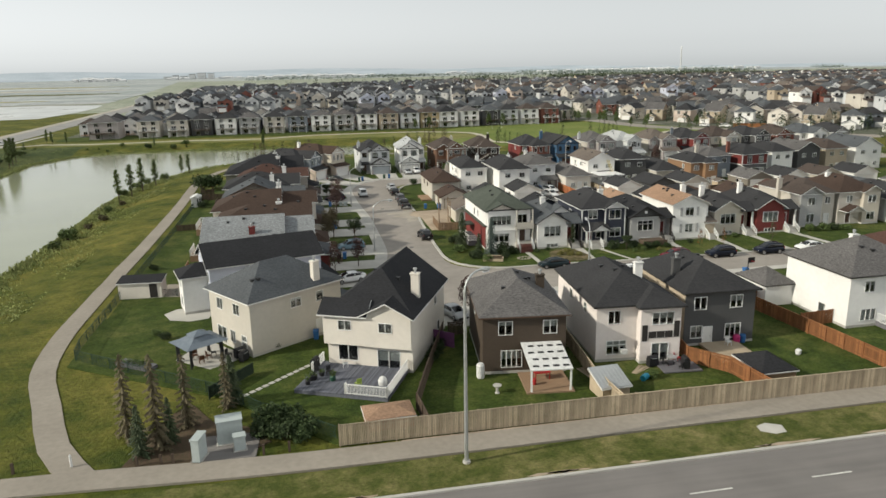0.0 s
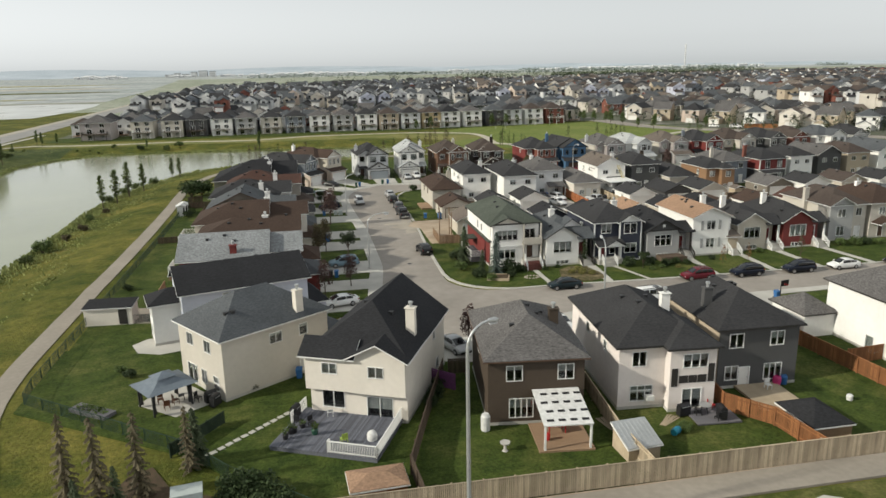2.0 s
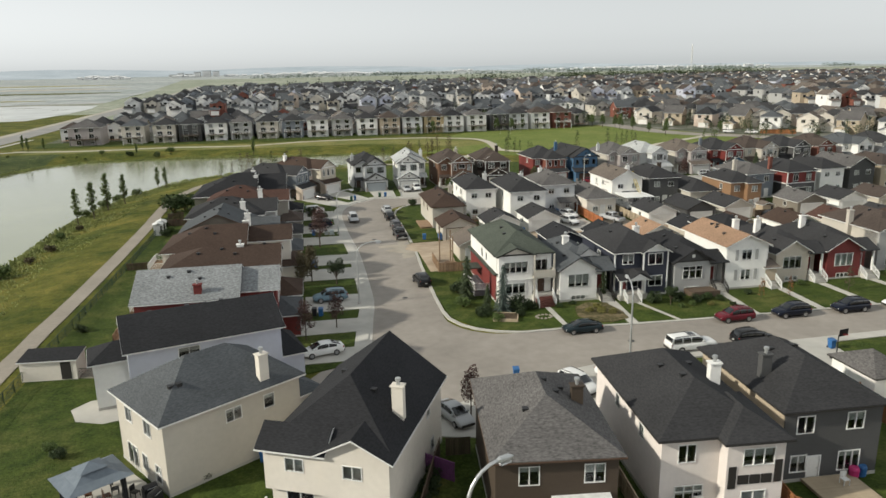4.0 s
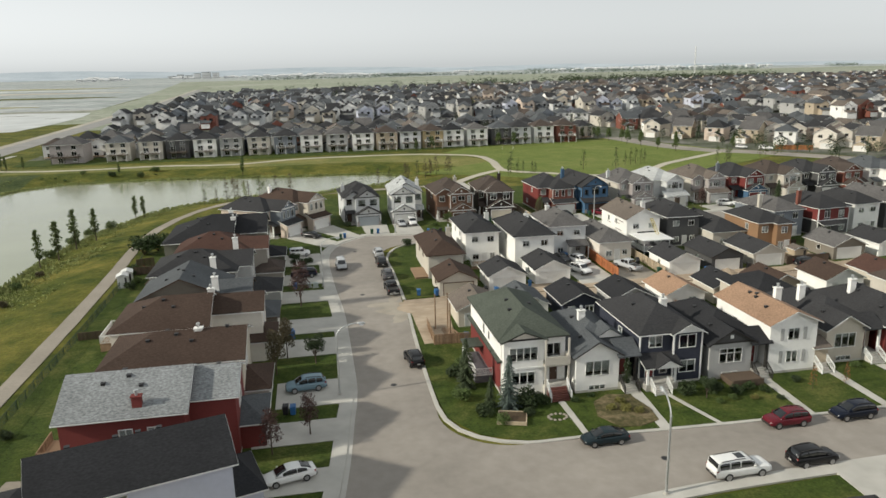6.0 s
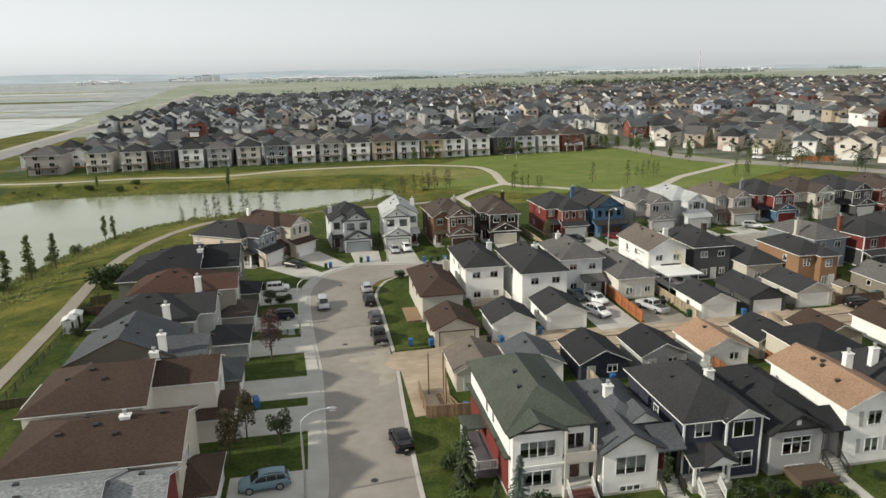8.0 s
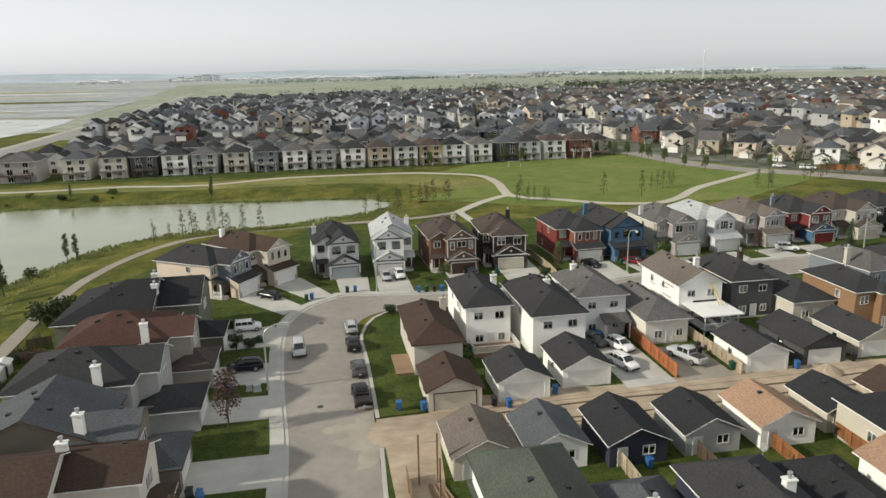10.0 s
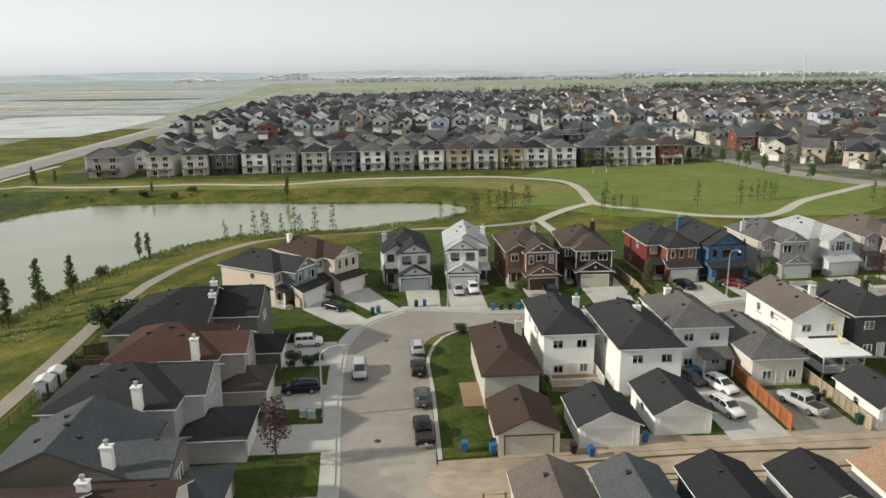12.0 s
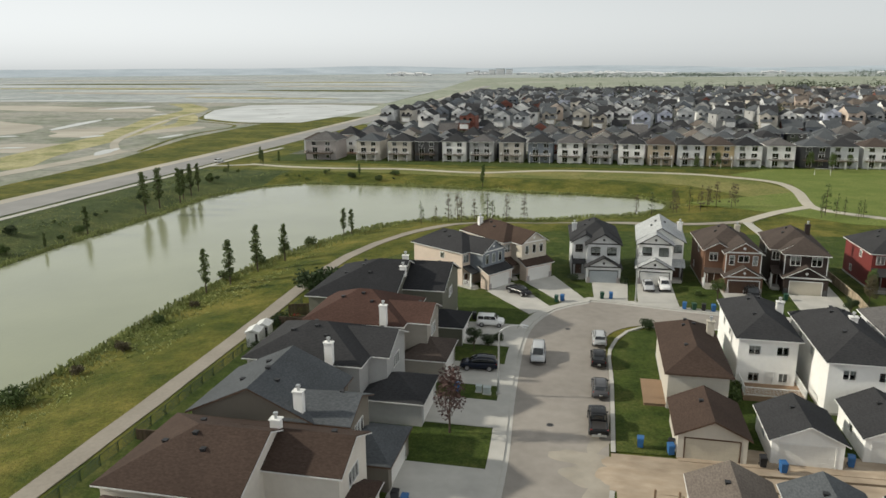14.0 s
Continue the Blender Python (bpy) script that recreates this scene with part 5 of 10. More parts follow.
front_house("brown and rust brick house with a brown roof", 33.8, 178.4, 2, 8.7, 12.0, "rust", "umber", garage_side=1, gar="garage_brown", wall2="rust", chim=(6.8, 12.6, 6, 8.9, "beige"), style="triple", second=(0.1, 4.2))
front_house("black-brown house with white window trim", 44.4, 180.0, -3, 8.2, 12.0, "espresso", "umber", garage_side=1, garage_w=6.6, gar="garage_beige", chim=(7.0, 13, 6, 9.2, "espresso"), second=(1.4, 4.9), bay_roof="yhh", bay_in=0.1)
front_house("red house with a dark hip roof", 60.6, 180.8, 2, 8.4, 12.0, "red", "dark", garage_side=1, gar="garage", wall2="brick", style="three", bay_roof="yhh", garage_roof="s", e=6.4)
front_house("blue gabled house with a dark roof and dark garage", 70.2, 179.8, 4, 7.6, 13, "blue", "dark", garage_side=1, garage_w=7.0, gar="garage_brown", main="ygg", style="arch", trim=TRIM_DARK, garage_roof="s", bay_in=0.0, chim=(0.6, 14, 6, 9.4, "blue"))
front_house("beige house with a grey-brown roof", 81.9, 180.8, 2, 8.4, 12.0, "sand", "weathered", garage_side=1, style="two", wall2="pinkish_grey", second=(0.2, 3.0), chim=(0.3, 11, 5, 8.6, "pale"))
front_house("pale grey house with a silver-grey roof", 92.4, 181.4, 6, 7.6, 13, "pale", "light", garage_side=1, garage_w=6.2, style="arch", garage_roof="s", bay_in=0.7)
front_house("tan house with a taupe roof", 103.4, 182.8, 2, 8.8, 12.0, "sand", "taupe", garage_side=1, style="arch", wall2="pinkish_grey", garage_roof="s", bay_in=0.5, second=(0.1, 3.0), e=6.5)
front_house("blue and red house with a dark red garage door", 114.8, 183.2, 2, 8.8, 12.0, "red", "dark", garage_side=1, gar="garage_red", wall2="blue", gable_wall="red", e=6.4, chim=(0.6, 11, 5, 8.8, "slate"))
front_house("sand-coloured house with a dark taupe roof", 126.0, 183.6, 3, 9.2, 12.0, "sand", "umber", garage_side=1, gar="garage_beige", style="arch", e=6.4)
front_house("charcoal house with white trim", 137.5, 184.0, 3, 8.4, 12.0, "charcoal", "dark", garage_side=1, e=6.4)
front_house("brick-red house with a brown roof", 148.0, 184.2, 3, 9.0, 12.0, "brick", "umber", garage_side=-1, gar="garage_brown", e=6.4)
front_house("white gabled house with a slate roof", 159.0, 184.4, 3, 8.6, 12.0, "white", "slate", garage_side=1, e=6.4)
front_house("grey house with a dark roof", 170.0, 184.8, 3, 8.6, 12.0, "grey", "dark", garage_side=-1, e=6.4)

# -- the front row along the cross street --
g = "front row houses"


def gable_plate(root, x0, x1, y, e, pitch, mat, vent=False):
    """Cladding on a front gable's triangle, with a small square vent."""
    a, b, xm = x0 + 0.02, x1 - 0.02, (x0 + x1) / 2
    zr = e + (x1 - x0) / 2 * pitch - 0.03
    part("gable_panel", Shape().add([(a, y - 0.04, e), (b, y - 0.04, e), (xm, y - 0.04, zr), (a, y - 0.005, e), (b, y - 0.005, e), (xm, y - 0.005, zr)], [(0, 1, 2), (3, 5, 4), (0, 3, 4, 1), (1, 4, 5, 2), (2, 5, 3, 0)]), mat, root)
    part("gable_trim", Shape().box(x0 - 0.1, x1 + 0.1, y - 0.09, y - 0.042, e - 0.12, e + 0.1), TRIM_DARK if mat is not TRIM else TRIM, root)
    if vent:
        zc = e + (zr - e) * 0.42
        part("gable_vent", Shape().box(xm - 0.22, xm + 0.22, y - 0.08, y - 0.041, zc - 0.22, zc + 0.22), TRIM, root)


h1 = house("tall white and red house with a green-grey roof", 24.3, 86.0, 0, [(0, 7.6, 1.0, 16.4, 0, 6.9, "yhh", 0.55, "white", "green"), (-0.06, 1.2, 1.1, 16.3, 0, 4.1, "w", 0.001, "red", "green"), (0.1, 4.7, 0.1, 3, 0, 6.85, "ygg", 0.42, "white", "green")],
      [(2, "s", 2.4, 5.1, 3.2, 1.5, "four"), (2, "s", 2.4, 2.2, 2.6, 1.4, "three"), (0, "s", 6.2, 5.0, 1.6, 1.5, "patio"), (0, "s", 6.2, 2.3, 0.95, 2.05, "door_brown"), (0, "w", 9, 5.2, 0.7, 1.2, "one"), (0, "w", 6.5, 5.2, 0.6, 1.0, "one")], [], [(0, 2.4, 6), (0, 2.8, 9), (0, 5.4, 8)], TRIM_DARK, group=g, wtrim=TRIM)
gable_plate(h1, 0.1, 4.7, 0.1, 6.85, 0.42, SIDING["cream"])
part("belt_trim", Shape().box(0.0, 4.8, 0.02, 0.098, 3.3, 3.5), TRIM, h1)
part("balcony", Shape().box(4.7, 7.7, -0.5, 1.0, 3.55, 3.75).box(4.7, 7.7, -0.55, -0.45, 3.75, 4.7).box(7.55, 7.7, -0.5, 1.0, 3.75, 4.7), SIDING["sand"], h1)
for x in (4.85, 7.55):
    part("porch_post", Shape().box(x - 0.1, x + 0.1, -0.5, -0.3, 1.2, 6.8), SIDING["sand"], h1)
part("porch_floor", Shape().box(4.7, 7.7, -0.6, 1.0, 0, 1.25), CONCRETE, h1)
stairs(h1, 5.0, 7.2, -0.6, 1.25, 6, 0.28, material("red_brown_stair_paint", (0.13, 0.05, 0.04), rough=0.7))
railing("rail", [(4.95, -0.6, 1.25), (4.95, -2.3, 0.1)], 0, 0.95, TRIM, h1)
railing("rail", [(7.3, -0.6, 1.25), (7.3, -2.3, 0.1)], 0, 0.95, TRIM, h1)
part("awning", Shape().box(-2.4, -0.05, 9.0, 12.0, 2.7, 2.85), SHINGLE["green"], h1)
part("side_deck", Shape().box(-2.2, -0.05, 4.5, 12.0, 0.0, 0.9), GREYWOOD, h1)
railing("rail", [(-2.1, 12), (-2.1, 4.5), (-0.1, 4.5)], 0.9, 0.95, TRIM, h1)


def bungalow(label, u, v, w, d, wall, shingle, bay=None, trim=None, eave=4.6, chim=None, kind="yhg", win="three", porch_w=2.3, wtrim=None):
    """A raised bungalow: a front bay with a gable, a recessed porch with steps beside it."""
    bay = bay or w - porch_w
    root = house(label, u, v, 0, [(0, w, 1.6, d, 0, eave, "yhh", 0.55, wall, shingle), (0, bay, 0, 5, 0, eave, "ygg", 0.6, wall, shingle)],
                 [(1, "s", bay / 2, 2.95, min(2.8, bay * 0.55), 1.7, win), (1, "s", bay / 2, 0.6, 1.9, 0.5, "three"), (0, "s", bay + (w - bay) / 2, 2.1, 0.95, 2.05, "door_red"), (0, "w", d * 0.6, 2.6, 1.0, 1.0, "two")], [chim] if chim else [], [(0, w * 0.35, d * 0.6), (0, w * 0.6, d * 0.7), (1, bay * 0.3, 3)], trim, group=g, wtrim=wtrim)
    part("porch_floor", Shape().box(bay + 0.05, w + 0.1, -0.1, 1.6, 0, 1.0), CONCRETE, root)
    stairs(root, bay + 0.3, w - 0.1, -0.1, 1.0, 5, 0.28, CONCRETE)
    railing("rail", [(bay + 0.2, -0.1, 1.0), (bay + 0.2, -1.5, 0.1)], 0, 0.9, trim or TRIM, root)
    railing("rail", [(w, -0.1, 1.0), (w, -1.5, 0.1)], 0, 0.9, trim or TRIM, root)
    part("porch_post", Shape().box(w - 0.15, w + 0.1, -0.1, 0.15, 1.0, eave - 0.3), trim or TRIM, root)
    part("porch_roof", Shape().add([(bay - 0.3, -0.5, eave - 0.5), (w + 0.5, -0.5, eave - 0.5), (w + 0.5, 2.2, eave + 0.75), (bay - 0.3, 2.2, eave + 0.75), (bay - 0.3, -0.5, eave - 0.36), (w + 0.5, -0.5, eave - 0.36), (w + 0.5, 2.2, eave + 0.89), (bay - 0.3, 2.2, eave + 0.89)],
                                [(0, 3, 2, 1), (4, 5, 6, 7), (0, 1, 5, 4), (1, 2, 6, 5), (2, 3, 7, 6), (3, 0, 4, 7)]), SHINGLE[shingle], root)
    return root


h2 = bungalow("white bungalow with a slate roof and front gable", 32.6, 85.3, 7.2, 14, "white", "slate", bay=5.2, trim=TRIM_DARK, chim=(3.2, 7, 4.5, 7.4, "white"), wtrim=TRIM)
part("dormer_wall", Shape().add([(3.3, 2.6, 5.5), (6.6, 2.6, 5.5), (4.95, 2.6, 6.6), (3.3, 4.6, 5.5), (6.6, 4.6, 5.5), (4.95, 4.6, 6.6)], [(0, 1, 2), (3, 5, 4), (0, 3, 4, 1), (1, 4, 5, 2), (2, 5, 3, 0)]), SIDING["white"], h2, "white second gable")
part("dormer_roof", Shape().add([(3.0, 2.3, 5.32), (4.95, 2.3, 6.62), (6.9, 2.3, 5.32), (3.0, 5.2, 5.32), (4.95, 5.2, 6.62), (6.9, 5.2, 5.32), (3.0, 2.3, 5.44), (4.95, 2.3, 6.74), (6.9, 2.3, 5.44), (3.0, 5.2, 5.44), (4.95, 5.2, 6.74), (6.9, 5.2, 5.44)], [(0, 3, 4, 1), (1, 4, 5, 2), (6, 7, 10, 9), (7, 8, 11, 10), (0, 1, 7, 6), (1, 2, 8, 7), (0, 6, 9, 3), (2, 5, 11, 8), (3, 9, 10, 4), (4, 10, 11, 5)]), SHINGLE["slate"], h2)
h3 = house("navy two-storey house with white trim and a small porch", 40.6, 85.4, 0, [(0, 7.4, 0.6, 12.5, 0, 6.4, "yhh", 0.55, "navy", "dark"), (3.9, 7.4, 0, 4, 0, 6.35, "ygg", 0.55, "navy", "dark"), (0.0, 3.9, -1.5, 0.6, 2.9, 3.05, "s", 0.35, "navy", "dark")],
      [(0, "s", 1.9, 5.2, 1.5, 1.3, "two"), (1, "s", 5.6, 5.2, 2.0, 1.5, "two"), (1, "s", 5.7, 2.1, 1.9, 1.4, "two"), (0, "s", 1.3, 1.9, 0.95, 2.05, "door_red"), (0, "s", 3.0, 2.0, 0.8, 1.5, "one"), (0, "w", 6, 4.7, 0.9, 1.0, "one")], [(5.4, 6.0, 5.5, 8.4, "white")], [(0, 2, 7), (0, 4, 8)], group=g)
gable_plate(h3, 3.9, 7.4, 0, 6.35, 0.55, TRIM)
for x, y in ((0.0, 0.6), (3.9, 0.0), (7.4, 0.0)):
    part("corner_board", Shape().box(x - 0.09, x + 0.09, y - 0.06, y + 0.1, 0.3, 6.3), TRIM, h3, "white corner board")
part("porch_gable", Shape().add([(1.0, -1.98, 3.0), (3.9, -1.98, 3.0), (2.45, -1.98, 3.85), (1.0, -1.9, 3.0), (3.9, -1.9, 3.0), (2.45, -1.9, 3.85)], [(0, 1, 2), (3, 5, 4), (0, 3, 4, 1), (1, 4, 5, 2), (2, 5, 3, 0)]), TRIM, h3, "white porch pediment")
part("porch_gable_roof", Shape().add([(0.75, -2.15, 2.94), (2.45, -2.15, 3.94), (4.15, -2.15, 2.94), (0.75, 0.3, 2.94), (2.45, 0.3, 3.94), (4.15, 0.3, 2.94), (0.75, -2.15, 3.04), (2.45, -2.15, 4.04), (4.15, -2.15, 3.04), (0.75, 0.3, 3.04), (2.45, 0.3, 4.04), (4.15, 0.3, 3.04)], [(0, 3, 4, 1), (1, 4, 5, 2), (6, 7, 10, 9), (7, 8, 11, 10), (0, 1, 7, 6), (1, 2, 8, 7), (0, 6, 9, 3), (2, 5, 11, 8), (3, 9, 10, 4), (4, 10, 11, 5)]), SHINGLE["dark"], h3)
part("porch_floor", Shape().box(0.0, 3.9, -1.5, 0.55, 0, 0.85), CONCRETE, h3)
for x in (0.15, 3.5):
    part("porch_post", Shape().box(x - 0.12, x + 0.12, -1.5, -1.26, 0.85, 3.0), TRIM, h3)
stairs(h3, 0.6, 2.4, -1.5, 0.85, 4, 0.3, CONCRETE)
railing("rail", [(0.5, -1.5, 0.85), (0.5, -2.8, 0.1)], 0, 0.9, TRIM, h3)
railing("rail", [(2.5, -1.5, 0.85), (2.5, -2.8, 0.1)], 0, 0.9, TRIM, h3)
h4 = bungalow("grey bungalow with a black roof and dark gable", 49.0, 85.2, 7.4, 14, "grey", "black", bay=5.4, trim=TRIM_DARK, win="grid", wtrim=TRIM)
gable_plate(h4, 0, 5.4, 0, 4.6, 0.6, SIDING["charcoal"], True)
part("front_deck", Shape().box(1.6, 5.5, -2.6, -0.05, 0, 0.75).box(1.6, 5.5, -2.66, -2.6, 0.1, 0.95), DARKWOOD, h4, "dark brown board deck")
h5 = house("white two-storey house with an orange-brown roof", 56.6, 84.6, 0, [(0, 6.2, 0.5, 12, 0, 6.4, "ygg", 0.45, "white", "orange"), (6.2, 7.6, 2.2, 11, 0, 5.7, "e", 0.45, "white", "orange"), (6.2, 8.0, 0.5, 2.2, 0.9, 2.9, "s", 0.3, "tan", "taupe")],
      [(0, "s", 3.1, 4.95, 1.4, 1.4, "two"), (0, "s", 3.1, 2.1, 1.4, 1.4, "two"), (0, "w", 7.6, 4.3, 0.9, 1.0, "one"), (0, "w", 8.8, 2.1, 0.9, 1.1, "one")], [(5.6, 7.6, 5.5, 8.3, "white"), (-0.35, 6.2, 0.6, 3.4, "beige")], [(0, 2.2, 7), (0, 2.7, 7.6), (0, 2.4, 8.6), (0, 1.6, 4)], group=g)
for x in (1.6, 4.6):
    for zc in (4.95, 2.1):
        part("shutter", Shape().box(x - 0.22, x + 0.22, 0.44, 0.497, zc - 0.75, zc + 0.75), SIDING["grey"], h5)
stairs(h5, 6.4, 7.8, 0.5, 1.0, 5, 0.28, CONCRETE)
railing("rail", [(6.3, 0.5, 1.0), (6.3, -1.0, 0.1)], 0, 0.9, TRIM, h5)
railing("rail", [(7.9, 0.5, 1.0), (7.9, -1.0, 0.1)], 0, 0.9, TRIM, h5)
bungalow("beige bungalow with a dark roof", 65.2, 86.3, 7.4, 14, "beige", "dark", bay=5.2, chim=(2.0, 8, 4.5, 7.6, "white"))
bungalow("dark red bungalow with a dark roof and white gable", 73.2, 86.0, 7.6, 14, "red", "dark", bay=5.4, chim=(2.2, 9, 4.5, 7.6, "white"))
house("grey-beige two-storey house with a brown roof", 83.4, 88.2, 0, [(0, 7.2, 0.4, 12.5, 0, 6.3, "yhh", 0.55, "sand", "umber"), (0.0, 4.4, 0, 3, 0, 6.25, "ygg", 0.55, "grey", "umber")],
      [(1, "s", 2.2, 4.75, 1.4, 1.3, "two"), (1, "s", 2.2, 1.7, 1.4, 1.5, "two"), (0, "s", 5.8, 1.2, 0.95, 2.05, "door"), (0, "s", 5.8, 4.75, 1.0, 1.2, "two")], [(-0.3, 6, 1, 8.2, "sand")], [(0, 3, 6)], group=g)
house("sand two-storey house with a brown roof and gabled porch", 91.4, 87.6, 0, [(0, 8.0, 0.8, 12.5, 0, 6.3, "yhh", 0.55, "sand", "brown"), (4.6, 8.0, 0, 3, 0, 6.25, "ygg", 0.55, "beige", "brown"), (0.6, 4.0, -1.2, 1, 2.6, 2.9, "ygg", 0.5, "sand", "brown")],
      [(0, "s", 2.2, 4.75, 1.1, 1.2, "two"), (1, "s", 6.3, 4.75, 1.6, 1.3, "two"), (1, "s", 6.3, 1.6, 1.6, 1.4, "two"), (0, "s", 2.2, 1.2, 0.95, 2.05, "door_brown")], [(3, 8, 6, 8.6, "white")], [(0, 3, 6)], group=g)
bungalow("pale grey bungalow with a dark roof", 101.4, 87.0, 7.6, 14, "pale", "dark", bay=5.4)
house("beige two-storey house with a grey roof", 110.5, 87.4, 0, [(0, 8.0, 0.8, 12.5, 0, 6.3, "yhh", 0.55, "beige", "weathered"), (0, 4, 0, 3, 0, 6.25, "ygg", 0.55, "beige", "weathered")], [(1, "s", 2, 4.75, 1.4, 1.3, "two"), (1, "s", 2, 1.6, 1.4, 1.4, "two"), (0, "s", 6, 4.75, 1.2, 1.2, "two"), (0, "s", 6, 1.2, 0.95, 2.05, "door")], group=g)
house("slate-blue two-storey house with a dark roof", 120.5, 87.4, 0, [(0, 8.0, 0.8, 12.5, 0, 6.3, "yhh", 0.55, "slate", "dark")], [(0, "s", 2, 4.75, 1.4, 1.3, "two"), (0, "s", 2, 1.6, 1.4, 1.4, "two"), (0, "s", 6, 4.75, 1.2, 1.2, "two")], group=g)

# -- garages on the back lane --
def garage(label, u0, u1, v0, v1, wall, shingle, side, trim=None, gar="garage", lane_door=True, eave=2.7):
    w, d = u1 - u0, v1 - v0
    ops = []
    lf, bf = ("s", "n") if side > 0 else ("n", "s")
    if lane_door:
        ops.append((0, lf, w / 2, 1.12, min(4.9, w - 0.9), 2.15, gar))
    if side < 0:
        ops += [(0, "s", w * 0.68, 1.6, 1.2, 0.9, "two"), (0, "s", w * 0.22, 1.05, 0.9, 2.0, "door")]
    else:
        ops += [(0, "w", d * 0.5, 1.6, 0.9, 0.8, "one")]
    return house(label, u0, v0, 0, [(0, w, 0, d, 0, eave, "ygg", 0.48, wall, shingle)], ops, (), [(0, w * 0.4, d * 0.6)], trim, name="garage", category="garage", group="lane garages")


for label, u0, u1, v0, v1, wall, sh in (("brown-roofed garage behind the corner house", 24.0, 30.4, 109.2, 116.3, "beige", "taupe"), ("grey-roofed garage on the lane", 31.4, 37.4, 109.2, 116.2, "white", "slate"), ("navy garage with a black roof", 39.4, 45.4, 108.4, 116.0, "navy", "black"),
                                        ("grey garage with a black roof", 47.6, 53.6, 108.8, 115.6, "grey", "black"), ("white garage with an orange-brown roof", 55.8, 62.0, 108.6, 115.8, "white", "orange"), ("beige garage with a black roof", 64.4, 70.4, 110.0, 116.4, "beige", "black"),
                                        ("garage with a brown roof", 72.8, 79.0, 109.2, 116.0, "tan", "brown"), ("white garage with a brown roof", 83.4, 90.0, 109.4, 116.4, "white", "brown"), ("garage with a russet roof", 93, 99.5, 109.4, 116.4, "beige", "russet"), ("garage with a dark roof", 103, 109.5, 109.4, 116.4, "white", "dark"), ("garage with a slate roof", 113, 119.5, 109.4, 116.4, "grey", "slate")):
    garage(label, u0, u1, v0, v1, wall, sh, -1)
house("long black-roofed extension behind the bungalow", 57.0, 100.5, 0, [(8.0, 15.5, 0, 9.0, 0, 4.4, "yhh", 0.5, "beige", "black")], [(0, "w", 4, 2.4, 1.1, 1.1, "two")], group=g)
for label, u0, u1, v0, v1, wall, sh, gd, tr in (("beige garage with a brown roof", 23.9, 30.2, 123.8, 131.2, "sand", "brown", "garage_beige", TRIM_BROWN), ("white garage with a black roof", 32.4, 38.7, 124.5, 131.2, "white", "dark", "garage", TRIM), ("tall white garage with a black roof", 41.0, 47.2, 126.4, 134.2, "white", "dark", "garage", TRIM),
                                                ("white garage with a dark roof", 65.2, 71.0, 125.6, 133.4, "white", "dark", "garage", TRIM), ("dark garage with a white door", 73.6, 79.8, 126.2, 135.8, "charcoal", "dark", "garage", TRIM_DARK), ("beige garage with a dark roof", 82.2, 88.4, 126.8, 136.0, "sand", "dark", "garage", TRIM),
                                                ("dark-walled garage with a grey roof and white door", 99.0, 105.6, 127.4, 135.6, "mud", "weathered", "garage", TRIM), ("white garage with a slate roof", 108.6, 115.2, 127.4, 135.6, "white", "dark", "garage", TRIM), ("beige garage with a brown roof", 118.0, 124.6, 127.4, 135.6, "beige", "umber", "garage_beige", TRIM), ("garage with a dark roof", 128, 134.6, 127.4, 135.6, "white", "dark", "garage", TRIM)):
    garage(label, u0, u1, v0, v1, wall, sh, 1, tr, gd)

# -- the inner row; backs to the lane, local y to the north --
g = "inner row houses"


def inner_house(label, u, v, w, d, wall, shingle, eave=6.4, kind="yhh", chim=None, trim=None, pitch=0.55, turn=0):
    ops = [(0, "s", w * 0.3, 1.5, 1.1, 1.0, "two"), (0, "s", w * 0.56, 1.2, 0.9, 2.0, "door"), (0, "s", w * 0.8, 1.6, 0.9, 1.0, "two"), (0, "w", d * 0.4, eave - 1.4, 0.8, 1.0, "one"), (0, "w", d * 0.7, eave - 1.4, 0.9, 1.0, "one")]
    if eave > 4.8:
        ops += [(0, "s", w * 0.28, UP, 1.2, 1.0, "two"), (0, "s", w * 0.75, UP, 1.2, 1.0, "two")]
    return house(label, u, v, turn, [(0, w, 0, d, 0, eave, kind, pitch, wall, shingle)], ops, [chim] if chim else [], [(0, w * 0.4, d * 0.7), (0, w * 0.6, d * 0.75), (0, w * 0.45, d * 0.8), (0, w * 0.35, d * 0.3)], trim, group=g)


inner_house("sand-coloured corner house with a brown hip roof", 23.8, 134.2, 6.3, 15.2, "sand", "brown", eave=4.5, chim=(5.7, 11, 4, 6.6, "beige"), trim=TRIM_BROWN)
inner_house("white two-storey house with a black hip roof", 32.1, 141.4, 6.4, 13.5, "white", "dark", chim=(6.2, 9, 5, 7.9, "white"))
inner_house("white two-storey house with a stepped back and black roof", 40.1, 135.9, 7.4, 15.5, "white", "dark", chim=(4.6, 8.4, 6, 8.5, "white"))
grey_brown = inner_house("white house with a grey-brown hip roof", 48.9, 142.2, 7.2, 12, "pale", "weathered", chim=(2.4, 9, 6, 8.5, "white"))
inner_house("cream bungalow with a weathered roof", 57.0, 137.3, 6.4, 15, "cream", "weathered", eave=3.9)
half_done = inner_house("white house with a tan gable roof, siding half done", 65.4, 143.9, 7.0, 12.5, "white", "taupe", kind="ygg", chim=(7.1, 8.0, 2, 8.0, "white"))
inner_house("charcoal two-storey house with a dark roof", 74.2, 144.2, 7.0, 12.5, "charcoal", "dark", chim=(6.6, 8.6, 5.5, 8.3, "brown"))
inner_house("beige bungalow with a long dark roof", 82.1, 140.2, 6.9, 17, "sand", "dark", eave=3.7, chim=(0.2, 12, 3.6, 6.2, "grey"))
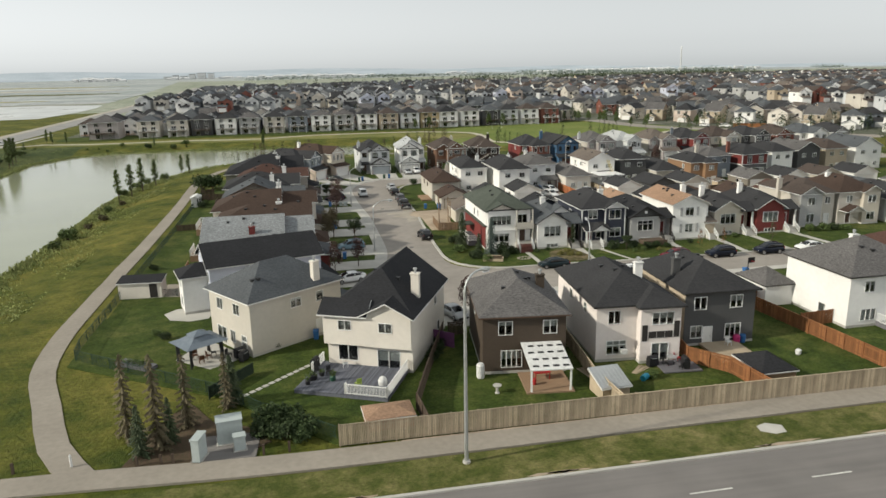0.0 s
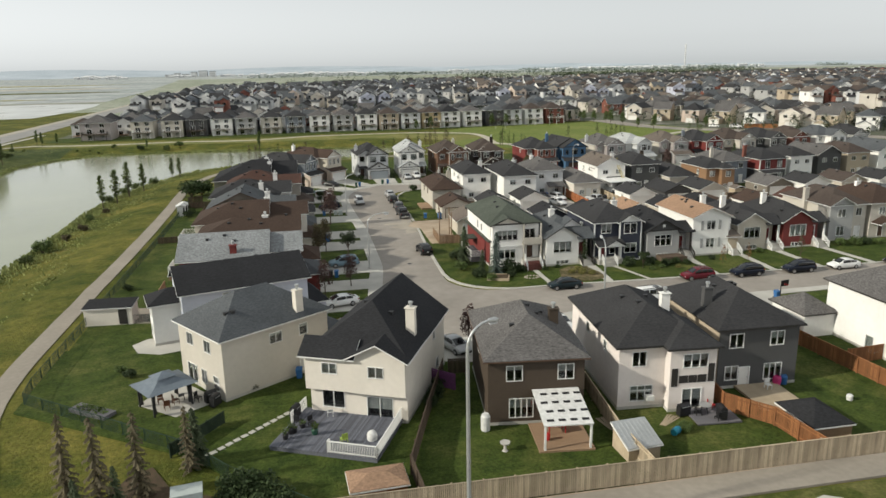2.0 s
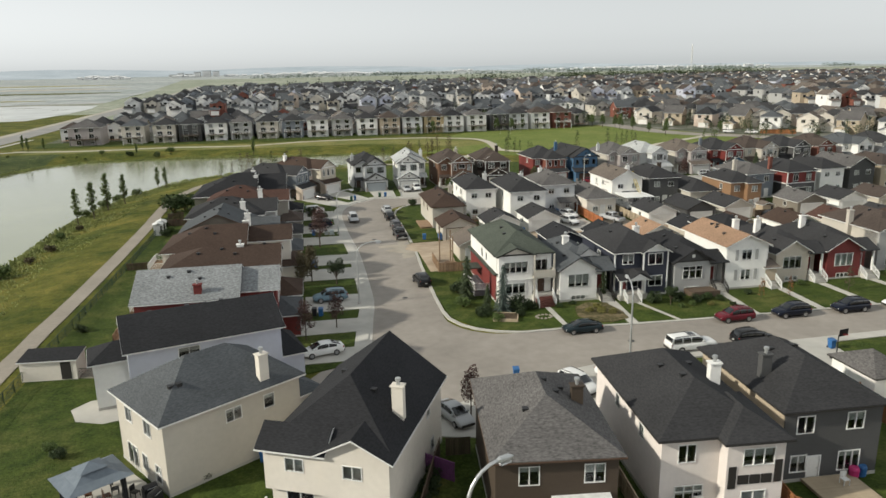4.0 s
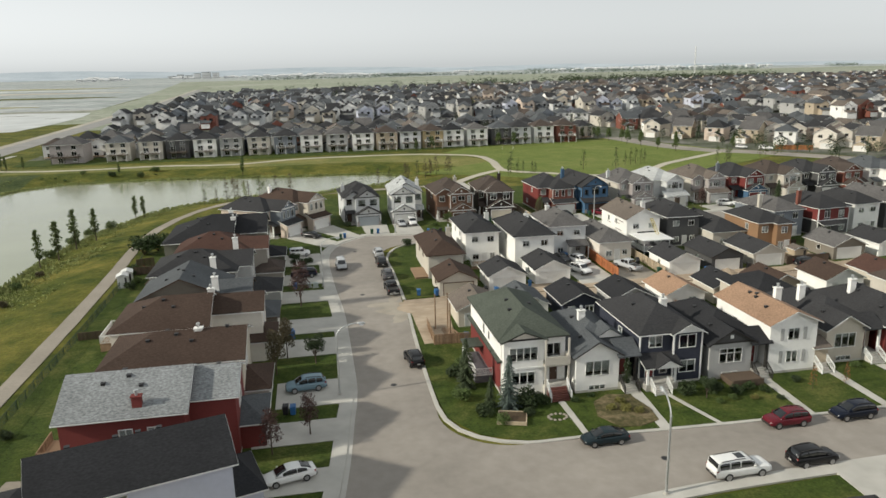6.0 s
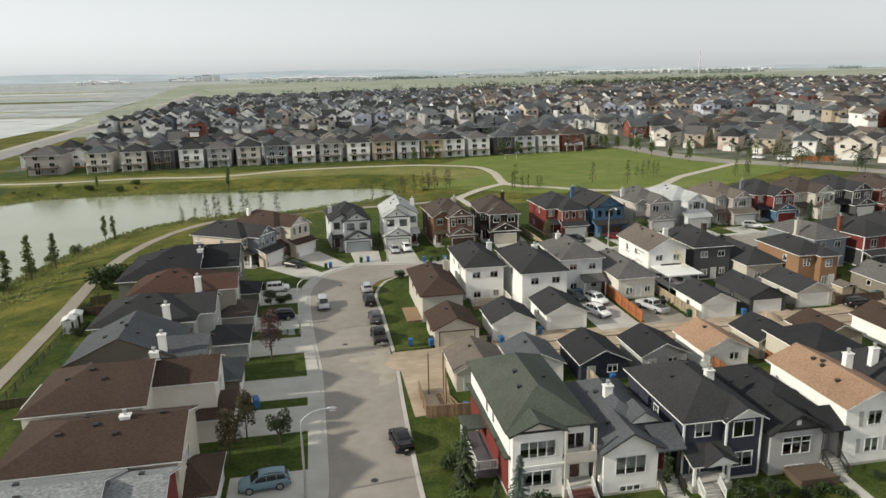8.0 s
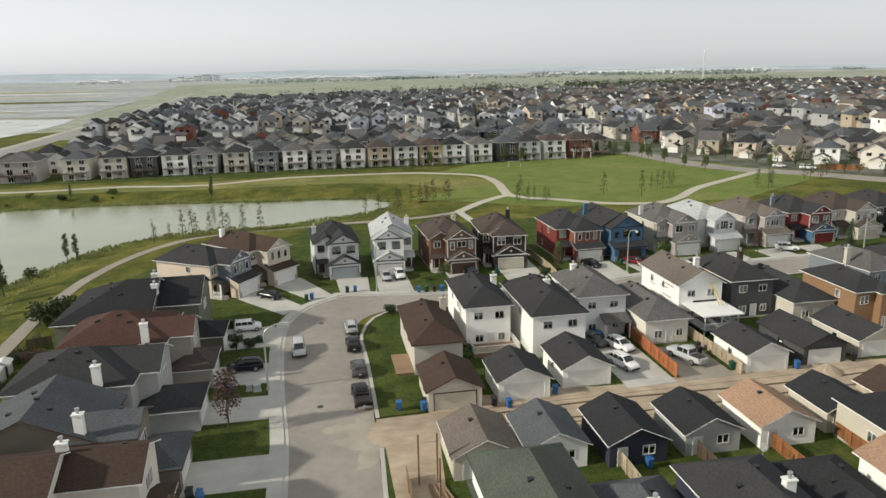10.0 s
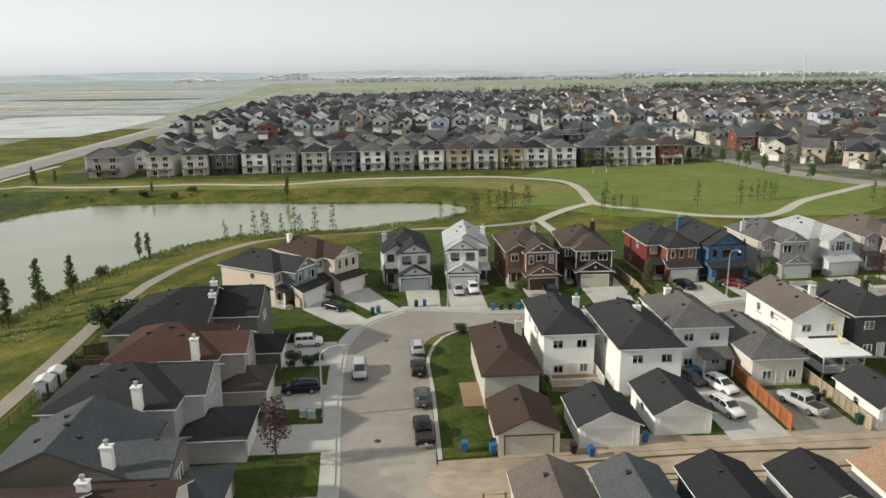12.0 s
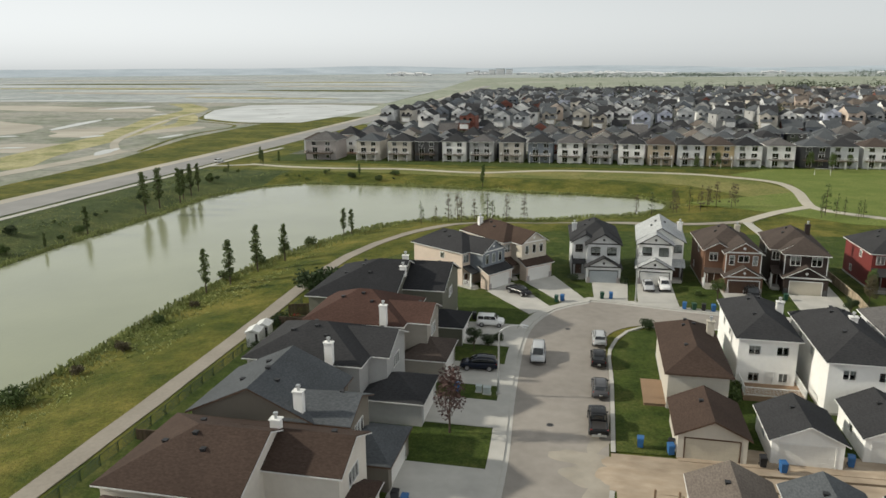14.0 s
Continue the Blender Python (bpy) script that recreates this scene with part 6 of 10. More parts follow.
house("orange-tan two-storey house with a stepped back and dark roof", 89.3, 135.2, 0, [(0, 6.4, 1.3, 13.0, 0, 5.9, "yhh", 0.5, "caramel", "dark"), (3.2, 6.4, 0, 5, 0, 5.87, "yhh", 0.5, "caramel", "dark")],
      [(0, "s", 1.5, 4.4, 1.2, 1.2, "two"), (1, "s", 4.8, 4.4, 1.2, 1.2, "two"), (1, "s", 4.2, 1.3, 1.0, 1.5, "two"), (1, "s", 5.5, 1.25, 0.95, 2.05, "door"), (0, "w", 5.0, 4.4, 0.9, 1.1, "one")], [], [(0, 2.4, 8), (0, 3.6, 9)], group=g)
house("slate-blue two-storey house with a grey roof", 98.9, 145.2, 6, [(0, 7.2, 0, 12.5, 0, 6.0, "yhh", 0.5, "slate", "weathered")],
      [(0, "s", 1.8, 4.6, 1.0, 1.0, "two"), (0, "s", 5.2, 4.6, 1.2, 1.2, "two"), (0, "s", 5.4, 1.2, 0.95, 2.05, "door"), (0, "s", 2.0, 1.5, 1.2, 1.2, "two")], [(-0.3, 4.4, 4.2, 8.6, "sand")], [(0, 2.6, 8), (0, 3.2, 9), (0, 4.4, 8.6), (0, 5.0, 7.6)], group=g)
red = house("red and charcoal house with white belt boards", 108.4, 144.2, 7, [(0, 8.0, 0, 12.5, 0, 6.2, "yhh", 0.5, "charcoal", "dark"), (0.2, 4.6, -1.6, 0.1, 2.6, 2.8, "s", 0.3, "charcoal", "dark")],
      [(0, "s", 2.3, 4.6, 1.3, 1.3, "two"), (0, "s", 6.0, 4.6, 1.3, 1.3, "two"), (0, "s", 2.3, 1.3, 2.4, 1.9, "patio"), (0, "s", 6.4, 1.6, 1.2, 1.2, "two")], [(-0.3, 5.6, 1.0, 8.9, "brick")], [(0, 3.0, 8), (0, 5.0, 7)], group=g)
for x0, x1 in ((0.12, 1.5), (3.1, 5.2), (6.8, 7.88)):
    part("red_panel", Shape().box(x0, x1, -0.05, -0.002, 3.5, 5.85), SIDING["red"], red, "red siding panel")
part("red_panel", Shape().box(-0.05, -0.002, 0.1, 12.4, 3.5, 5.85), SIDING["red"], red, "red siding panel")
part("belt_trim", Shape().box(-0.09, 8.05, -0.09, -0.003, 3.28, 3.5).box(-0.09, -0.003, -0.003, 12.5, 3.28, 3.5), TRIM, red, "white belt board")
for x in (0.0, 8.0):
    part("corner_board", Shape().box(x - 0.09, x + 0.09, -0.08, 0.1, 0.3, 6.1), TRIM, red, "white corner board")
inner_house("white two-storey house with a black roof", 118.0, 145.6, 6.6, 12, "white", "dark", turn=5)
inner_house("charcoal gabled house with a grey roof", 126.2, 146.2, 7.2, 12.5, "charcoal", "weathered", kind="ygg", turn=5)
inner_house("brown-beige two-storey house with a dark roof", 135.4, 147.0, 7.0, 12.5, "tan", "umber", turn=4)
inner_house("large white gabled house with a slate roof", 145.0, 147.4, 8.6, 13, "white", "slate", kind="ygg", turn=4)
part("porch_roof", Shape().add([(3.2, -2.2, 2.5), (7.3, -2.2, 2.5), (7.3, -0.005, 3.3), (3.2, -0.005, 3.3), (3.2, -2.2, 2.64), (7.3, -2.2, 2.64), (7.3, -0.005, 3.44), (3.2, -0.005, 3.44)], [(0, 3, 2, 1), (4, 5, 6, 7), (0, 1, 5, 4), (1, 2, 6, 5), (2, 3, 7, 6), (3, 0, 4, 7)]), SHINGLE["weathered"], grey_brown)
for x in (3.4, 7.1):
    part("porch_post", Shape().box(x - 0.08, x + 0.08, -2.05, -1.9, 0, 2.55), TRIM, grey_brown)
part("awning_roof", Shape().add([(2.3, -1.2, 2.95), (6.2, -1.2, 2.95), (6.2, -0.005, 3.55), (2.3, -0.005, 3.55), (2.3, -1.2, 3.07), (6.2, -1.2, 3.07), (6.2, -0.005, 3.67), (2.3, -0.005, 3.67)], [(0, 3, 2, 1), (4, 5, 6, 7), (0, 1, 5, 4), (1, 2, 6, 5), (2, 3, 7, 6), (3, 0, 4, 7)]), SHINGLE["dark"], half_done)
for i in range(6):
    y = 1.2 + 4.8 * ((i * 0.618) % 1) + (2.4 if i % 3 == 0 else 0)
    part("bare_strip", Shape().box(-0.012, -0.002, y, y + 1.6 + 1.8 * ((i * 0.37) % 1), 2.2 + 0.62 * i, 2.4 + 0.62 * i), SIDING["pinkish_grey"], half_done, "unclad brownish strip between the siding boards")

# ---- yards: drives, walks, fences, decks ----
def pave(name, poly, label, mat=CONCRETE, z=0.14, cat="driveway"):
    return structure(name, Shape().slab(poly, -0.1, z), mat, label, cat)


k = 0
for v0, v1, ua, ue in ((71.8, 75.7, -3.6, 4.8), (80.6, 85.4, -3.0, 5.8), (88.8, 95.5, -1.0, 6.5), (103.4, 109.5, -1.2, 6.6), (111.8, 118.0, -1.6, 6.5), (126.0, 132.2, -3.2, 5.8), (136.0, 142.4, -3.0, 5.3), (148.5, 157.0, -2.2, 5.1)):
    k += 1
    pave("driveway_%d" % k, [(ua, v0), (ue, v0), (ue, v1), (ua, v1)], "pale concrete driveway in front of a garage")
for poly in ([(-1.8, 172.2), (6.2, 162.0), (9.2, 166.0), (1.8, 178.0)], [(3.8, 178.8), (10.8, 168.4), (14.5, 170.6), (8.6, 183.4)], [(15.2, 182.6), (15.8, 171), (21.0, 170.6), (21.4, 183.2)], [(22.8, 183.2), (22.6, 170.4), (28.8, 169.6), (28.6, 183.2)], [(36.2, 180.8), (36.6, 168.6), (42.4, 167.8), (42.2, 180.4)], [(46.8, 179.6), (46.6, 167.8), (52.4, 167.2), (52.9, 179.4)], [(63.8, 180), (64, 168.6), (70, 170), (69.9, 180.2)],
             [(72.2, 179), (72.6, 170.6), (79.6, 171.6), (79.2, 179.2)], [(83.6, 179), (83.8, 172), (89.6, 172.8), (89.4, 179.4)], [(92.6, 180.4), (92.8, 173.2), (98.4, 173.8), (98.2, 181)], [(102.6, 181), (103, 174.4), (109, 175), (108.4, 181.6)], [(112.8, 182), (113, 175), (118.6, 175.4), (118.6, 182.4)]):
    k += 1
    pave("driveway_%d" % k, poly, "pale concrete driveway")
pave("driveway_20", [(19.5, 52), (25.2, 52), (27.4, 63.2), (21.8, 60.8)], "pale concrete driveway of the south lots")
pave("driveway_21", [(24.2, 51), (31, 51), (30.6, 64.0), (25.8, 62.5)], "pale concrete driveway of the south lots", z=0.15)
pave("driveway_22", [(49.5, 55), (56.8, 56), (57, 65.4), (49.8, 65.0)], "pale concrete driveway with a basketball hoop")
pave("driveway_23", [(10.3, 53.5), (13.6, 52.6), (15.6, 58.6), (11.4, 57.6)], "pale concrete driveway between two houses")
pave("parking_pad_1", [(48.8, 124.6), (55.4, 125.0), (55.4, 141), (48.8, 141)], "concrete parking pad off the lane", cat="parking pad")
pave("parking_pad_2", [(56.6, 125.0), (63.6, 125.4), (63.6, 136), (56.6, 136)], "gravel parking pad off the lane", PATHWAY, 0.12, "parking pad")
pave("parking_pad_3", [(89.4, 125.4), (98.4, 125.6), (98.4, 137), (89.4, 137)], "bare soil parking pad off the lane", SOIL, 0.12, "parking pad")
pave("patio_1", [(-22.9, 65.9), (-21.8, 63.4), (-19.2, 62.4), (-17.2, 63.0), (-16.6, 66.8), (-19.0, 68.0), (-21.6, 67.6)], "pale rounded concrete patio", z=0.10, cat="patio")
pave("patio_2", [(-26, 74), (-18.6, 72.4), (-17.6, 78.6), (-25, 79.6)], "grey paved yard beside the shed", PATHWAY, 0.10, "patio")
pave("patio_3", [(-19, 50), (-15.2, 46.8), (-11.6, 49.4), (-16.6, 55.6)], "pale patio under the gazebo", z=0.10, cat="patio")
pave("front_walk_1", [(30.0, 84.0), (30.75, 84.0), (30.75, 76.2), (30.1, 76.2)], "stepping-stone walk to the front stairs", z=0.11, cat="walk")
pave("front_walk_2", [(38.7, 84.2), (40.1, 84.2), (39.4, 75.6), (38.2, 75.6)], "concrete front walk", z=0.11, cat="walk")
pave("front_walk_3", [(42.3, 83.0), (42.9, 83.0), (45.0, 75.5), (44.5, 75.5)], "concrete front walk", z=0.11, cat="walk")
pave("front_walk_4", [(55.0, 84.0), (56.2, 84.0), (55.6, 75.2), (54.7, 75.2)], "concrete front walk", z=0.11, cat="walk")
pave("front_walk_5", [(64.0, 84.4), (65.2, 84.4), (64.8, 75.2), (63.8, 75.2)], "concrete front walk", z=0.11, cat="walk")
pave("front_walk_6", [(71.0, 84.6), (72.2, 84.6), (72.4, 75.2), (71.4, 75.2)], "concrete front walk", z=0.11, cat="walk")
pave("front_walk_7", [(79.2, 84.6), (80.4, 84.6), (81.4, 75.2), (80.4, 75.2)], "concrete front walk", z=0.11, cat="walk")
pave("soil_bed", [(34.4, 76.9), (36.5, 76.6), (38.9, 77.4), (39.2, 80), (38.4, 83.6), (36, 84.2), (33.8, 82.8), (33.0, 79.6)], "weedy brown flower bed", GARDEN, 0.16, "flower bed")
pave("soil_patch", [(18.2, 104), (22.6, 104.4), (24, 117), (18.2, 117.2)], "bare soil beside the lane mouth", SOIL, 0.09, "bare soil")
pave("mulch_bed", [(-19.8, 28.8), (-11.5, 28.2), (-8.5, 30.5), (-10.6, 33.5), (-13.6, 35.0), (-15.6, 38.6), (-17.2, 37.5), (-18.2, 34.4)], "reddish bark mulch under the spruces", MULCH, 0.03, "mulch bed")
pave("utility_pad", [(-14.6, 28.4), (-9.6, 28.2), (-9.4, 32.2), (-14.2, 32.4)], "grey gravel pad under the utility boxes", ARTERIAL, 0.07, "gravel pad")
pave("concrete_patch", [(31.0, 22.9), (32.0, 22.2), (33.0, 22.3), (33.3, 23.4), (32.2, 24.0), (31.2, 23.7)], "pale concrete slab in the verge", z=0.13, cat="slab")
for i in range(14):
    t = i / 13
    u, v = -12.3 + 7.5 * t, 38.6 + 7.2 * t
    tagged(part("paver", Shape().box(-0.28, 0.28, -0.22, 0.22, -0.02, 0.04), CONCRETE, m=place(u, v, 0.08, 40 + 6 * math.sin(i * 2.1))), "pale square stepping stone in the lawn", "paver", "stepping stones")


def fence(label, pts, hgt, mat, board=0.14, post_mat=None, panel=2.4, name="fence", cat="fence", z=0.05, gapped=False, rails_out=True):
    """Board fence along grid points: posts, and panels of boards on rails, each a part."""
    root = thing(name, label, cat, place(pts[0][0], pts[0][1], z))
    ox, oy = pts[0]
    for (ax, ay), (bx, by) in zip(pts[:-1], pts[1:]):
        L = math.hypot(bx - ax, by - ay)
        n = max(1, round(L / panel))
        ang = math.degrees(math.atan2(by - ay, bx - ax))
        step = L / n
        key = ("fence", round(step, 2), hgt, mat.name, gapped)

        def build():
            s = Shape()
            m = max(2, round(step / board))
            r = random.Random(3)
            for i in range(m):
                w = step / m
                g = 0.25 * w if gapped else 0.012
                s.box(i * w + g, (i + 1) * w - g, -0.012 + 0.006 * (i % 2), 0.012 + 0.006 * (i % 2), 0.05, hgt - 0.04 + 0.015 * r.random())
            for zz in (0.3, hgt - 0.35):
                s.box(0, step, 0.02, 0.06, zz, zz + 0.09)
            s.box(0, step, -0.04, 0.06, hgt - 0.03, hgt + 0.01)
            return s.mesh("panel")

        for i in range(n):
            t = i / n
            part("panel", cached(key, build), mat, root, m=pose(ax - ox + (bx - ax) * t, ay - oy + (by - ay) * t, 0, 0, 0, ang))["kind"] = "stuff"
            part("post", cached(("post", hgt, (post_mat or mat).name), lambda: Shape().box(-0.05, 0.05, 0.02, 0.12, -0.1, hgt + 0.06).mesh("post")), post_mat or mat, root, m=pose(ax - ox + (bx - ax) * t, ay - oy + (by - ay) * t, 0, 0, 0, ang))
    return root


def chain_fence(label, pts, hgt=1.25, follow=False):
    """Green wire fence: posts, top rail and wires."""
    root = thing("wire_fence", label, "fence", place(pts[0][0], pts[0][1], 0.0))
    ox, oy = pts[0]
    for (ax, ay), (bx, by) in zip(pts[:-1], pts[1:]):
        L = math.hypot(bx - ax, by - ay)
        n = max(1, round(L / 2.6))
        ang = math.degrees(math.atan2(by - ay, bx - ax))
        step = L / n

        def build():
            s = Shape()
            for i in range(int(step / 0.16)):
                x = i * 0.16
                s.beam((x, 0, 0.05), (min(step, x + hgt * 0.8), 0, hgt), 0.012, 0.012)
                s.beam((min(step, x + hgt * 0.8), 0, 0.05), (x, 0, hgt), 0.012, 0.012)
            s.beam((0, 0, hgt), (step, 0, hgt), 0.045, 0.045)
            return s.mesh("wire_panel")

        for i in range(n):
            t = i / n
            m = pose(ax - ox + (bx - ax) * t, ay - oy + (by - ay) * t, 0, 0, 0, ang)
            part("wire_panel", cached(("wire", round(step, 2), hgt), build), MESHGREEN, root, m=m)
            part("post", cached(("wpost", hgt), lambda: Shape().tube([(0, 0, -0.1), (0, 0, hgt + 0.08)], [0.035, 0.035], 6).mesh("post")), MESHGREEN, root, m=m)
    return root


fence("long weathered board fence beside the pathway", [(-3.0, 28.3), (20, 28.2), (47.5, 27.9), (78, 27.7), (130, 27.6)], 1.9, CEDAR)
fence("weathered board fence between two back yards", [(4.4, 28.6), (4.1, 33), (6.8, 41.5), (9.9, 50.5)], 1.7, DARKWOOD)
fence("purple-painted board gate between two houses", [(8.0, 48.6), (10.3, 46.4)], 1.7, PURPLE)
fence("dark board fence beside the brown house", [(10.4, 50.3), (12.4, 50.2)], 1.6, DARKWOOD)
fence("weathered board fence between the brown and pinkish yards", [(21.6, 28.6), (21.4, 34), (22.6, 46.5)], 1.7, CEDAR)
fence("red-brown board fence between two yards", [(35.8, 28.4), (35.2, 33.8), (32.6, 37.2), (33.2, 41.5)], 1.7, REDWOOD)
fence("red-brown board fence beside the white house", [(50.6, 28.4), (50.2, 34), (48.6, 51)], 1.7, REDWOOD)
fence("red-brown board fence joining the white house", [(50.0, 43.2), (54.4, 43.6)], 1.7, REDWOOD)
fence("brown board gate by the garage", [(48.6, 51), (51.0, 52.6)], 1.6, REDWOOD)
fence("orange-stained board fence beside the parking pad", [(55.9, 126.0), (56.2, 139.0), (56.6, 143.0)], 1.9, ORANGEWOOD)
fence("weathered board fence beside the garage", [(64.4, 125.4), (64.6, 142.0)], 1.6, CEDAR)
fence("dark brown board fence on the lane", [(89.6, 137.2), (98.4, 137.2)], 1.7, DARKWOOD)
fence("board fence along a yard", [(57.2, 57.0 + 51.4), (57.2, 101.0)], 1.6, REDWOOD)
fence("pale board fence along the walk", [(55.4, 168.2), (56.0, 176), (55.6, 188), (54.6, 204)], 1.6, CEDAR)
fence("grey board fence beside the dark house", [(51.8, 188), (52.2, 196), (51.6, 206)], 1.6, CEDAR)
fence("tan board fence by the corner yard", [(17.9 + 1.6, 103.6), (19.6, 110.5)], 1.5, DECKWOOD)
fence("tan board fence by the corner yard", [(19.5, 103.4), (24.4, 103.2)], 1.5, DECKWOOD)
fence("dark board fence behind a pond-side yard", [(-29.2, 116.5), (-22.0, 117.0)], 1.2, DARKWOOD)
fence("dark board fence behind a pond-side yard", [(-29.0, 150.0), (-23.8, 150.0), (-23.8, 146.6)], 1.5, DARKWOOD)
chain_fence("green wire fence along the footpath", [(-12.8, 39.6), (-29.6, 52.6), (-30.0, 56), (-29.7, 82), (-29.4, 122), (-29.6, 160)])
chain_fence("green wire fence between two pond-side yards", [(-29.8, 74.6), (-20, 73.2)], 1.1)
chain_fence("green wire fence round the lower lawn", [(-12.8, 39.6), (-9.5, 35.5), (-3.2, 29.6)], 1.2)
fence("dark green screened fence beside the lawn", [(-14.4, 39.8), (-10.7, 44.7)], 1.2, SCREEN)


def deck(label, u, v, turn, x0, x1, y0, y1, z, mat, rail_pts, rail_mat=TRIM, boards="y", hgt=1.0):
    root = thing("deck", label, "deck", place(u, v, 0, turn))
    n = max(1, round((y1 - y0) / 0.15)) if boards == "x" else max(1, round((x1 - x0) / 0.15))
    for i in range(n):
        if boards == "x":
            a = (x0, x1, y0 + (y1 - y0) * i / n + 0.006, y0 + (y1 - y0) * (i + 1) / n - 0.006)
        else:
            a = (x0 + (x1 - x0) * i / n + 0.006, x0 + (x1 - x0) * (i + 1) / n - 0.006, y0, y1)
        part("board", cached(("board", round(a[1] - a[0], 3), round(a[3] - a[2], 3), mat.name), lambda: Shape().box(0, a[1] - a[0], 0, a[3] - a[2], 0, 0.04).mesh("board")), mat, root, m=pose(a[0], a[2], z - 0.04))
    part("skirt", Shape().box(x0 + 0.05, x1 - 0.05, y0 + 0.05, y1 - 0.05, 0, z - 0.05), mat, root)
    for pts in rail_pts:
        railing("rail", pts, z, hgt, rail_mat, root)
    return root


deck("blue-grey wooden deck with a white railing behind the cream house", -3.75, 45.0, -25, -0.2, 9.1, -6.6, 0.4, 0.45, DECKBLUE, [[(9.0, 0.4), (9.0, -6.5), (4.9, -6.5), (4.9, -6.1)], [(-0.1, -2.6), (-0.1, 0.4)]], boards="y")
deck("tan wooden deck beside the corner house", 21.4, 134.4, 0, 0, 2.8, 0, 6.5, 0.4, DECKWOOD, [], boards="y")
deck("wooden deck behind the white house", 32.4, 137.8, 0, 0, 6.6, 0, 5.6, 0.7, DECKWOOD, [[(6.5, 5.6), (6.5, 0.1), (0.1, 0.1), (0.1, 5.6)]], boards="x")
deck("tan wooden deck behind the charcoal house", 35.6, 36.2, -2, 0.2, 4.4, 0, 5.4, 0.35, CEDAR, [], boards="x")
deck("white-railed deck behind the white house", 58.5, 38.2, 1, 0, 5.5, 0, 4.0, 0.6, GREYWOOD, [[(0.1, 4), (0.1, 0.1), (5.4, 0.1)]], boards="x")
deck("wooden deck with a white railing on the pond side", -25.0, 111.4, 0, 0, 5.2, 0, 6.6, 1.2, DECKWOOD, [[(5.2, 0.1), (0.1, 0.1), (0.1, 6.5), (5.2, 6.5)]])
deck("wooden deck with a white railing on the pond side", -23.4, 92.0, 0, 0, 4.2, 0, 5.0, 1.0, DECKWOOD, [[(4.2, 0.1), (0.1, 0.1), (0.1, 4.9)]])
deck("raised wooden deck on the pond side of the red house", -22.6, 80.5, 0, 0, 3.2, 0, 4.5, 1.1, DECKWOOD, [[(3.2, 0.1), (0.1, 0.1), (0.1, 4.4)]], DECKWOOD)
deck("wooden deck behind the black-roofed house", -24.4, 137.0, 0, 0, 4.2, 0, 6.0, 0.8, DARKWOOD, [[(0.1, 0.1), (0.1, 5.9)]], DARKWOOD)


def covered_deck():
    root = thing("covered_deck", "raised deck under a flat white roof behind a white house", "deck", place(66.4, 138.0))
    part("floor", Shape().box(0, 5.4, 0, 7.2, 0.9, 1.05), GREYWOOD, root)
    part("canopy", Shape().box(-0.5, 5.9, -0.5, 6.6, 3.3, 3.48), TRIM, root, "flat white canopy")
    for x, y in ((0.1, 0.1), (2.7, 0.1), (5.3, 0.1), (0.1, 6.0), (5.3, 6.0)):
        part("post", Shape().box(x - 0.07, x + 0.07, y - 0.07, y + 0.07, 0, 3.3), TRIM, root)
    railing("rail", [(0.1, 6.8), (0.1, 0.1), (5.3, 0.1), (5.3, 6.8)], 1.05, 1.0, TRIM, root)


covered_deck()


def pergola():
    root = thing("patio_cover", "patio cover roofed in printed white wrap behind the brown house", "patio cover", place(13.6, 33.9, 0, -6))
    part("cover", Shape().add([(1.2, 0, 2.35), (5.2, 0, 2.35), (5.2, 4.8, 3.2), (1.2, 4.8, 3.2), (1.2, 0, 2.45), (5.2, 0, 2.45), (5.2, 4.8, 3.3), (1.2, 4.8, 3.3)], [(0, 3, 2, 1), (4, 5, 6, 7), (0, 1, 5, 4), (1, 2, 6, 5), (2, 3, 7, 6), (3, 0, 4, 7)]), PLASTIC["white"], root, "white building wrap")
    for r in range(4):
        for c in range(4):
            y = 0.6 + r * 1.15
            z = 2.455 + 0.177 * y
            x = 1.55 + c * 0.95 + (0.2 if r % 2 else 0)
            if x + 0.6 > 5.2:
                continue
            part("printed_bar", Shape().add([(x, y - 0.14, z - 0.025), (x + 0.58, y - 0.14, z - 0.025), (x + 0.58, y + 0.14, z + 0.025), (x, y + 0.14, z + 0.025), (x, y - 0.14, z - 0.005), (x + 0.58, y - 0.14, z - 0.005), (x + 0.58, y + 0.14, z + 0.045), (x, y + 0.14, z + 0.045)], [(0, 3, 2, 1), (4, 5, 6, 7), (0, 1, 5, 4), (1, 2, 6, 5), (2, 3, 7, 6), (3, 0, 4, 7)]), PLASTIC["black"], root)
    for x in (1.35, 5.05):
        part("post", Shape().box(x - 0.08, x + 0.08, 0.1, 0.26, 0, 2.4), TRIM, root)
    part("floor", Shape().box(0.9, 5.4, 0.0, 4.7, 0, 0.22), DECKWOOD, root, "worn wooden floor")
    return root


pergola()
t = thing("patio_table", "red table under the patio cover", "table", place(16.8, 36.6, 0.25))
part("tabletop", Shape().box(-0.8, 0.8, -0.5, 0.5, 0.68, 0.74), PLASTIC["red"], t)
for x in (-0.7, 0.7):
    for y in (-0.4, 0.4):
        part("leg", Shape().box(x - 0.04, x + 0.04, y - 0.04, y + 0.04, 0, 0.68), PLASTIC["red"], t)


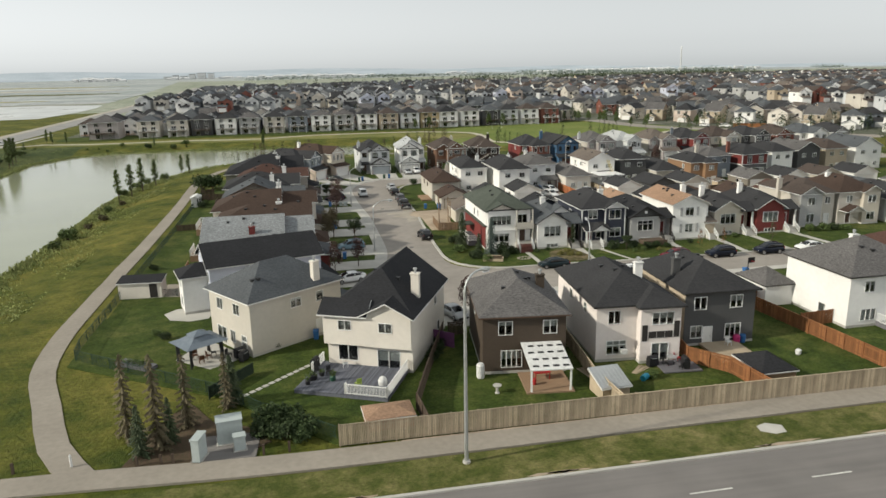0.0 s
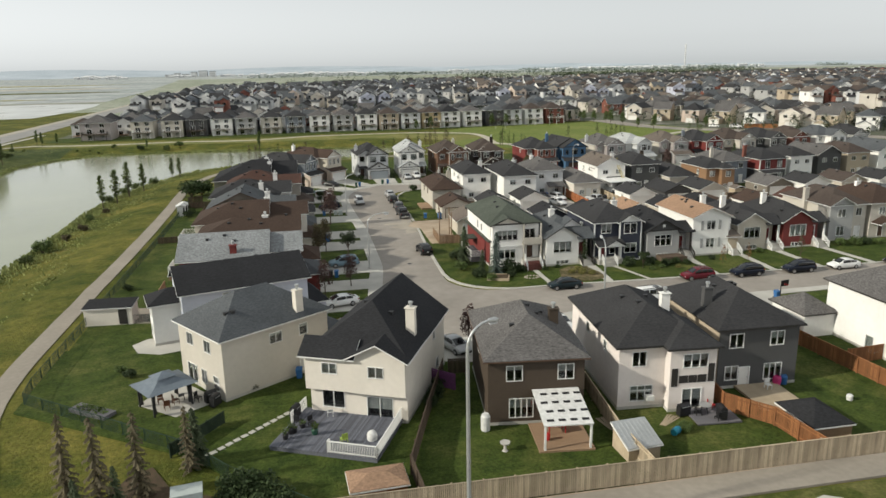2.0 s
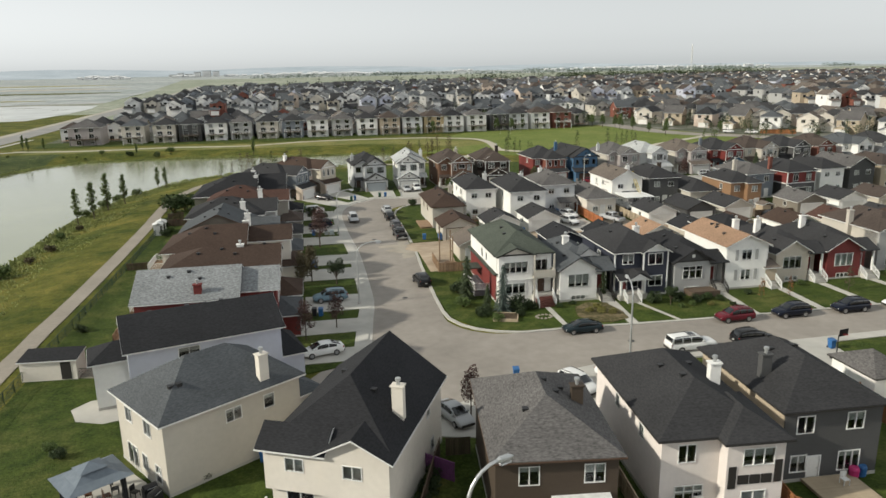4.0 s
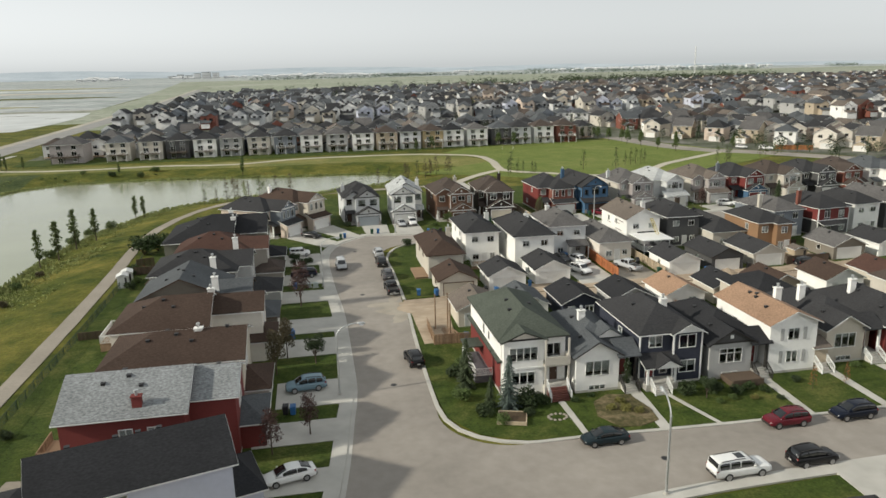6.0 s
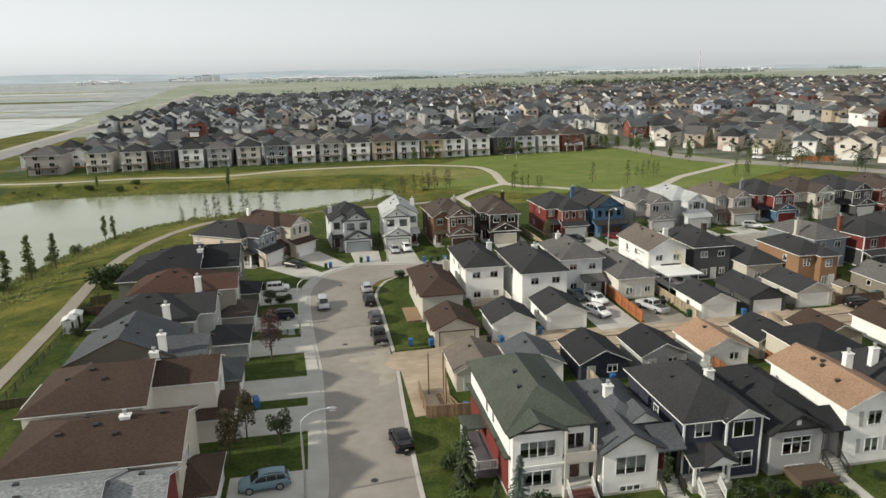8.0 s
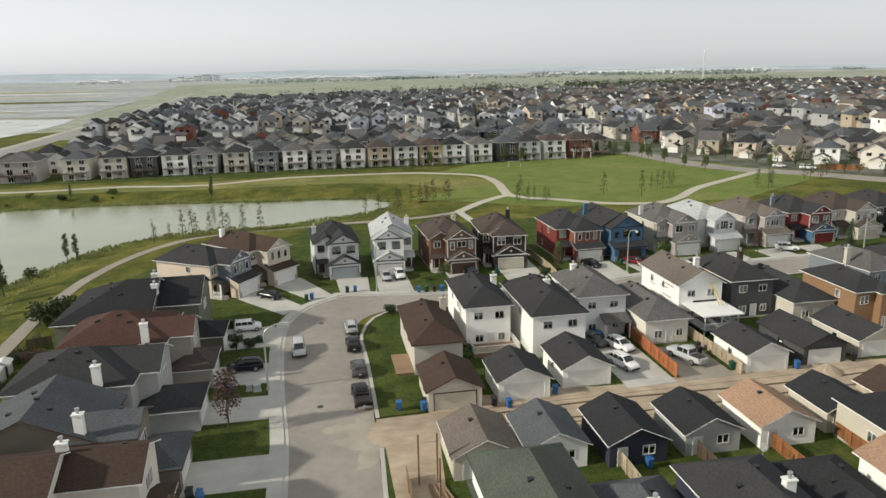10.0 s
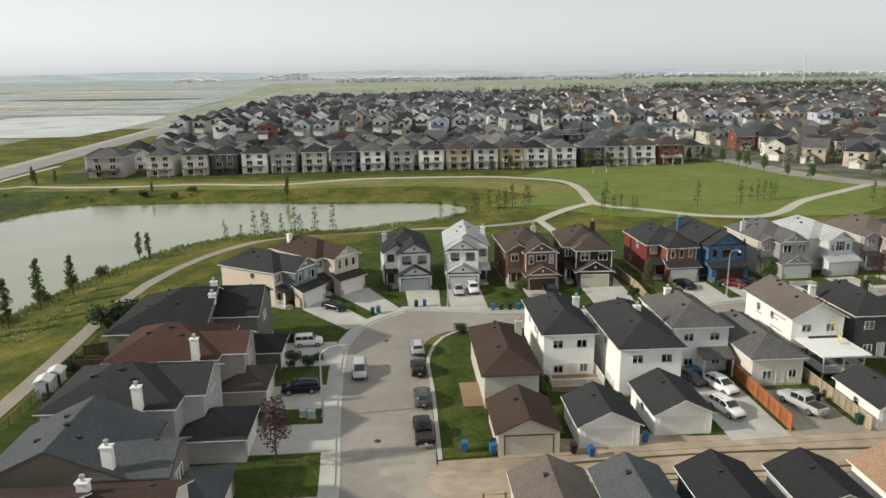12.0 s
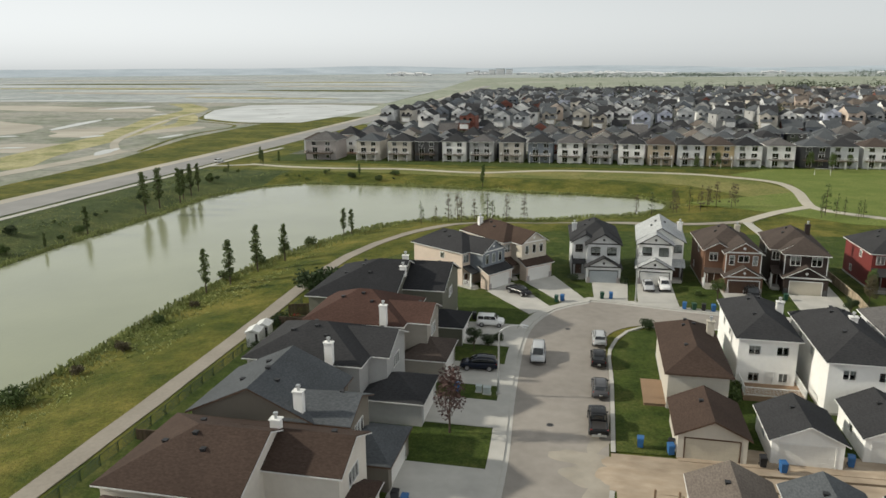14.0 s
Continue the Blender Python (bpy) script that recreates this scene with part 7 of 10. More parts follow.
def shed(label, u, v, turn, w, d, hgt, wall, roofmat, kind="s", pitch=0.25, door=True):
    root = thing("shed", label, "shed", place(u, v, 0.05, turn))
    part("wall", Shape().box(0, w, 0, d, 0, hgt), wall, root)
    roof_parts(root, (0, w, 0, d), hgt, kind, pitch, 0.15, roofmat, TRIM)
    if kind in "sn":
        part("gable", Shape().add([(0, 0, hgt), (w, 0, hgt), (w, d, hgt), (0, d, hgt), (0, 0 if kind == "n" else d, hgt + pitch * d), (w, 0 if kind == "n" else d, hgt + pitch * d)], [(0, 4, 3) if kind == "s" else (0, 3, 4), (1, 2, 5), (3, 4, 5, 2) if kind == "s" else (0, 1, 5, 4)]), wall, root)
    if door:
        part("door", Shape().box(w * 0.72, w * 0.9, -0.04, 0.0, 0.1, hgt - 0.2), TRIM_DARK, root)
    return root


shed("cream garden shed with a dark flat roof", -30.0, 73.9, -4, 5.6, 2.6, 2.2, SIDING["cream"], SHINGLE["black"], "s", 0.12)
sh = shed("small wooden shed with a corrugated metal roof", 20.7, 31.0, 4, 2.7, 2.6, 1.2, CEDAR, METAL, "s", 0.3, False)
for i in range(9):
    x = -0.1 + i * 0.36
    part("roof_rib", Shape().beam((x, -0.1, 1.30), (x, 2.7, 2.14), 0.06, 0.06), METAL, sh)
shed("low tan shed with a black shingle roof", 36.6, 30.9, 0, 3.6, 4.6, 1.1, DECKWOOD, SHINGLE["black"], "xhh", 0.4, False)
shed("white garden shed by the footpath", -29.9, 141.6, 10, 1.7, 2.0, 2.1, PLASTIC["white"], PLASTIC["white"], "ygg", 0.4)
shed("second white garden shed by the footpath", -29.8, 144.4, 10, 1.7, 2.0, 2.0, PLASTIC["white"], PLASTIC["white"], "ygg", 0.4)
shed("orange-red wooden shed roof behind the fence", -0.6, 30.0, 3, 4.0, 2.6, 1.1, REDWOOD, SHINGLE["orange"], "xhh", 0.3, False)
shed("small shed behind the lane fence", 92.4, 129.4, 0, 2.6, 2.4, 1.9, CEDAR, SHINGLE["taupe"], "ygg", 0.4)


def gazebo():
    root = thing("gazebo", "grey-roofed gazebo on posts over a patio", "gazebo", place(-16.4, 49.4, 0.1, 35))
    for a in (-1.8, 1.8):
        for b in (-1.5, 1.5):
            part("post", Shape().box(a - 0.07, a + 0.07, b - 0.07, b + 0.07, 0, 2.3), DARK_METAL, root)
        for b in (-1.5, 1.5):
            part("curtain", Shape().tube([(a * 0.93, b * 0.93, 0.25), (a * 0.92, b * 0.92, 1.1), (a * 0.9, b * 0.9, 2.2)], [0.19, 0.11, 0.17], 9), DARK_METAL, root, "dark tied-back curtain")
    rings = [(2.35, 2.05, 2.22), (1.5, 1.28, 2.52), (0.75, 0.62, 2.95), (0.7, 0.58, 3.0)]
    s = Shape()
    for x, y, z in rings:
        s.v += [(-x, -y, z), (x, -y, z), (x, y, z), (-x, y, z)]
    s.f = [(4 * k + i, 4 * k + (i + 1) % 4, 4 * k + 4 + (i + 1) % 4, 4 * k + 4 + i) for k in range(3) for i in range(4)] + [(12, 13, 14, 15), (3, 2, 1, 0)]
    part("roof", s, CANOPY, root)
    part("cap", Shape().add([(-1.0, -0.85, 3.02), (1.0, -0.85, 3.02), (1.0, 0.85, 3.02), (-1.0, 0.85, 3.02), (0, 0, 3.45)], [(0, 3, 2, 1), (0, 1, 4), (1, 2, 4), (2, 3, 4), (3, 0, 4)]), CANOPY, root)


gazebo()


def utility_box(label, u, v, turn, w, d, hgt, doors=2):
    root = thing("utility_box", label, "utility box", place(u, v, 0.06, turn))
    part("body", Shape().box(-w / 2, w / 2, -d / 2, d / 2, 0.08, hgt), UTILITY, root)
    part("lid", Shape().box(-w / 2 - 0.06, w / 2 + 0.06, -d / 2 - 0.06, d / 2 + 0.06, hgt, hgt + 0.1), UTILITY, root)
    part("plinth", Shape().box(-w / 2 - 0.1, w / 2 + 0.1, -d / 2 - 0.1, d / 2 + 0.1, -0.1, 0.08), CONCRETE, root)
    for i in range(doors):
        x0 = -w / 2 + w * i / doors
        part("door", Shape().box(x0 + 0.05, x0 + w / doors - 0.05, -d / 2 - 0.03, -d / 2, 0.2, hgt - 0.1), UTILITY, root)


utility_box("large pale grey electrical cabinet", -11.8, 31.3, 8, 2.0, 1.3, 2.0)
utility_box("narrow pale grey electrical cabinet", -13.9, 28.9, 75, 1.5, 0.6, 1.9, 1)
utility_box("low pale grey electrical cabinet", -10.9, 29.7, 8, 0.9, 0.7, 1.2, 1)
utility_box("small green-grey service box on the lawn", 4.0, 133.9, 0, 0.8, 0.6, 0.8, 1)
utility_box("small green-grey service box on the lawn", 3.0, 134.3, 0, 0.6, 0.6, 0.7, 1)


def street_lamp(label, u, v, hgt, reach, turn, r=0.09):
    root = thing("street_lamp", label, "street lamp", place(u, v, 0.05, turn))
    part("base", Shape().tube([(0, 0, -0.1), (0, 0, 0.25)], [r * 3.0, r * 2.7], 10), CONCRETE, root)
    n = 6
    pts = [(0, 0, 0.2), (0, 0, hgt * 0.5), (0, 0, hgt - 1.4)] + [(reach * (1 - math.cos(radians(15 * i))), 0, hgt - 1.4 + 1.4 * math.sin(radians(15 * i))) for i in range(1, n + 1)]
    part("pole", Shape().tube(pts, [r * 1.5, r * 1.2, r] + [r * 0.7] * n, 10), METAL, root)
    hd = part("lamp_head", Shape().tube([(reach, 0, hgt - 0.02), (reach + 0.15, 0, hgt), (reach + 0.65, 0, hgt - 0.05), (reach + 0.9, 0, hgt - 0.1)], [0.06, 0.14, 0.16, 0.06], 8), METAL, root)
    part("lens", Shape().box(reach + 0.2, reach + 0.75, -0.1, 0.1, hgt - 0.26, hgt - 0.18), LAMPGLASS, hd)


street_lamp("tall galvanised street lamp in the verge", 6.4, 23.6, 15.2, 1.5, 25, 0.11)
street_lamp("curved street lamp beside the residential street", 6.2, 91.0, 8.6, 2.4, 0)
street_lamp("curved street lamp at the corner", 33.25, 65.0, 8.8, 2.2, 80)
street_lamp("curved street lamp beside the driveways", 5.3, 134.0, 8.6, 2.4, 0)
street_lamp("curved street lamp in front of the blue house", 70.0, 172.0, 8.6, 2.0, -80)
street_lamp("curved street lamp by the white house", 22.2, 170.9, 8.6, 1.6, -80)
street_lamp("curved street lamp along the cul-de-sac road", 124.0, 175.6, 8.6, 2.0, -80)
street_lamp("tall lamp by the park road", 166.0, 330.0, 9.0, 2.0, 200)


# board fences between the back yards of the front row
for u, mat, word in ((40.5, CEDAR, "weathered"), (48.9, DARKWOOD, "dark brown"), (57.1, REDWOOD, "red-brown"), (64.9, REDWOOD, "red-brown")):
    fence(word + " board fence between two back yards", [(u, 99.6), (u + 0.1, 109.4)], 1.7, mat)
fence("orange cedar fence beside the street beyond the park", [(194.0, 281.5), (206.0, 274.0)], 1.9, REDWOOD, board=0.8)
fence("dark brown board fence along the lane", [(88.9, 126.6), (97.6, 126.8)], 1.6, DARKWOOD, board=0.5)
fence("dark brown privacy screen in a back yard by the footpath", [(-29.4, 154.3), (-26.4, 155.4)], 1.9, DARKWOOD)


# ---- vehicles; local x to the front ----
def loft(stations):
    """A closed hull through cross-sections (x, [(y, z), ...]), one side given, mirrored."""
    s = Shape()
    n = 2 * len(stations[0][1])
    verts, faces = [], []
    for x, prof in stations:
        ring = [(x, y, z) for y, z in prof] + [(x, -y, z) for y, z in reversed(prof)]
        verts += ring
    for i in range(len(stations) - 1):
        for k in range(n):
            faces.append((i * n + k, i * n + (k + 1) % n, (i + 1) * n + (k + 1) % n, (i + 1) * n + k))
    faces += [tuple(range(n))[::-1], tuple((len(stations) - 1) * n + k for k in range(n))]
    return s.add(verts, faces)


def along(rows, x):
    """The row at x, on smooth curves through the given rows."""
    rows = sorted(rows)
    n = len(rows)
    k = max(0, min(n - 2, sum(1 for q in rows if q[0] <= x) - 1))
    h = rows[k + 1][0] - rows[k][0]
    t = min(1.0, max(0.0, (x - rows[k][0]) / h))
    out = [x]
    for c in range(1, len(rows[0])):
        sec = [(rows[i + 1][c] - rows[i][c]) / (rows[i + 1][0] - rows[i][0]) for i in range(n - 1)]
        lean = [sec[0]] + [2 * p * q / (p + q) if p * q > 0 else 0.0 for p, q in zip(sec, sec[1:])] + [sec[-1]]
        d0, d1 = lean[k] * h, lean[k + 1] * h
        out.append(rows[k][c] * (2 * t ** 3 - 3 * t * t + 1) + d0 * (t ** 3 - 2 * t * t + t) + rows[k + 1][c] * (3 * t * t - 2 * t ** 3) + d1 * (t ** 3 - t * t))
    return tuple(out)


def fine(rows, n=3):
    xs = [a[0] + (b[0] - a[0]) * i / n for a, b in zip(rows, rows[1:]) for i in range(n)] + [rows[-1][0]]
    return [along(rows, x) for x in xs]


def hull(rows, w):
    """rows: (x, bottom, shoulder, deck, half-width share)."""
    return loft([(x, [(w * f * 0.80, b), (w * f * 0.97, b + 0.12), (w * f, b + (sh - b) * 0.45), (w * f * 0.985, b + (sh - b) * 0.72), (w * f * 0.945, sh), (w * f * 0.84, sh + (dk - sh) * 0.7), (w * f * 0.5, dk)]) for x, b, sh, dk, f in fine(rows)])


def cabin(rows, w):
    """rows: (x, foot, top, half-width share at foot, at top)."""
    return loft([(x, [(w * a, z0), (w * (a * 0.45 + b * 0.55), z0 + (z1 - z0) * 0.6), (w * b, z1 - (z1 - z0) * 0.06), (w * b * 0.88, z1 - 0.005), (w * b * 0.45, z1 + 0.02 * min(1.0, (z1 - z0) * 2))]) for x, z0, z1, a, b in fine(rows)])


# body and cabin rows from back to front, side panes, windscreen and rear window as stretches of x
KINDS = dict(
    sedan=dict(w=0.91, r=0.335, axle=(1.42, -1.38), body=[(-2.36, 0.42, 0.78, 0.90, 0.80), (-2.22, 0.28, 0.90, 1.02, 0.93), (-1.5, 0.21, 0.92, 1.04, 1.0), (0, 0.20, 0.90, 0.97, 1.0), (0.9, 0.20, 0.88, 0.96, 1.0), (1.5, 0.21, 0.82, 0.92, 0.97), (2.0, 0.25, 0.72, 0.82, 0.92), (2.22, 0.32, 0.62, 0.70, 0.84), (2.32, 0.42, 0.52, 0.58, 0.70)],
               cab=[(-1.98, 0.97, 1.03, 0.80, 0.76), (-1.3, 0.97, 1.31, 0.87, 0.71), (-0.85, 0.96, 1.42, 0.88, 0.71), (-0.2, 0.95, 1.47, 0.89, 0.72), (0.25, 0.94, 1.43, 0.89, 0.72), (1.38, 0.90, 0.95, 0.86, 0.82)], panes=((-1.5, -0.62), (-0.54, 0.72)), screen=(0.36, 1.3), rear=(-1.9, -1.02)),
    suv=dict(w=0.94, r=0.375, axle=(1.42, -1.34), body=[(-2.32, 0.45, 0.94, 1.02, 0.86), (-2.2, 0.30, 1.03, 1.10, 0.95), (-1.3, 0.24, 1.04, 1.10, 1.0), (0, 0.24, 1.00, 1.06, 1.0), (0.95, 0.24, 0.99, 1.07, 1.0), (1.6, 0.25, 0.94, 1.05, 0.98), (2.05, 0.28, 0.84, 0.95, 0.93), (2.25, 0.34, 0.70, 0.82, 0.84), (2.34, 0.45, 0.60, 0.68, 0.74)],
             cab=[(-2.22, 1.04, 1.10, 0.85, 0.81), (-1.97, 1.05, 1.50, 0.88, 0.75), (-1.6, 1.05, 1.64, 0.89, 0.74), (-0.5, 1.04, 1.71, 0.90, 0.75), (0.15, 1.03, 1.68, 0.90, 0.75), (0.45, 1.03, 1.60, 0.90, 0.76), (1.28, 1.03, 1.08, 0.87, 0.84)], panes=((-1.86, -1.14), (-1.06, -0.22), (-0.14, 0.82)), screen=(0.5, 1.22), rear=(-2.17, -1.9)),
    wagon=dict(w=1.0, r=0.41, axle=(1.70, -1.62), body=[(-2.80, 0.50, 1.02, 1.12, 0.90), (-2.72, 0.36, 1.08, 1.16, 0.97), (-1.5, 0.30, 1.10, 1.17, 1.0), (0.9, 0.30, 1.08, 1.16, 1.0), (1.3, 0.30, 1.08, 1.17, 1.0), (2.2, 0.32, 1.03, 1.14, 0.98), (2.6, 0.36, 0.95, 1.06, 0.94), (2.74, 0.46, 0.80, 0.92, 0.88)],
               cab=[(-2.74, 1.14, 1.20, 0.87, 0.85), (-2.62, 1.14, 1.72, 0.88, 0.79), (-2.4, 1.14, 1.84, 0.88, 0.78), (-0.3, 1.13, 1.90, 0.90, 0.79), (0.4, 1.12, 1.86, 0.90, 0.78), (0.65, 1.12, 1.80, 0.90, 0.79), (1.4, 1.12, 1.17, 0.88, 0.85)], panes=((-2.5, -1.55), (-1.42, -0.52), (-0.4, 0.95)), screen=(0.7, 1.34), rear=(-2.72, -2.6)),
    boxvan=dict(w=0.9, r=0.33, axle=(1.25, -1.25), body=[(-1.98, 0.4, 0.95, 1.1, 0.92), (-1.9, 0.28, 1.0, 1.12, 0.97), (0.7, 0.25, 1.0, 1.1, 1.0), (1.6, 0.28, 0.95, 1.04, 0.97), (1.95, 0.4, 0.75, 0.85, 0.88)],
                cab=[(-1.95, 1.08, 1.15, 0.88, 0.86), (-1.88, 1.08, 1.68, 0.88, 0.82), (0.5, 1.08, 1.70, 0.9, 0.82), (1.0, 1.05, 1.1, 0.86, 0.84)], panes=((-1.78, -1.0), (-0.9, -0.1), (-0.02, 0.72)), screen=(0.55, 0.97), rear=(-1.945, -1.885)),
    minivan=dict(w=0.97, r=0.34, axle=(1.55, -1.5), body=[(-2.5, 0.4, 0.95, 1.08, 0.88), (-2.4, 0.28, 1.0, 1.1, 0.96), (0.9, 0.25, 0.98, 1.06, 1.0), (1.8, 0.28, 0.9, 0.98, 0.95), (2.4, 0.32, 0.75, 0.84, 0.88), (2.52, 0.42, 0.6, 0.7, 0.78)],
                 cab=[(-2.45, 1.05, 1.1, 0.85, 0.81), (-2.25, 1.05, 1.68, 0.87, 0.75), (0.0, 1.05, 1.76, 0.89, 0.75), (0.7, 1.03, 1.66, 0.88, 0.73), (1.7, 0.97, 1.0, 0.83, 0.79)], panes=((-2.15, -1.2), (-1.1, -0.2), (-0.1, 1.15)), screen=(0.78, 1.62), rear=(-2.43, -2.27)),
    pickup=dict(w=1.0, r=0.41, axle=(1.85, -1.75), body=[(-2.95, 0.5, 1.05, 1.1, 0.93), (-2.85, 0.42, 1.12, 1.16, 0.97), (-1.0, 0.38, 1.12, 1.16, 1.0), (1.1, 0.38, 1.1, 1.18, 1.0), (2.3, 0.38, 1.06, 1.16, 0.98), (2.8, 0.42, 0.98, 1.08, 0.93), (2.92, 0.55, 0.8, 0.9, 0.86)],
                cab=[(-1.05, 1.14, 1.2, 0.87, 0.83), (-0.9, 1.14, 1.84, 0.87, 0.75), (0.3, 1.14, 1.9, 0.89, 0.76), (0.75, 1.13, 1.82, 0.88, 0.75), (1.4, 1.12, 1.16, 0.86, 0.82)], panes=((-0.82, -0.1), (0.0, 0.98)), screen=(0.8, 1.36), rear=(-1.03, -0.92)))


def soft_mesh(shape, name, width=0.04):
    m = shape.mesh(name)
    b = bmesh.new()
    b.from_mesh(m)
    bmesh.ops.recalc_face_normals(b, faces=b.faces)
    b.to_mesh(m)
    b.free()
    return lifted(m) if width else m


def vehicle(kind, paint, label, u, v, turn, z=0.02):
    d = KINDS[kind]
    w, r = d["w"], d["r"]
    root = thing(dict(sedan="car", suv="car", wagon="car", boxvan="van", minivan="van", pickup="pickup_truck")[kind], label, dict(boxvan="van", minivan="van", pickup="pickup truck").get(kind, "car"), place(u, v, z, turn), "parked vehicles")
    P = PAINTS[paint]
    key = (kind, paint)
    part("body", cached(("body", *key), lambda: soft_mesh(hull(d["body"], w), "body")), P, root)
    part("cabin", cached(("cab", *key), lambda: soft_mesh(cabin(d["cab"], w), "cabin")), P, root)
    c = d["cab"]

    def skin(q, f):
        """Half-width and height on the cabin's side at the share f of its height."""
        x, z0, z1, a, b2 = q
        mid = a * 0.45 + b2 * 0.55
        return w * (a + (mid - a) * f / 0.6 if f < 0.6 else mid + (b2 - mid) * (f - 0.6) / 0.34), z0 + (z1 - z0) * f

    def strip(rows):
        """A thin curved plate from pairs of rows: outer points, then inner points."""
        s, n = Shape(), len(rows[0]) // 2
        m = 2 * n
        faces = []
        for i in range(len(rows) - 1):
            for k in range(n - 1):
                faces += [(i * m + k, i * m + k + 1, (i + 1) * m + k + 1, (i + 1) * m + k), (i * m + n + k + 1, i * m + n + k, (i + 1) * m + n + k, (i + 1) * m + n + k + 1)]
            for k, j in ((0, n), (n - 1, 2 * n - 1)):
                faces.append((i * m + k, (i + 1) * m + k, (i + 1) * m + j, i * m + j))
        return s.add([p for r2 in rows for p in r2], faces)

    def side_glass(side, x0, x1):
        rows = []
        for i in range(5):
            q = along(c, x0 + (x1 - x0) * i / 4)
            rows.append([(q[0], side * (skin(q, f)[0] + off), skin(q, f)[1]) for off in (0.014, -0.03) for f in (0.10, 0.6, 0.86)])
        return soft_mesh(strip(rows), "side_window")

    def end_glass(x0, x1):
        rows = []
        for i in range(5):
            q = along(c, x0 + (x1 - x0) * i / 4)
            rows.append([(q[0], w * q[4] * g, q[2] + off + 0.012 * (1 - g * g)) for off in (0.022, -0.03) for g in (-0.9, -0.45, 0.0, 0.45, 0.9)])
        return soft_mesh(strip(rows), "windshield")

    part("windshield", cached(("ws", *key), lambda: end_glass(*d["screen"])), CARGLASS, root)
    part("rear_window", cached(("rw", *key), lambda: end_glass(*d["rear"])), CARGLASS, root)
    if kind == "wagon":
        part("sunroof", cached(("sr",), lambda: Shape().box(-0.55, 0.2, -0.42, 0.42, 1.86, 1.935).mesh("sunroof")), CARGLASS, root, "dark glass sunroof")
    if kind in ("suv", "wagon"):
        for side in (-1, 1):
            q0, q1 = along(c, -1.7 if kind == "suv" else -2.3), along(c, 0.1)
            part("roof_rail", cached(("rr", side, kind), lambda: Shape().beam((q0[0], side * w * q0[4] * 0.86, q0[2] + 0.03), (-0.6, side * w * 0.65, along(c, -0.6)[2] + 0.05), 0.05, 0.05).beam((-0.6, side * w * 0.65, along(c, -0.6)[2] + 0.05), (q1[0], side * w * q1[4] * 0.86, q1[2] + 0.03), 0.05, 0.05).mesh("roof_rail")), TRIM_DARK if paint != "silver" else METAL, root)
    for side in (-1, 1):
        for x0, x1 in d["panes"]:
            part("side_window", cached(("sw", side, x0, *key), lambda: side_glass(side, x0, x1)), CARGLASS, root)
        f, b = d["body"][-2], d["body"][1]
        part("headlight", cached(("hl", side, *key), lambda: Shape().box(f[0] - 0.2, f[0] + 0.04, side * w * f[4] * 0.78 - 0.15, side * w * f[4] * 0.78 + 0.13, f[2] - 0.1, f[2] + 0.03).mesh("headlight")), LAMPGLASS, root)
        part("taillight", cached(("tl", side, *key), lambda: Shape().box(b[0] - 0.06, b[0] + 0.08, side * w * b[4] * 0.84 - 0.1, side * w * b[4] * 0.84 + 0.12, b[2] - 0.2, b[2] + 0.03).mesh("taillight")), TAILGLASS, root)
        part("mirror", cached(("mi", side, *key), lambda: Shape().box(0.85, 1.0, side * w * 0.98 - 0.08, side * w * 0.98 + 0.08, d["body"][3][3] + 0.0, d["body"][3][3] + 0.15).mesh("mirror")), P, root)
        for ax in d["axle"]:
            y = side * (w - 0.085)
            t = part("tyre", cached(("ty", kind), lambda: Shape().tube([(0, -0.11, 0), (0, -0.09, 0), (0, 0.09, 0), (0, 0.11, 0)], [r * 0.9, r, r, r * 0.9], 16).mesh("tyre")), TYRE, root, m=pose(ax, y, r))
            part("rim", cached(("ri", kind), lambda: Shape().tube([(0, -0.125, 0), (0, 0.125, 0)], [r * 0.66, r * 0.66], 12).mesh("rim")), RIM, t)
    f, b = d["body"][-1], d["body"][0]
    part("bumper", cached(("bf", *key), lambda: Shape().box(f[0] - 0.15, f[0] + 0.04, -w * 0.72, w * 0.72, f[1] - 0.1, f[1] + 0.12).mesh("bumper")), TRIM_DARK, root)
    part("bumper", cached(("bb", *key), lambda: Shape().box(b[0] - 0.06, b[0] + 0.15, -w * 0.76, w * 0.76, b[1] - 0.08, b[1] + 0.14).mesh("bumper")), TRIM_DARK if kind != "pickup" else METAL, root)
    part("number_plate", cached(("np", kind), lambda: Shape().box(b[0] - 0.09, b[0] - 0.06, -0.17, 0.17, b[1] + 0.18, b[1] + 0.3).mesh("number_plate")), PLASTIC["white"], root)
    if kind == "pickup":
        part("bed", cached(("bed",), lambda: Shape().box(-2.75, -1.15, -0.72, 0.72, 1.155, 1.185).mesh("bed")), TRIM_DARK, root, "black open load bed")
    return root


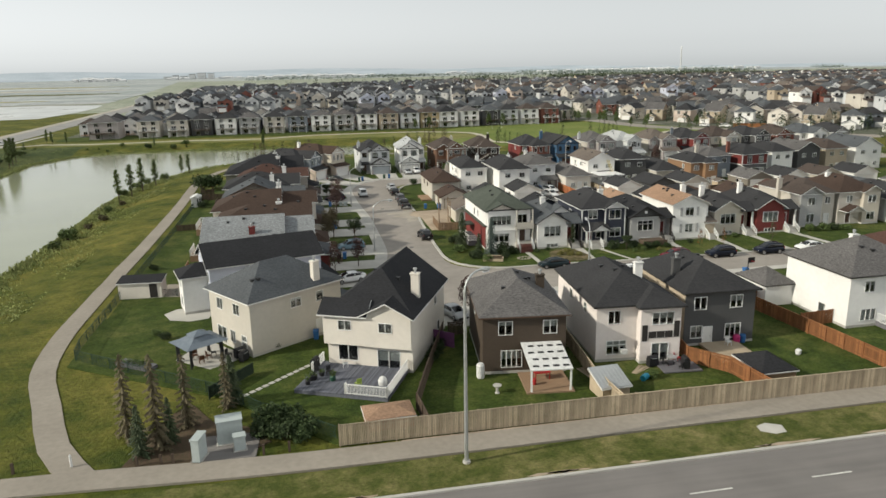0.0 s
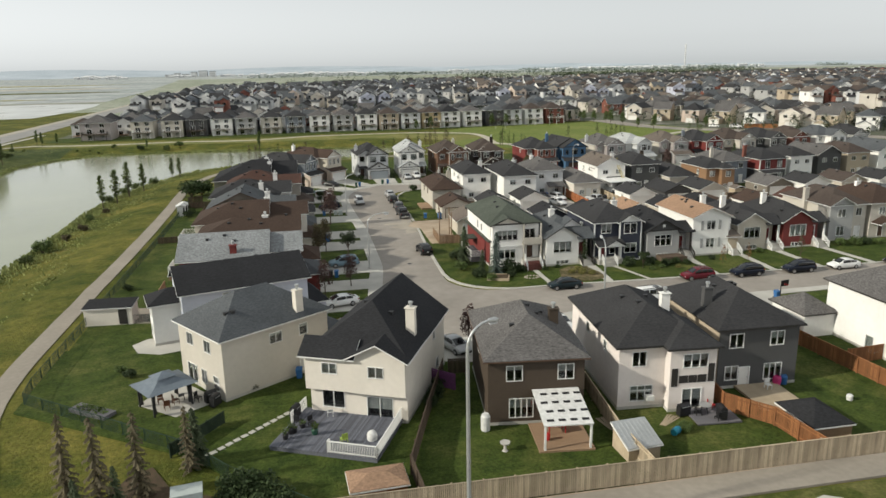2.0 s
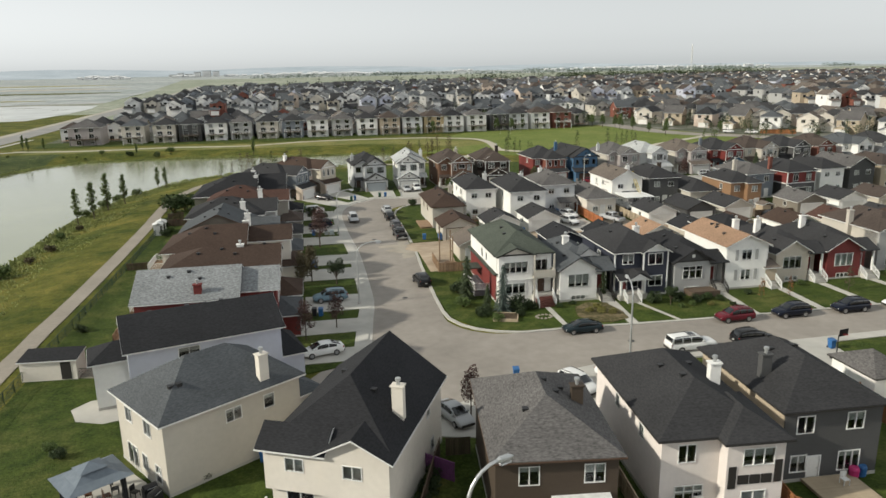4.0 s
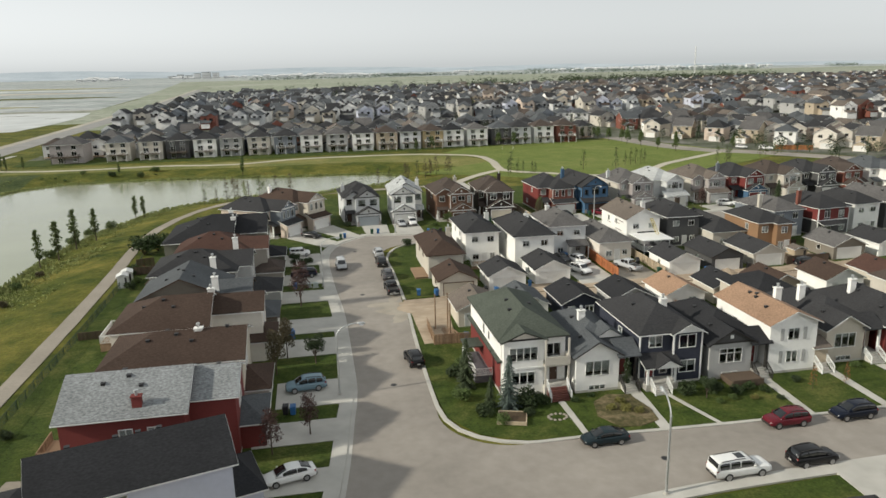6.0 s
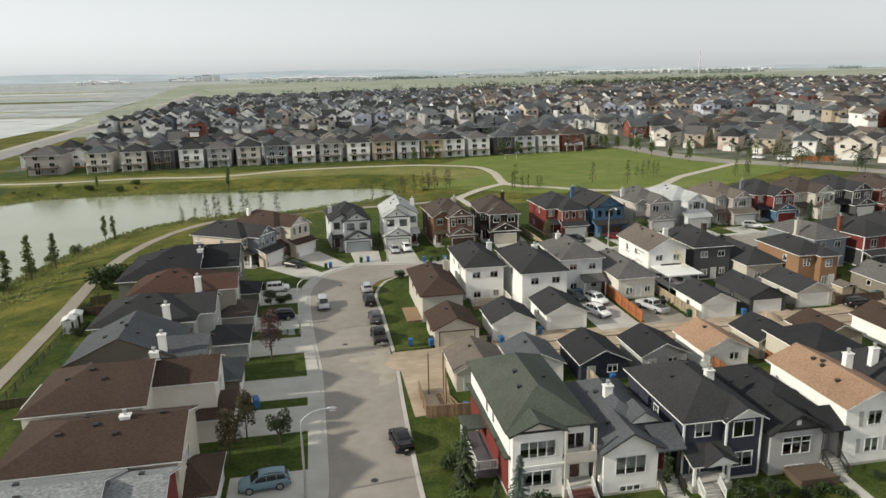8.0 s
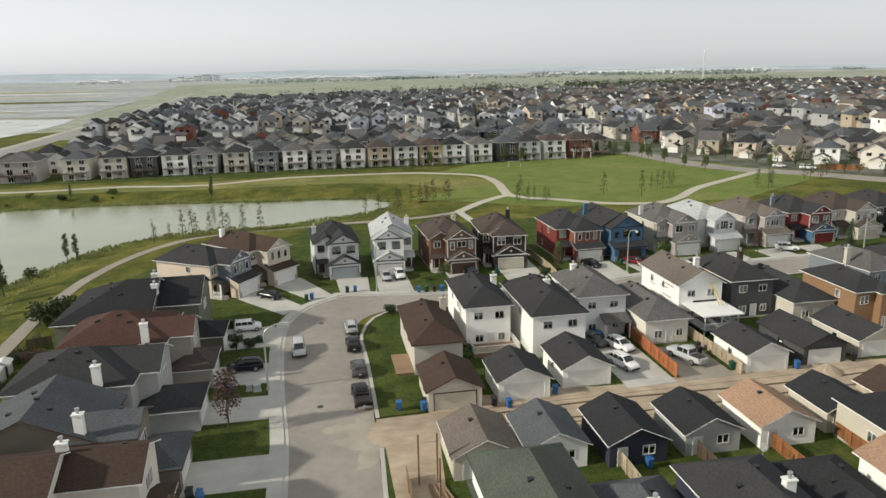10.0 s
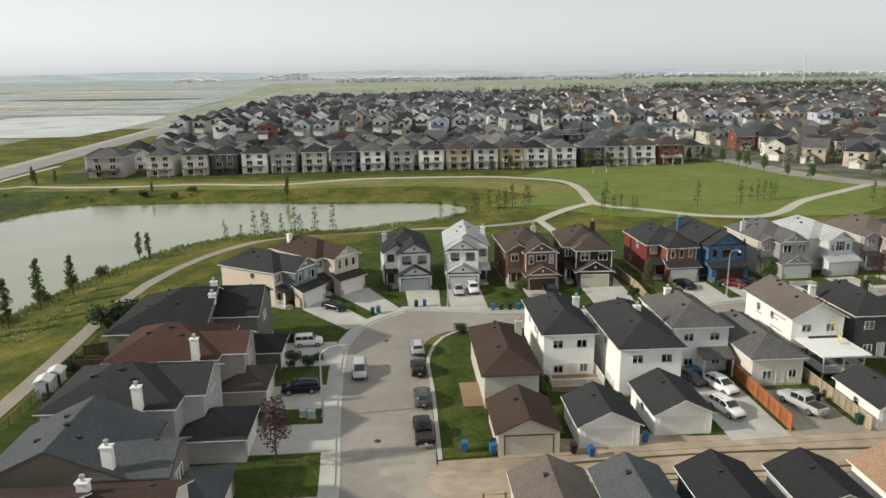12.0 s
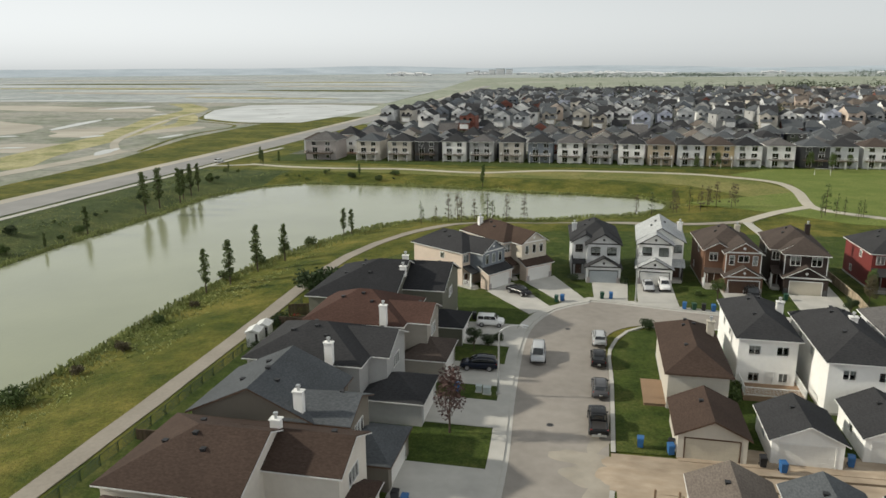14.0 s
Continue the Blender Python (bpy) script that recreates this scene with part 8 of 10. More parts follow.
for kind, paint, label, u, v, turn, z in (
        ("pickup", "black", "black pickup truck parked at the kerb", 16.5, 128.6, 93, 0.02), ("suv", "grey", "grey car parked behind the pickup", 16.7, 136.9, 92, 0.02), ("suv", "black", "black car parked at the kerb", 16.5, 145.6, 92, 0.02), ("suv", "silver", "silver car parked at the kerb", 16.6, 152.6, 92, 0.02),
        ("minivan", "silver", "pale gold minivan on the street", 8.9, 145.6, -87, 0.02), ("boxvan", "white", "boxy white van on a driveway", 1.2, 156.0, 3, 0.15), ("suv", "navy", "dark blue car on a driveway", 2.0, 140.6, 184, 0.15), ("sedan", "black", "black car on an angled driveway", 3.6, 171.6, -38, 0.15),
        ("sedan", "silver", "silver car in front of the white house", 24.6, 178.4, -88, 0.15), ("boxvan", "white", "small white van in front of the white house", 27.2, 178.6, -88, 0.15), ("pickup", "black", "black pickup truck on a driveway", 40.6, 176.6, -92, 0.15),
        ("sedan", "black", "black car in front of the red house", 65.0, 177.6, -70, 0.15), ("sedan", "red", "red car in front of the blue house", 74.0, 177.2, -60, 0.15), ("sedan", "navy", "dark car in front of the blue house", 77.2, 177.2, -60, 0.15), ("suv", "white", "white car on a driveway", 109.0, 179.3, -30, 0.15),
        ("suv", "white", "white car on a parking pad", 52.9, 136.6, -72, 0.15), ("suv", "white", "white car on a parking pad", 50.9, 130.9, -72, 0.15), ("pickup", "silver", "silver pickup truck on a gravel pad", 60.0, 131.2, 108, 0.14), ("sedan", "grey", "grey car at the back of the parking pad", 50.2, 139.4, -72, 0.15), ("suv", "black", "black car parked in the lane", 92.0, 125.3, 4, 0.04),
        ("suv", "steel", "pale blue-grey car on a driveway", 2.4, 93.2, 186, 0.15), ("sedan", "white", "white sedan on a driveway", 0.9, 74.2, 194, 0.15), ("suv", "black", "black car parked at the kerb", 15.9, 98.4, 97, 0.02),
        ("sedan", "teal", "dark teal car parked at the kerb", 31.6, 74.5, 180, 0.02), ("suv", "red", "dark red car parked at the kerb", 51.2, 73.9, 180, 0.02), ("suv", "navy", "navy car parked at the kerb", 58.9, 73.8, 180, 0.02), ("suv", "navy", "dark blue car parked at the kerb", 67.2, 73.7, 180, 0.02), ("sedan", "white", "white sedan parked at the kerb", 74.6, 73.7, 180, 0.02), ("sedan", "black", "black car parked at the kerb", 84.2, 73.8, 180, 0.02),
        ("wagon", "white", "large white long-bodied car with a dark sunroof parked at the kerb", 41.2, 66.6, 2, 0.02), ("suv", "black", "dark car parked at the kerb", 48.9, 66.9, 2, 0.02), ("suv", "white", "white car on the driveway of the brown house", 25.3, 59.6, -68, 0.16), ("sedan", "white", "white car half behind a roof", 29.3, 60.2, -80, 0.16), ("sedan", "silver", "silver car between two houses", 12.3, 56.2, -70, 0.15),
        ("wagon", "white", "white van on the street beyond the park", 190.6, 282.6, -40, 0.06), ("sedan", "white", "white car on the street beyond the park", 184.6, 290.6, -42, 0.06), ("boxvan", "white", "white truck on the far road", -133, 320, 85, 0.08)):
    vehicle(kind, paint, label, u, v, turn, z)


# ---- trees and shrubs ----
def leaf_cloud(s, rng, centre, radius, count, size, flat=0.8):
    for _ in range(count):
        while True:
            p = Vector((rng.uniform(-1, 1), rng.uniform(-1, 1), rng.uniform(-1, 1)))
            if 0.25 < p.length < 1:
                break
        p = Vector(centre) + Vector((p.x * radius[0], p.y * radius[1], p.z * radius[2]))
        a = Vector((rng.gauss(0, 1), rng.gauss(0, 1), rng.gauss(0, flat))).normalized()
        b = a.cross(Vector((rng.gauss(0, 1), rng.gauss(0, 1), rng.gauss(0, 1)))).normalized()
        k = size * rng.uniform(0.6, 1.3)
        s.add([p - a * k, p + b * k * 0.5, p + a * k, p - b * k * 0.5], [(0, 1, 2, 3)])


def make_tree(kind, hgt, seed, leaf):
    rng = random.Random(seed)
    root = thing("tree", "", "tree", Matrix())
    trunk, crown = Shape(), Shape()
    lean = (rng.uniform(-0.03, 0.03) * hgt, rng.uniform(-0.03, 0.03) * hgt)
    axis = lambda t: Vector((lean[0] * t * t, lean[1] * t * t, hgt * t))
    if kind == "spruce":
        trunk.tube([axis(0), axis(0.5), axis(0.98)], [hgt * 0.02, hgt * 0.013, 0.015], 7)
        rings = hgt * (14 if leaf == "dry" else 24)
        for i in range(int(rings)):
            t = 0.06 + 0.92 * (i / rings)
            a = i * 2.399 + rng.uniform(-0.4, 0.4)
            L = hgt * (0.14 if leaf == "dry" else 0.20) * (1.02 - t) ** 0.8 * rng.uniform(0.65, 1.15) + 0.08
            o = axis(t)
            d = Vector((math.cos(a), math.sin(a), -0.25))
            side = Vector((-math.sin(a), math.cos(a), 0))
            for q in range(4):
                f0, f1 = q / 4, (q + 1.25) / 4
                p0, p1 = o + d * L * f0, o + d * L * f1 + Vector((0, 0, -0.04 * q))
                ww = L * 0.27 * (1.1 - f0) + 0.07
                crown.add([p0, p1 + side * ww + Vector((0, 0, -0.1)), p1 + d * 0.05, p1 - side * ww + Vector((0, 0, -0.1))], [(0, 1, 2), (0, 2, 3)])
    elif kind == "poplar":
        trunk.tube([axis(0), axis(0.5), axis(0.95)], [0.10, 0.07, 0.02], 7)
        for i in range(16):
            t = 0.25 + 0.7 * i / 15
            o = axis(t) + Vector((rng.uniform(-0.25, 0.25), rng.uniform(-0.25, 0.25), 0))
            trunk.tube([axis(t - 0.08), o + Vector((rng.uniform(-0.4, 0.4), rng.uniform(-0.4, 0.4), 0.3))], [0.03, 0.01], 4)
            wdt = hgt * 0.09 * (1.15 - abs(t - 0.55)) * rng.uniform(0.6, 1.3)
            leaf_cloud(crown, rng, o, (wdt, wdt, hgt * 0.055), 60, 0.16)
    elif kind == "round":
        trunk.tube([axis(0), axis(0.35), axis(0.7)], [hgt * 0.025, hgt * 0.018, 0.03], 8)
        for i in range(9):
            a = i * 2.4
            top = Vector((math.cos(a) * hgt * 0.22, math.sin(a) * hgt * 0.22, hgt * rng.uniform(0.5, 0.9)))
            trunk.tube([axis(rng.uniform(0.25, 0.4)), top * 0.6 + axis(0.3) * 0.4, top], [hgt * 0.012, hgt * 0.008, 0.012], 5)
            leaf_cloud(crown, rng, top, (hgt * 0.15, hgt * 0.15, hgt * 0.13), 230, 0.055 * hgt ** 0.6)
        leaf_cloud(crown, rng, (0, 0, hgt * 0.72), (hgt * 0.2, hgt * 0.2, hgt * 0.24), 420, 0.055 * hgt ** 0.6)
    elif kind == "upright":
        trunk.tube([axis(0), axis(0.35), axis(0.9)], [0.09, 0.06, 0.015], 7)
        for i in range(12):
            a, t = i * 2.4, 0.3 + 0.05 * i
            top = axis(t) + Vector((math.cos(a), math.sin(a), 0)) * hgt * 0.17 * (1.25 - t) + Vector((0, 0, hgt * 0.12))
            trunk.tube([axis(t - 0.1), top], [0.03, 0.008], 4)
            leaf_cloud(crown, rng, top, (hgt * 0.11, hgt * 0.11, hgt * 0.14), 95 if leaf == "wine" else 150, 0.125)
    elif kind == "thin":
        trunk.tube([axis(0), axis(0.6), axis(0.98)], [0.06, 0.04, 0.012], 6)
        for i in range(int(hgt * 7)):
            t, a = 0.15 + 0.8 * rng.random(), rng.uniform(0, 6.28)
            L = hgt * 0.10 * (1.1 - t) + 0.15
            tip = axis(t) + Vector((math.cos(a) * L, math.sin(a) * L, rng.uniform(-0.1, 0.25)))
            trunk.tube([axis(t), tip], [0.014, 0.005], 3)
            leaf_cloud(crown, rng, tip, (0.22, 0.22, 0.2), 9, 0.11)
    elif kind == "shrub":
        for i in range(7):
            a = i * 2.4
            c = Vector((math.cos(a) * hgt * 0.35, math.sin(a) * hgt * 0.35, hgt * rng.uniform(0.35, 0.65)))
            trunk.tube([(0, 0, 0), c], [0.03, 0.01], 4)
            leaf_cloud(crown, rng, c, (hgt * 0.36, hgt * 0.36, hgt * 0.36), 110, 0.10 + 0.02 * hgt)
    part("trunk", trunk, BARK, root)
    part("crown", crown, LEAF[leaf], root)
    return root


NURSERY = {}


def tree(kind, hgt, leaf, u, v, label, category="tree", group="", z=None, name=None):
    seed = RNG.randrange(3)
    key = (kind, leaf, seed)
    scale = 1.0
    base = dict(spruce=6.0, poplar=6.0, round=6.0, upright=5.0, thin=5.0, shrub=1.5)[kind]
    if key not in NURSERY:
        NURSERY[key] = make_tree(kind, base, seed + 11, leaf)
        ob = NURSERY[key]
    else:
        ob = copy_thing(NURSERY[key], Matrix())
    zz = land(u, v) + 0.04 if z is None else z
    q = hgt / base
    ob.matrix_basis = place(u, v, zz, RNG.uniform(0, 360)) @ Matrix.Diagonal((q * RNG.uniform(0.92, 1.08), q * RNG.uniform(0.92, 1.08), q, 1))
    tagged(ob, label, category, group)
    ob.name = name or ("shrub" if kind == "shrub" else "tree")
    return ob


for u, v, hh, lf in ((-20.3, 33.9, 7.7, "dry"), (-17.3, 31.2, 8.5, "dry"), (-18.6, 30.4, 4.6, "spruce"), (-15.6, 34.5, 7.0, "dry"), (-12.6, 37.4, 5.7, "dry"), (-12.2, 38.4, 5.0, "spruce"), (-16.6, 32.3, 4.2, "spruce")):
    tree("spruce", hh, lf, u, v, "tall thin spruce with brown dying lower branches", group="spruces by the utility boxes")
for u, v, hh in ((-8.6, 33.0, 1.9), (-7.0, 32.2, 1.9), (-9.0, 31.6, 1.7), (-7.4, 30.6, 1.6), (-5.6, 31.0, 1.5), (-6.0, 29.9, 1.2)):
    tree("shrub", hh * 1.15, "deep", u, v, "dark green rounded shrub in a clump", "shrub", "shrub clump")
for u, v, hh in ((-51.6, 168.5, 8.2), (-49.4, 173.2, 8.6), (-48.6, 182.5, 9.4), (-46.6, 190.8, 7.8), (-43.6, 217.8, 6.4), (-41.2, 216.8, 6.2)):
    tree("poplar", hh, "poplar", u, v, "slender columnar poplar on the pond bank", group="pond bank poplars")
for u, v, hh in ((-104.5, 229, 11.5), (-105.5, 237, 11.5), (-104.6, 246, 10.5), (-104, 205, 7.0), (-106, 250, 9.5), (-107, 256, 10), (-108, 262, 9), (-103, 190, 4)):
    tree("poplar", hh, "poplar", u, v, "slender poplar on the far bank of the pond", group="far bank poplars")
for u, v, hh in ((-26.5, 226.5, 6.0), (-23.6, 230, 4.6), (-21.0, 233.5, 7.4), (-19.0, 235, 7.6), (-17.6, 233, 6.4), (-14.8, 236, 6.0), (-11.6, 237, 7.4), (-10.4, 238, 5.6), (-6.8, 238.6, 7.2), (-2.4, 239.4, 7.6), (26, 250, 6.2), (30, 251.5, 6.6), (35.6, 253, 7.2), (36.6, 254.5, 6.2), (40, 256, 6.8), (42.6, 254.4, 7.0), (44.6, 257, 6.6), (47, 258, 7.4), (50.6, 256.6, 7.0), (52, 259, 6.2), (45.6, 260, 5.8)):
    tree("thin", hh, "dry" if RNG.random() < 0.5 else "poplar", u, v, "thin sparse young tree beside the footpath", group="young path trees")
for u, v, hh in ((70, 247, 6.5), (71.6, 250, 8.2), (73.5, 248, 6.0), (76, 250, 5.0), (78, 246, 5.0), (80, 249, 4.6), (99, 253, 7.6), (109, 248, 8.2), (117, 258, 5.6), (119.6, 259, 6.4), (122, 260, 6.4), (124.6, 261, 5.8), (127, 263, 5.6), (150, 252, 7), (152.6, 250, 7.4), (155, 252, 6), (174, 262, 7), (177, 263, 7.5), (180, 262, 6)):
    tree("thin", hh, "green", u, v, "slender young tree in the park", group="park trees")
for u, v, hh in ((-21, 280.5 + 8, 7.5), (-66.5, 298, 4.5), (-118, 300, 3), (-112, 316, 6), (-116, 322, 6.5), (-108, 322, 5)):
    tree("poplar", hh, "green", u, v, "green tree above the far shore", group="far shore trees")
for u, v in ((50, 325), (58, 331), (90, 336), (96, 331), (104, 339), (136, 350), (142, 344), (145, 338), (149, 332), (147, 322), (149, 312), (151, 300), (178, 287), (154, 290), (143, 352), (170, 320)):
    tree("upright", RNG.uniform(4.5, 7), "green", u, v, "green street tree at the edge of the park", group="park edge trees")
tree("shrub", 4.6, "deep", -30.4, 165.4, "dense dark green bushy tree beside the footpath", "tree", name="bushy_tree")
tree("shrub", 4.0, "deep", -28.4, 168.6, "dense dark green bushy tree beside the footpath", "tree", name="bushy_tree")
for u, v, hh, lf, kd, lab in ((1.6, 124.2, 7.0, "wine", "upright", "dark wine-red ornamental tree on a front lawn"), (3.6, 100.8, 4.0, "dark", "round", "small green lollipop tree on a front lawn"), (2.8, 82.4, 4.4, "wine", "upright", "small wine-red tree on a front lawn"), (-0.9, 79.2, 4.8, "wine", "upright", "small wine-red tree on a front lawn"), (0.0, 103.2, 5.4, "dry", "upright", "sparse brownish tree on a front lawn"), (-1.2, 98.4, 5.6, "dry", "upright", "sparse brownish tree on a front lawn"),
                         (0.4, 146.2, 3.2, "dark", "round", "small dark tree on a front lawn"), (13.9, 56.6, 4.6, "wine", "upright", "wine-red tree beside the driveway"), (20.8, 89.6, 6.4, "spruce", "spruce", "green spruce on the corner lot"), (24.2, 83.4, 6.6, "bluespruce", "spruce", "blue spruce in front of the corner house"), (22.4, 84.4, 3.8, "spruce", "spruce", "small spruce on the corner lot"), (38.6, 85.0, 4.2, "dark", "poplar", "dense column of cedar beside the porch"),
                         (46.4, 81.0, 2.6, "dark", "round", "leafy green tree on a front lawn"), (59.2, 80.4, 3.2, "autumn", "thin", "small orange-leaved tree on a front lawn"), (63.6, 80.6, 3.0, "autumn", "thin", "small orange-leaved tree on a front lawn"), (72.8, 80.8, 4.4, "dry", "thin", "thin young tree on a front lawn"), (35.2, 175.2, 3.4, "green", "round", "small green tree before the brick house"), (57.6, 176, 4.6, "dry", "upright", "brownish tree beside the board fence"), (59.4, 181, 4.4, "green", "upright", "green tree beside the red house"),
                         (79.8, 177.0, 4.6, "green", "round", "green tree between two houses"), (101.6, 178.4, 5.2, "wine", "upright", "wine-red tree on a front lawn"), (123.4, 178.8, 6.5, "spruce", "spruce", "green spruce on a front lawn"), (96, 172.6, 3, "green", "thin", "thin young tree on a front lawn"), (23.2, 158.9, 1.7, "dark", "shrub", "dark shrub at the corner of the lawn"), (53.2, 170.4, 3.0, "dark", "round", "small dark tree by the walk")):
    tree(kd, hh, lf, u, v, lab, "shrub" if kd == "shrub" else "tree")
for u, v, hh, lf in ((21.4, 82.6, 1.6, "dark"), (26.4, 83.6, 2.2, "dark"), (22.8, 80.4, 1.2, "green"), (19.6, 86.6, 1.6, "green"), (20.2, 92.4, 1.8, "dark"), (21.6, 95.0, 1.6, "green"), (36.4, 80.2, 1.0, "yellow"), (35.0, 80.8, 0.9, "yellow"), (37.6, 79.4, 0.9, "yellow"), (36.6, 82.0, 0.9, "yellow"), (48.0, 82.2, 1.5, "dark"), (50.2, 81.2, 1.2, "dark"), (52.2, 82.0, 1.2, "deep"), (44.8, 82.4, 1.6, "dark"), (49.0, 80.0, 0.8, "green"), (51.4, 79.6, 0.7, "yellow"), (53.6, 81.0, 1.0, "deep"), (47.2, 79.6, 0.7, "green"), (54.2, 79.0, 0.7, "dark"), (26.0, 81.4, 1.0, "dark"), (28.2, 83.8, 1.4, "deep"), (58.6, 82.6, 0.9, "dark"), (31.8, 83.4, 0.8, "deep"), (34.0, 84.2, 0.7, "deep"), (68.2, 84.6, 1.0, "green"), (83.6, 85.4, 1.4, "green"), (86.0, 84.8, 1.6, "green"), (88.2, 85.0, 1.4, "dark"), (90.2, 84.4, 1.2, "green"),
                   (30.8, 137.2, 2.0, "green"), (31.8, 139.6, 1.6, "green"), (-22.4, 58.4, 0.9, "green"), (-21.2, 56.8, 1.0, "dark"), (-8.6, 51.0, 0.8, "dark"), (7.4, 43.8, 1.2, "dark"), (8.2, 45.6, 1.4, "dark"), (9.0, 47.6, 1.2, "dark"), (27.4, 34.6, 1.0, "green"), (3.0, 150.6, 1.2, "dark"), (1.8, 148.8, 1.6, "dark"), (-56 + 5, 116, 1.8, "poplar"), (-48.6, 141, 1.6, "dry"), (-50.2, 152, 1.6, "green"), (-49.5, 133, 1.4, "dry"), (-51.0, 124, 2.6, "green"), (-48.8, 160, 1.4, "dry"), (-50.6, 199.5, 2.0, "poplar"), (-46.6, 204.5, 2.2, "poplar"), (-52.4, 176.6, 2.0, "poplar"), (-50.8, 187.4, 2.2, "poplar"),
                   (-27.6, 140.4, 1.6, "dark"), (-27.4, 144.6, 1.4, "green"), (-28.2, 88.4, 1.2, "dark"), (20.6, 181.0, 1.4, "dark"), (12.0, 181.0, 1.4, "dark"), (32.4, 176.4, 1.0, "green"), (55.0, 163.6, 1.2, "green")):
    tree("shrub", hh, lf, u, v, "low leafy green garden shrub", "shrub", "garden shrubs")
for i in range(30):
    a = RNG.random()
    u, v = (RNG.uniform(-119, -104), RNG.uniform(170, 300)) if a < 0.75 else (RNG.uniform(-100, -40), RNG.uniform(291, 306))
    tree("shrub", RNG.choice((0.8, 1.0, 1.3, 1.7, 2.3)), RNG.choice(("deep", "green", "poplar", "green")), u, v, "wild shrub on the far bank", "shrub", "far bank shrubs")


# reeds and tall grass along the shore, one clump after another
def reeds():
    s = Shape()
    rng = random.Random(9)
    n = len(POND)
    for i in range(n):
        (ax, ay), (bx, by) = POND[i], POND[(i + 1) % n]
        L = math.hypot(bx - ax, by - ay)
        nx, ny = (by - ay) / L, -(bx - ax) / L
        for _ in range(int(L * 34)):
            t = rng.random()
            lump = 0.5 + 0.9 * noise.noise(((ax + (bx - ax) * t) * 0.11, (ay + (by - ay) * t) * 0.11, 3.0))
            o = abs(rng.gauss(0.3, 1.3 + 1.2 * lump))
            x, y = ax + (bx - ax) * t + nx * o, ay + (by - ay) * t + ny * o
            if pond_distance(x, y) < -0.5:
                x, y = ax + (bx - ax) * t - nx * o, ay + (by - ay) * t - ny * o
            z = land(x, y) - 0.05
            hgt = rng.uniform(0.25, 0.6) * (1.0 + 0.9 * max(0.0, lump)) * (1.25 if o < 1.2 else 0.7)
            a = rng.uniform(0, 3.14)
            dx, dy = math.cos(a) * 0.05, math.sin(a) * 0.05
            s.add([(x - dx, y - dy, z), (x + dx, y + dy, z), (x + dx * 2.2 + rng.uniform(-0.2, 0.2), y + dy * 2.2, z + hgt), (x - dx * 1.6 + rng.uniform(-0.15, 0.15), y - dy * 1.6, z + hgt * 0.85)], [(0, 1, 2, 3)])
    return s


ob = part("reeds", reeds(), REEDS)
ob.matrix_basis = GM
tagged(ob, "fringe of tall green reeds along the shore", "reeds", kind="stuff")


def wild_grass():
    """Tufts of tall wild grass scattered over both banks in drifts."""
    s, rng = Shape(), random.Random(19)
    n = 0
    while n < 3000:
        u, v = (rng.uniform(-54, -41), rng.uniform(66, 228)) if rng.random() < 0.6 else (rng.uniform(-127, -100), rng.uniform(150, 300))
        if pond_distance(u, v) < 0.8 or noise.noise((u * 0.09, v * 0.05, 1.0)) + rng.uniform(-0.25, 0.25) < 0.08:
            continue
        n += 1
        z, hgt = land(u, v) - 0.03, rng.uniform(0.12, 0.32)
        for _ in range(3):
            a, r = rng.uniform(0, 6.28), rng.uniform(0.15, 0.35)
            dx, dy = math.cos(a), math.sin(a)
            s.add([(u - dy * 0.06, v + dx * 0.06, z), (u + dy * 0.06, v - dx * 0.06, z), (u + dx * r + dy * 0.05, v + dy * r - dx * 0.05, z + hgt), (u + dx * r - dy * 0.05, v + dy * r + dx * 0.05, z + hgt * 0.9)], [(0, 1, 2, 3)])
    return s


ob = part("wild_grass", wild_grass(), REEDS)
ob.matrix_basis = GM
tagged(ob, "drifts of tall wild grass on the pond banks", "grass", kind="stuff")


# ---- the row of walkout houses behind the park, and the suburb beyond ----
def walkout(label, u, v, w, wall, shingle, kind="xhh", d=11.0, deck_mat=TRIM, turn=0):
    """A house with its tall back to the park: three storeys of openings, and a raised deck."""
    e = 7.9
    root = house(label, u, v, turn, [(0, w, 0, d, 0, e, kind, 0.5, wall, shingle)],
                 [(0, "s", w * 0.27, 6.6, 1.7, 1.5, "two"), (0, "s", w * 0.73, 6.6, 1.8, 1.5, "two"), (0, "s", w * 0.3, 4.0, 2.1, 2.0, "patio"), (0, "s", w * 0.72, 4.1, 1.9, 1.6, "two"), (0, "s", w * 0.3, 1.3, 1.8, 1.9, "patio"), (0, "s", w * 0.72, 1.5, 1.3, 1.2, "two")], group="walkout houses", lite=True)
    part("deck_floor", Shape().box(w * 0.08, w * 0.92, -3.4, 0, 2.75, 2.95), DARKWOOD, root)
    for x in (w * 0.1, w * 0.5, w * 0.9):
        part("deck_post", Shape().box(x - 0.09, x + 0.09, -3.35, -3.15, 0, 2.75), deck_mat, root)
    railing("deck_rail", [(w * 0.1, -0.05), (w * 0.1, -3.3), (w * 0.9, -3.3), (w * 0.9, -0.05)], 2.95, 1.0, deck_mat, root, gap=0.3)
    return root


